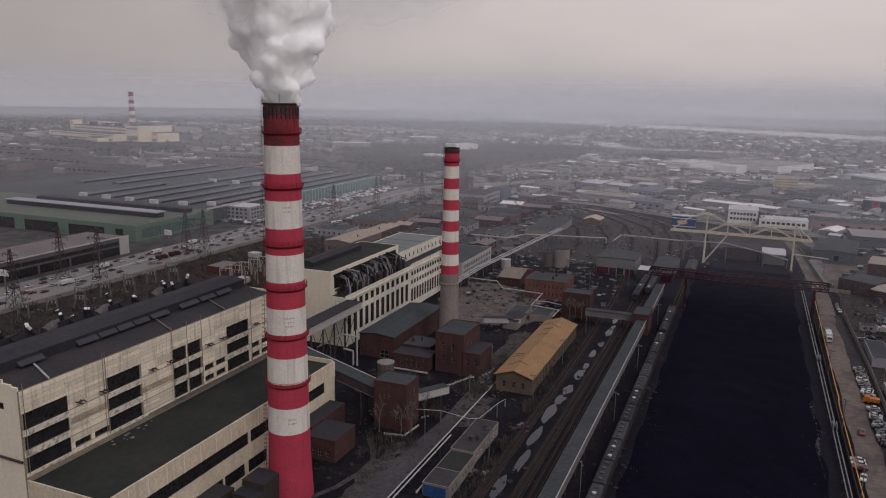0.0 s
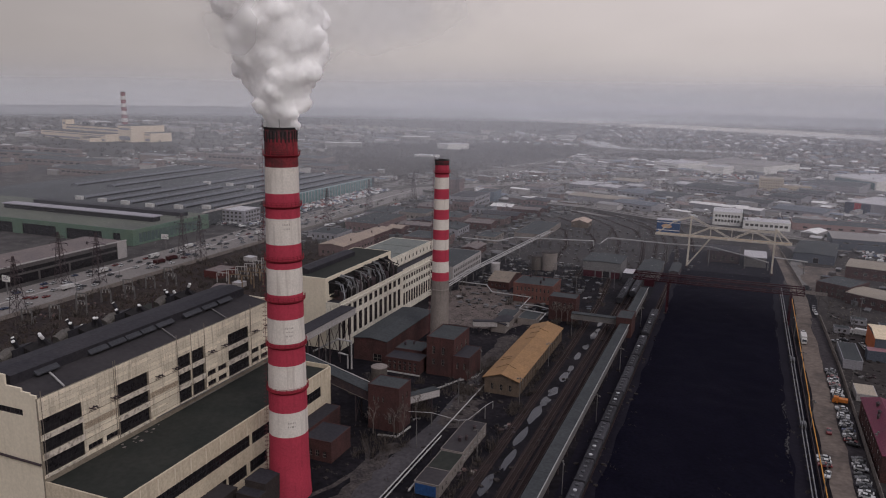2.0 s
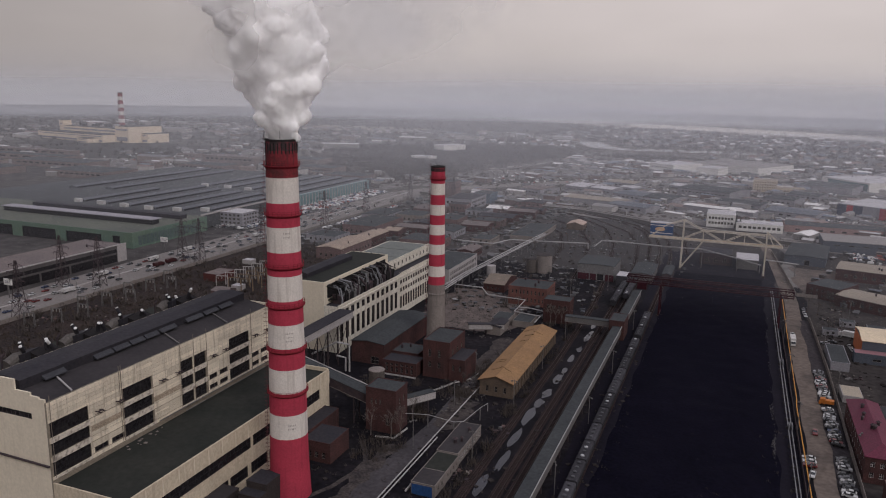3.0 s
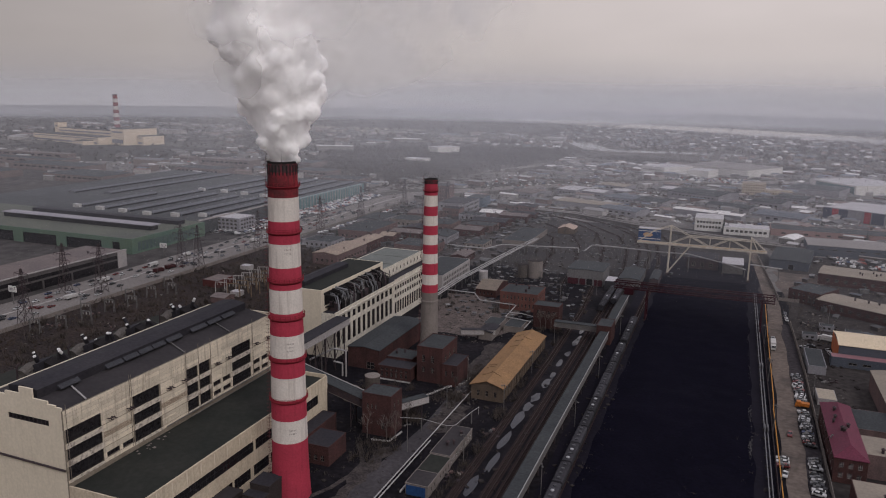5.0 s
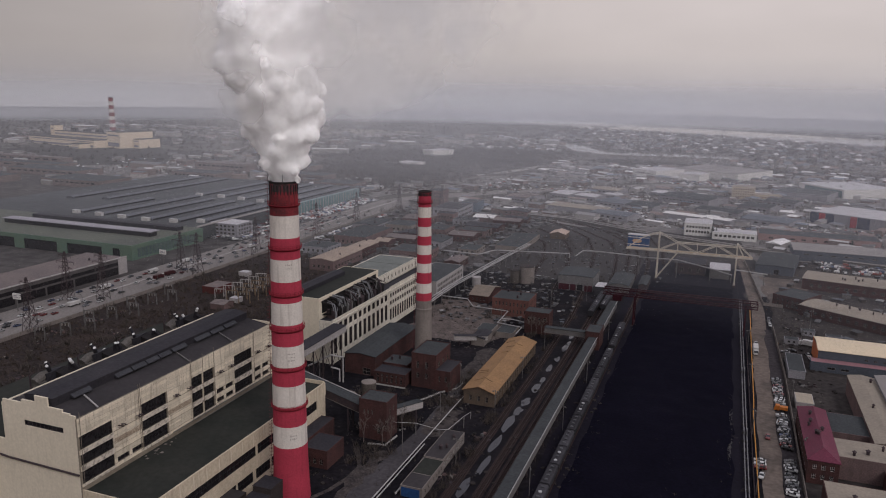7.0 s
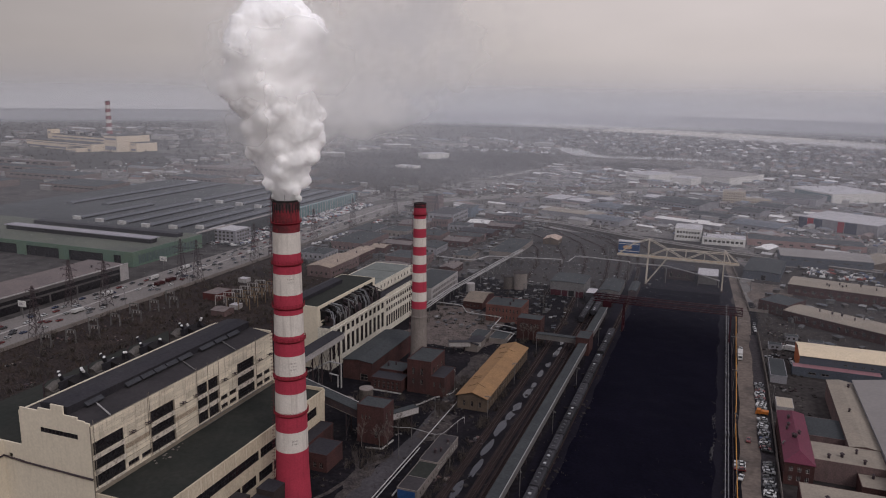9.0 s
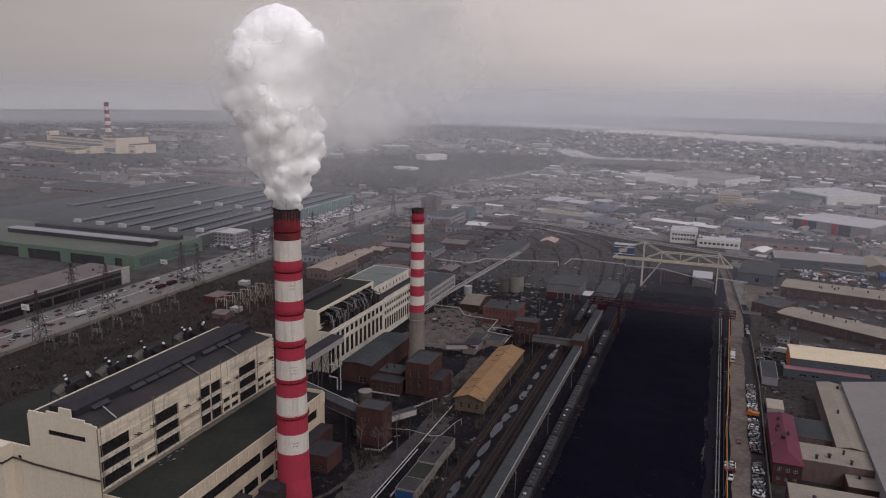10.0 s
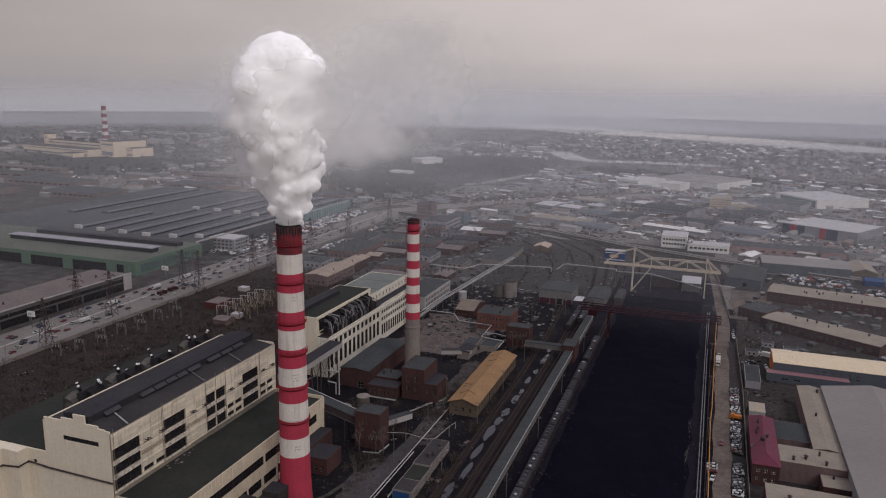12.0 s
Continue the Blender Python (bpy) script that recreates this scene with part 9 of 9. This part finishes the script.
ym = yard_mast()
MASTS = [(43.6, 40), (43.8, 88), (44.0, 132), (44.4, 176), (73.4, 30), (73.4, 84), (73.4, 138), (73.4, 205), (144.9, 60), (144.9, 110), (144.9, 165), (144.9, 220), (22.5, 40), (23, 78), (20, 112), (-20, 170), (12, 205), (-30, 225), (30, 255), (48, 280), (10, 285), (-15, 330), (30, 345), (70, 360), (20, 390), (0, 420), (45, 440), (161.8, 90), (161.8, 150), (161.5, 205), (172, 236), (180, 275)]
ym.matrix_basis = pose(*MASTS[0], 0)
for k, (x, y) in enumerate(MASTS[1:]):
    copy_thing(ym, pose(x, y, 0, 0, 0, (k * 37) % 180))

# railway embankment with its parapets and a signal portal
bm = bmesh.new()
line = [(-230, 640), (-128, 607), (-28, 590), (60, 538), (150, 500), (260, 470)]
slab(bm, strip(line, 9), 0, 2.6)
emb = tagged(part("embankment", bm, mat("embankment_ballast", (0.1, 0.092, 0.086), (0.075, 0.069, 0.065), 0.06, 0.6, 0.95)), "railway embankment with pale parapets", "embankment", "", "structure")
for o in (4.2, -4.2):
    bm = bmesh.new()
    off = strip(line, 2 * abs(o))
    half = off[:len(line)] if o > 0 else off[len(line):][::-1]
    for a, b in zip(half, half[1:]):
        beam(bm, (*a, 3.0), (*b, 3.0), 0.4, 0.8)
    part("parapet", bm, CONC_PALE, emb)
sp = thing("signal_portal", "pale signal portal over the railway", "signal portal", 10, 575, 0, -27)
for x in (-9, 9):
    bm = bmesh.new()
    tube(bm, [(x, 0, 0), (x, 0, 8)], 0.35, 8)
    part("post", bm, CONC_PALE, sp)
bm = bmesh.new()
beam(bm, (-9, 0, 8), (9, 0, 8), 0.6)
part("crossbeam", bm, CONC_PALE, sp)


def car_field(name, label, zones, seed):
    """Parked cars too far off to tell apart."""
    g = random.Random(seed)
    v, f = [], []
    for x0, x1, y0, y1, ang, n in zones:
        for _ in range(n):
            x, y = g.uniform(x0, x1), g.uniform(y0, y1)
            a = ang + g.choice((0, 1.57)) + g.uniform(-0.1, 0.1)
            c, s = math.cos(a), math.sin(a)
            k = len(v)
            for px, py, pz in ((-2.1, -0.85, 0), (2.1, -0.85, 0), (2.1, 0.85, 0), (-2.1, 0.85, 0), (-2.1, -0.85, 0.9), (2.1, -0.85, 0.8), (2.1, 0.85, 0.8), (-2.1, 0.85, 0.9), (-1.5, -0.65, 1.45), (0.6, -0.65, 1.45), (0.6, 0.65, 1.45), (-1.5, 0.65, 1.45)):
                v.append((x + px * c - py * s, y + px * s + py * c, pz + 0.1))
            f += [tuple(k + i for i in q) for q in ((0, 1, 5, 4), (1, 2, 6, 5), (2, 3, 7, 6), (3, 0, 4, 7), (4, 5, 9, 8), (5, 6, 10, 9), (6, 7, 11, 10), (7, 4, 8, 11), (8, 9, 10, 11))]
    me = bpy.data.meshes.new(name)
    me.from_pydata(v, [], f)
    me.materials.append(palette("far_car_paint", [(0.5, 0.49, 0.48), (0.05, 0.05, 0.055), (0.3, 0.3, 0.3), (0.58, 0.57, 0.56), (0.12, 0.12, 0.12), (0.2, 0.06, 0.05), (0.08, 0.1, 0.16), (0.4, 0.39, 0.38)], 0.4, island=True))
    me.update()
    return tagged(new(name, me), label, "cars", "", "stuff")


car_field("far_parked_cars", "far rows of parked cars among the stores", [(172, 206, 640, 712, -0.4, 120), (-80, -30, 950, 1060, -0.3, 160), (0, 160, 985, 1040, -0.3, 260), (180, 300, 840, 880, -0.4, 90), (200, 330, 600, 660, -0.35, 160), (250, 340, 395, 440, -0.2, 130), (-60, 60, 660, 730, -0.4, 110), (60, 260, 590, 640, -0.35, 120), (-200, -60, 780, 960, 0.5, 140), (-900, -350, 720, 1000, 0.1, 260), (-560, -480, 660, 720, 0, 60), (-298, -271, 472, 634, 0, 420), (-300, -271, 352, 470, 0, 130), (-216, -207, 380, 540, 0, 90), (204, 252, 440, 474, -0.1, 90)], 5)
rf = random.Random(41)
boxes = [(rf.uniform(-60, 250), rf.uniform(590, 900), rf.uniform(1.2, 3.2), rf.uniform(1.0, 2.4), rf.uniform(1.5, 3), rf.uniform(0, 3)) for _ in range(900)]
boxes = [q for q in boxes if not (q[0] < 95 and q[1] < 620)]
scatter("yard_clutter", "containers, kiosks and clutter between the trade sheds", "clutter", boxes, 0.05, 4, MID_WALL, MID_ROOF)
boxes = [(rf.uniform(-210, -40), rf.uniform(300, 620), rf.uniform(1.2, 4.0), rf.uniform(1.0, 2.6), rf.uniform(1.5, 3.2), rf.uniform(0, 3)) for _ in range(420)]
scatter("works_clutter", "crates, cabins and clutter between the works sheds", "clutter", boxes, 0.1, 5, NEAR_WALL, NEAR_ROOF)
boxes = [(rf.uniform(168, 330), rf.uniform(232, 560), rf.uniform(1.0, 3.2), rf.uniform(1.0, 2.2), rf.uniform(1.2, 2.8), rf.uniform(0, 3)) for _ in range(330)]
scatter("depot_clutter", "crates and cabins about the depot yards", "clutter", boxes, 0.1, 6, NEAR_WALL, NEAR_ROOF)

boxes = [(rf.uniform(-45, 92), rf.uniform(338, 556), rf.uniform(0.3, 1.2), rf.uniform(0.3, 0.9), rf.uniform(0.4, 1.6), rf.uniform(0, 3)) for _ in range(150)]
scatter("rail_yard_clutter", "stacked sleepers, cabins and crates about the rail yard", "clutter", boxes, 0.05, 7, NEAR_WALL, NEAR_ROOF)
boxes = [(rf.uniform(-34, 44), rf.uniform(205, 332), rf.uniform(0.3, 1.6), rf.uniform(0.3, 1.0), rf.uniform(0.4, 1.6), rf.uniform(0, 3)) for _ in range(260)]
scatter("plant_yard_clutter", "small crates, cabins and scrap about the plant yard", "clutter", boxes, 0.05, 8, NEAR_WALL, NEAR_ROOF)
for k in range(7):
    copy_thing(w0, pose(61.4 - 0.05 * k, 268 + 14.6 * k, 0))
for k in range(5):
    copy_thing(w0, pose(56.7 - 0.1 * k, 250 + 14.6 * k, 0, 0, 0, 0.5))
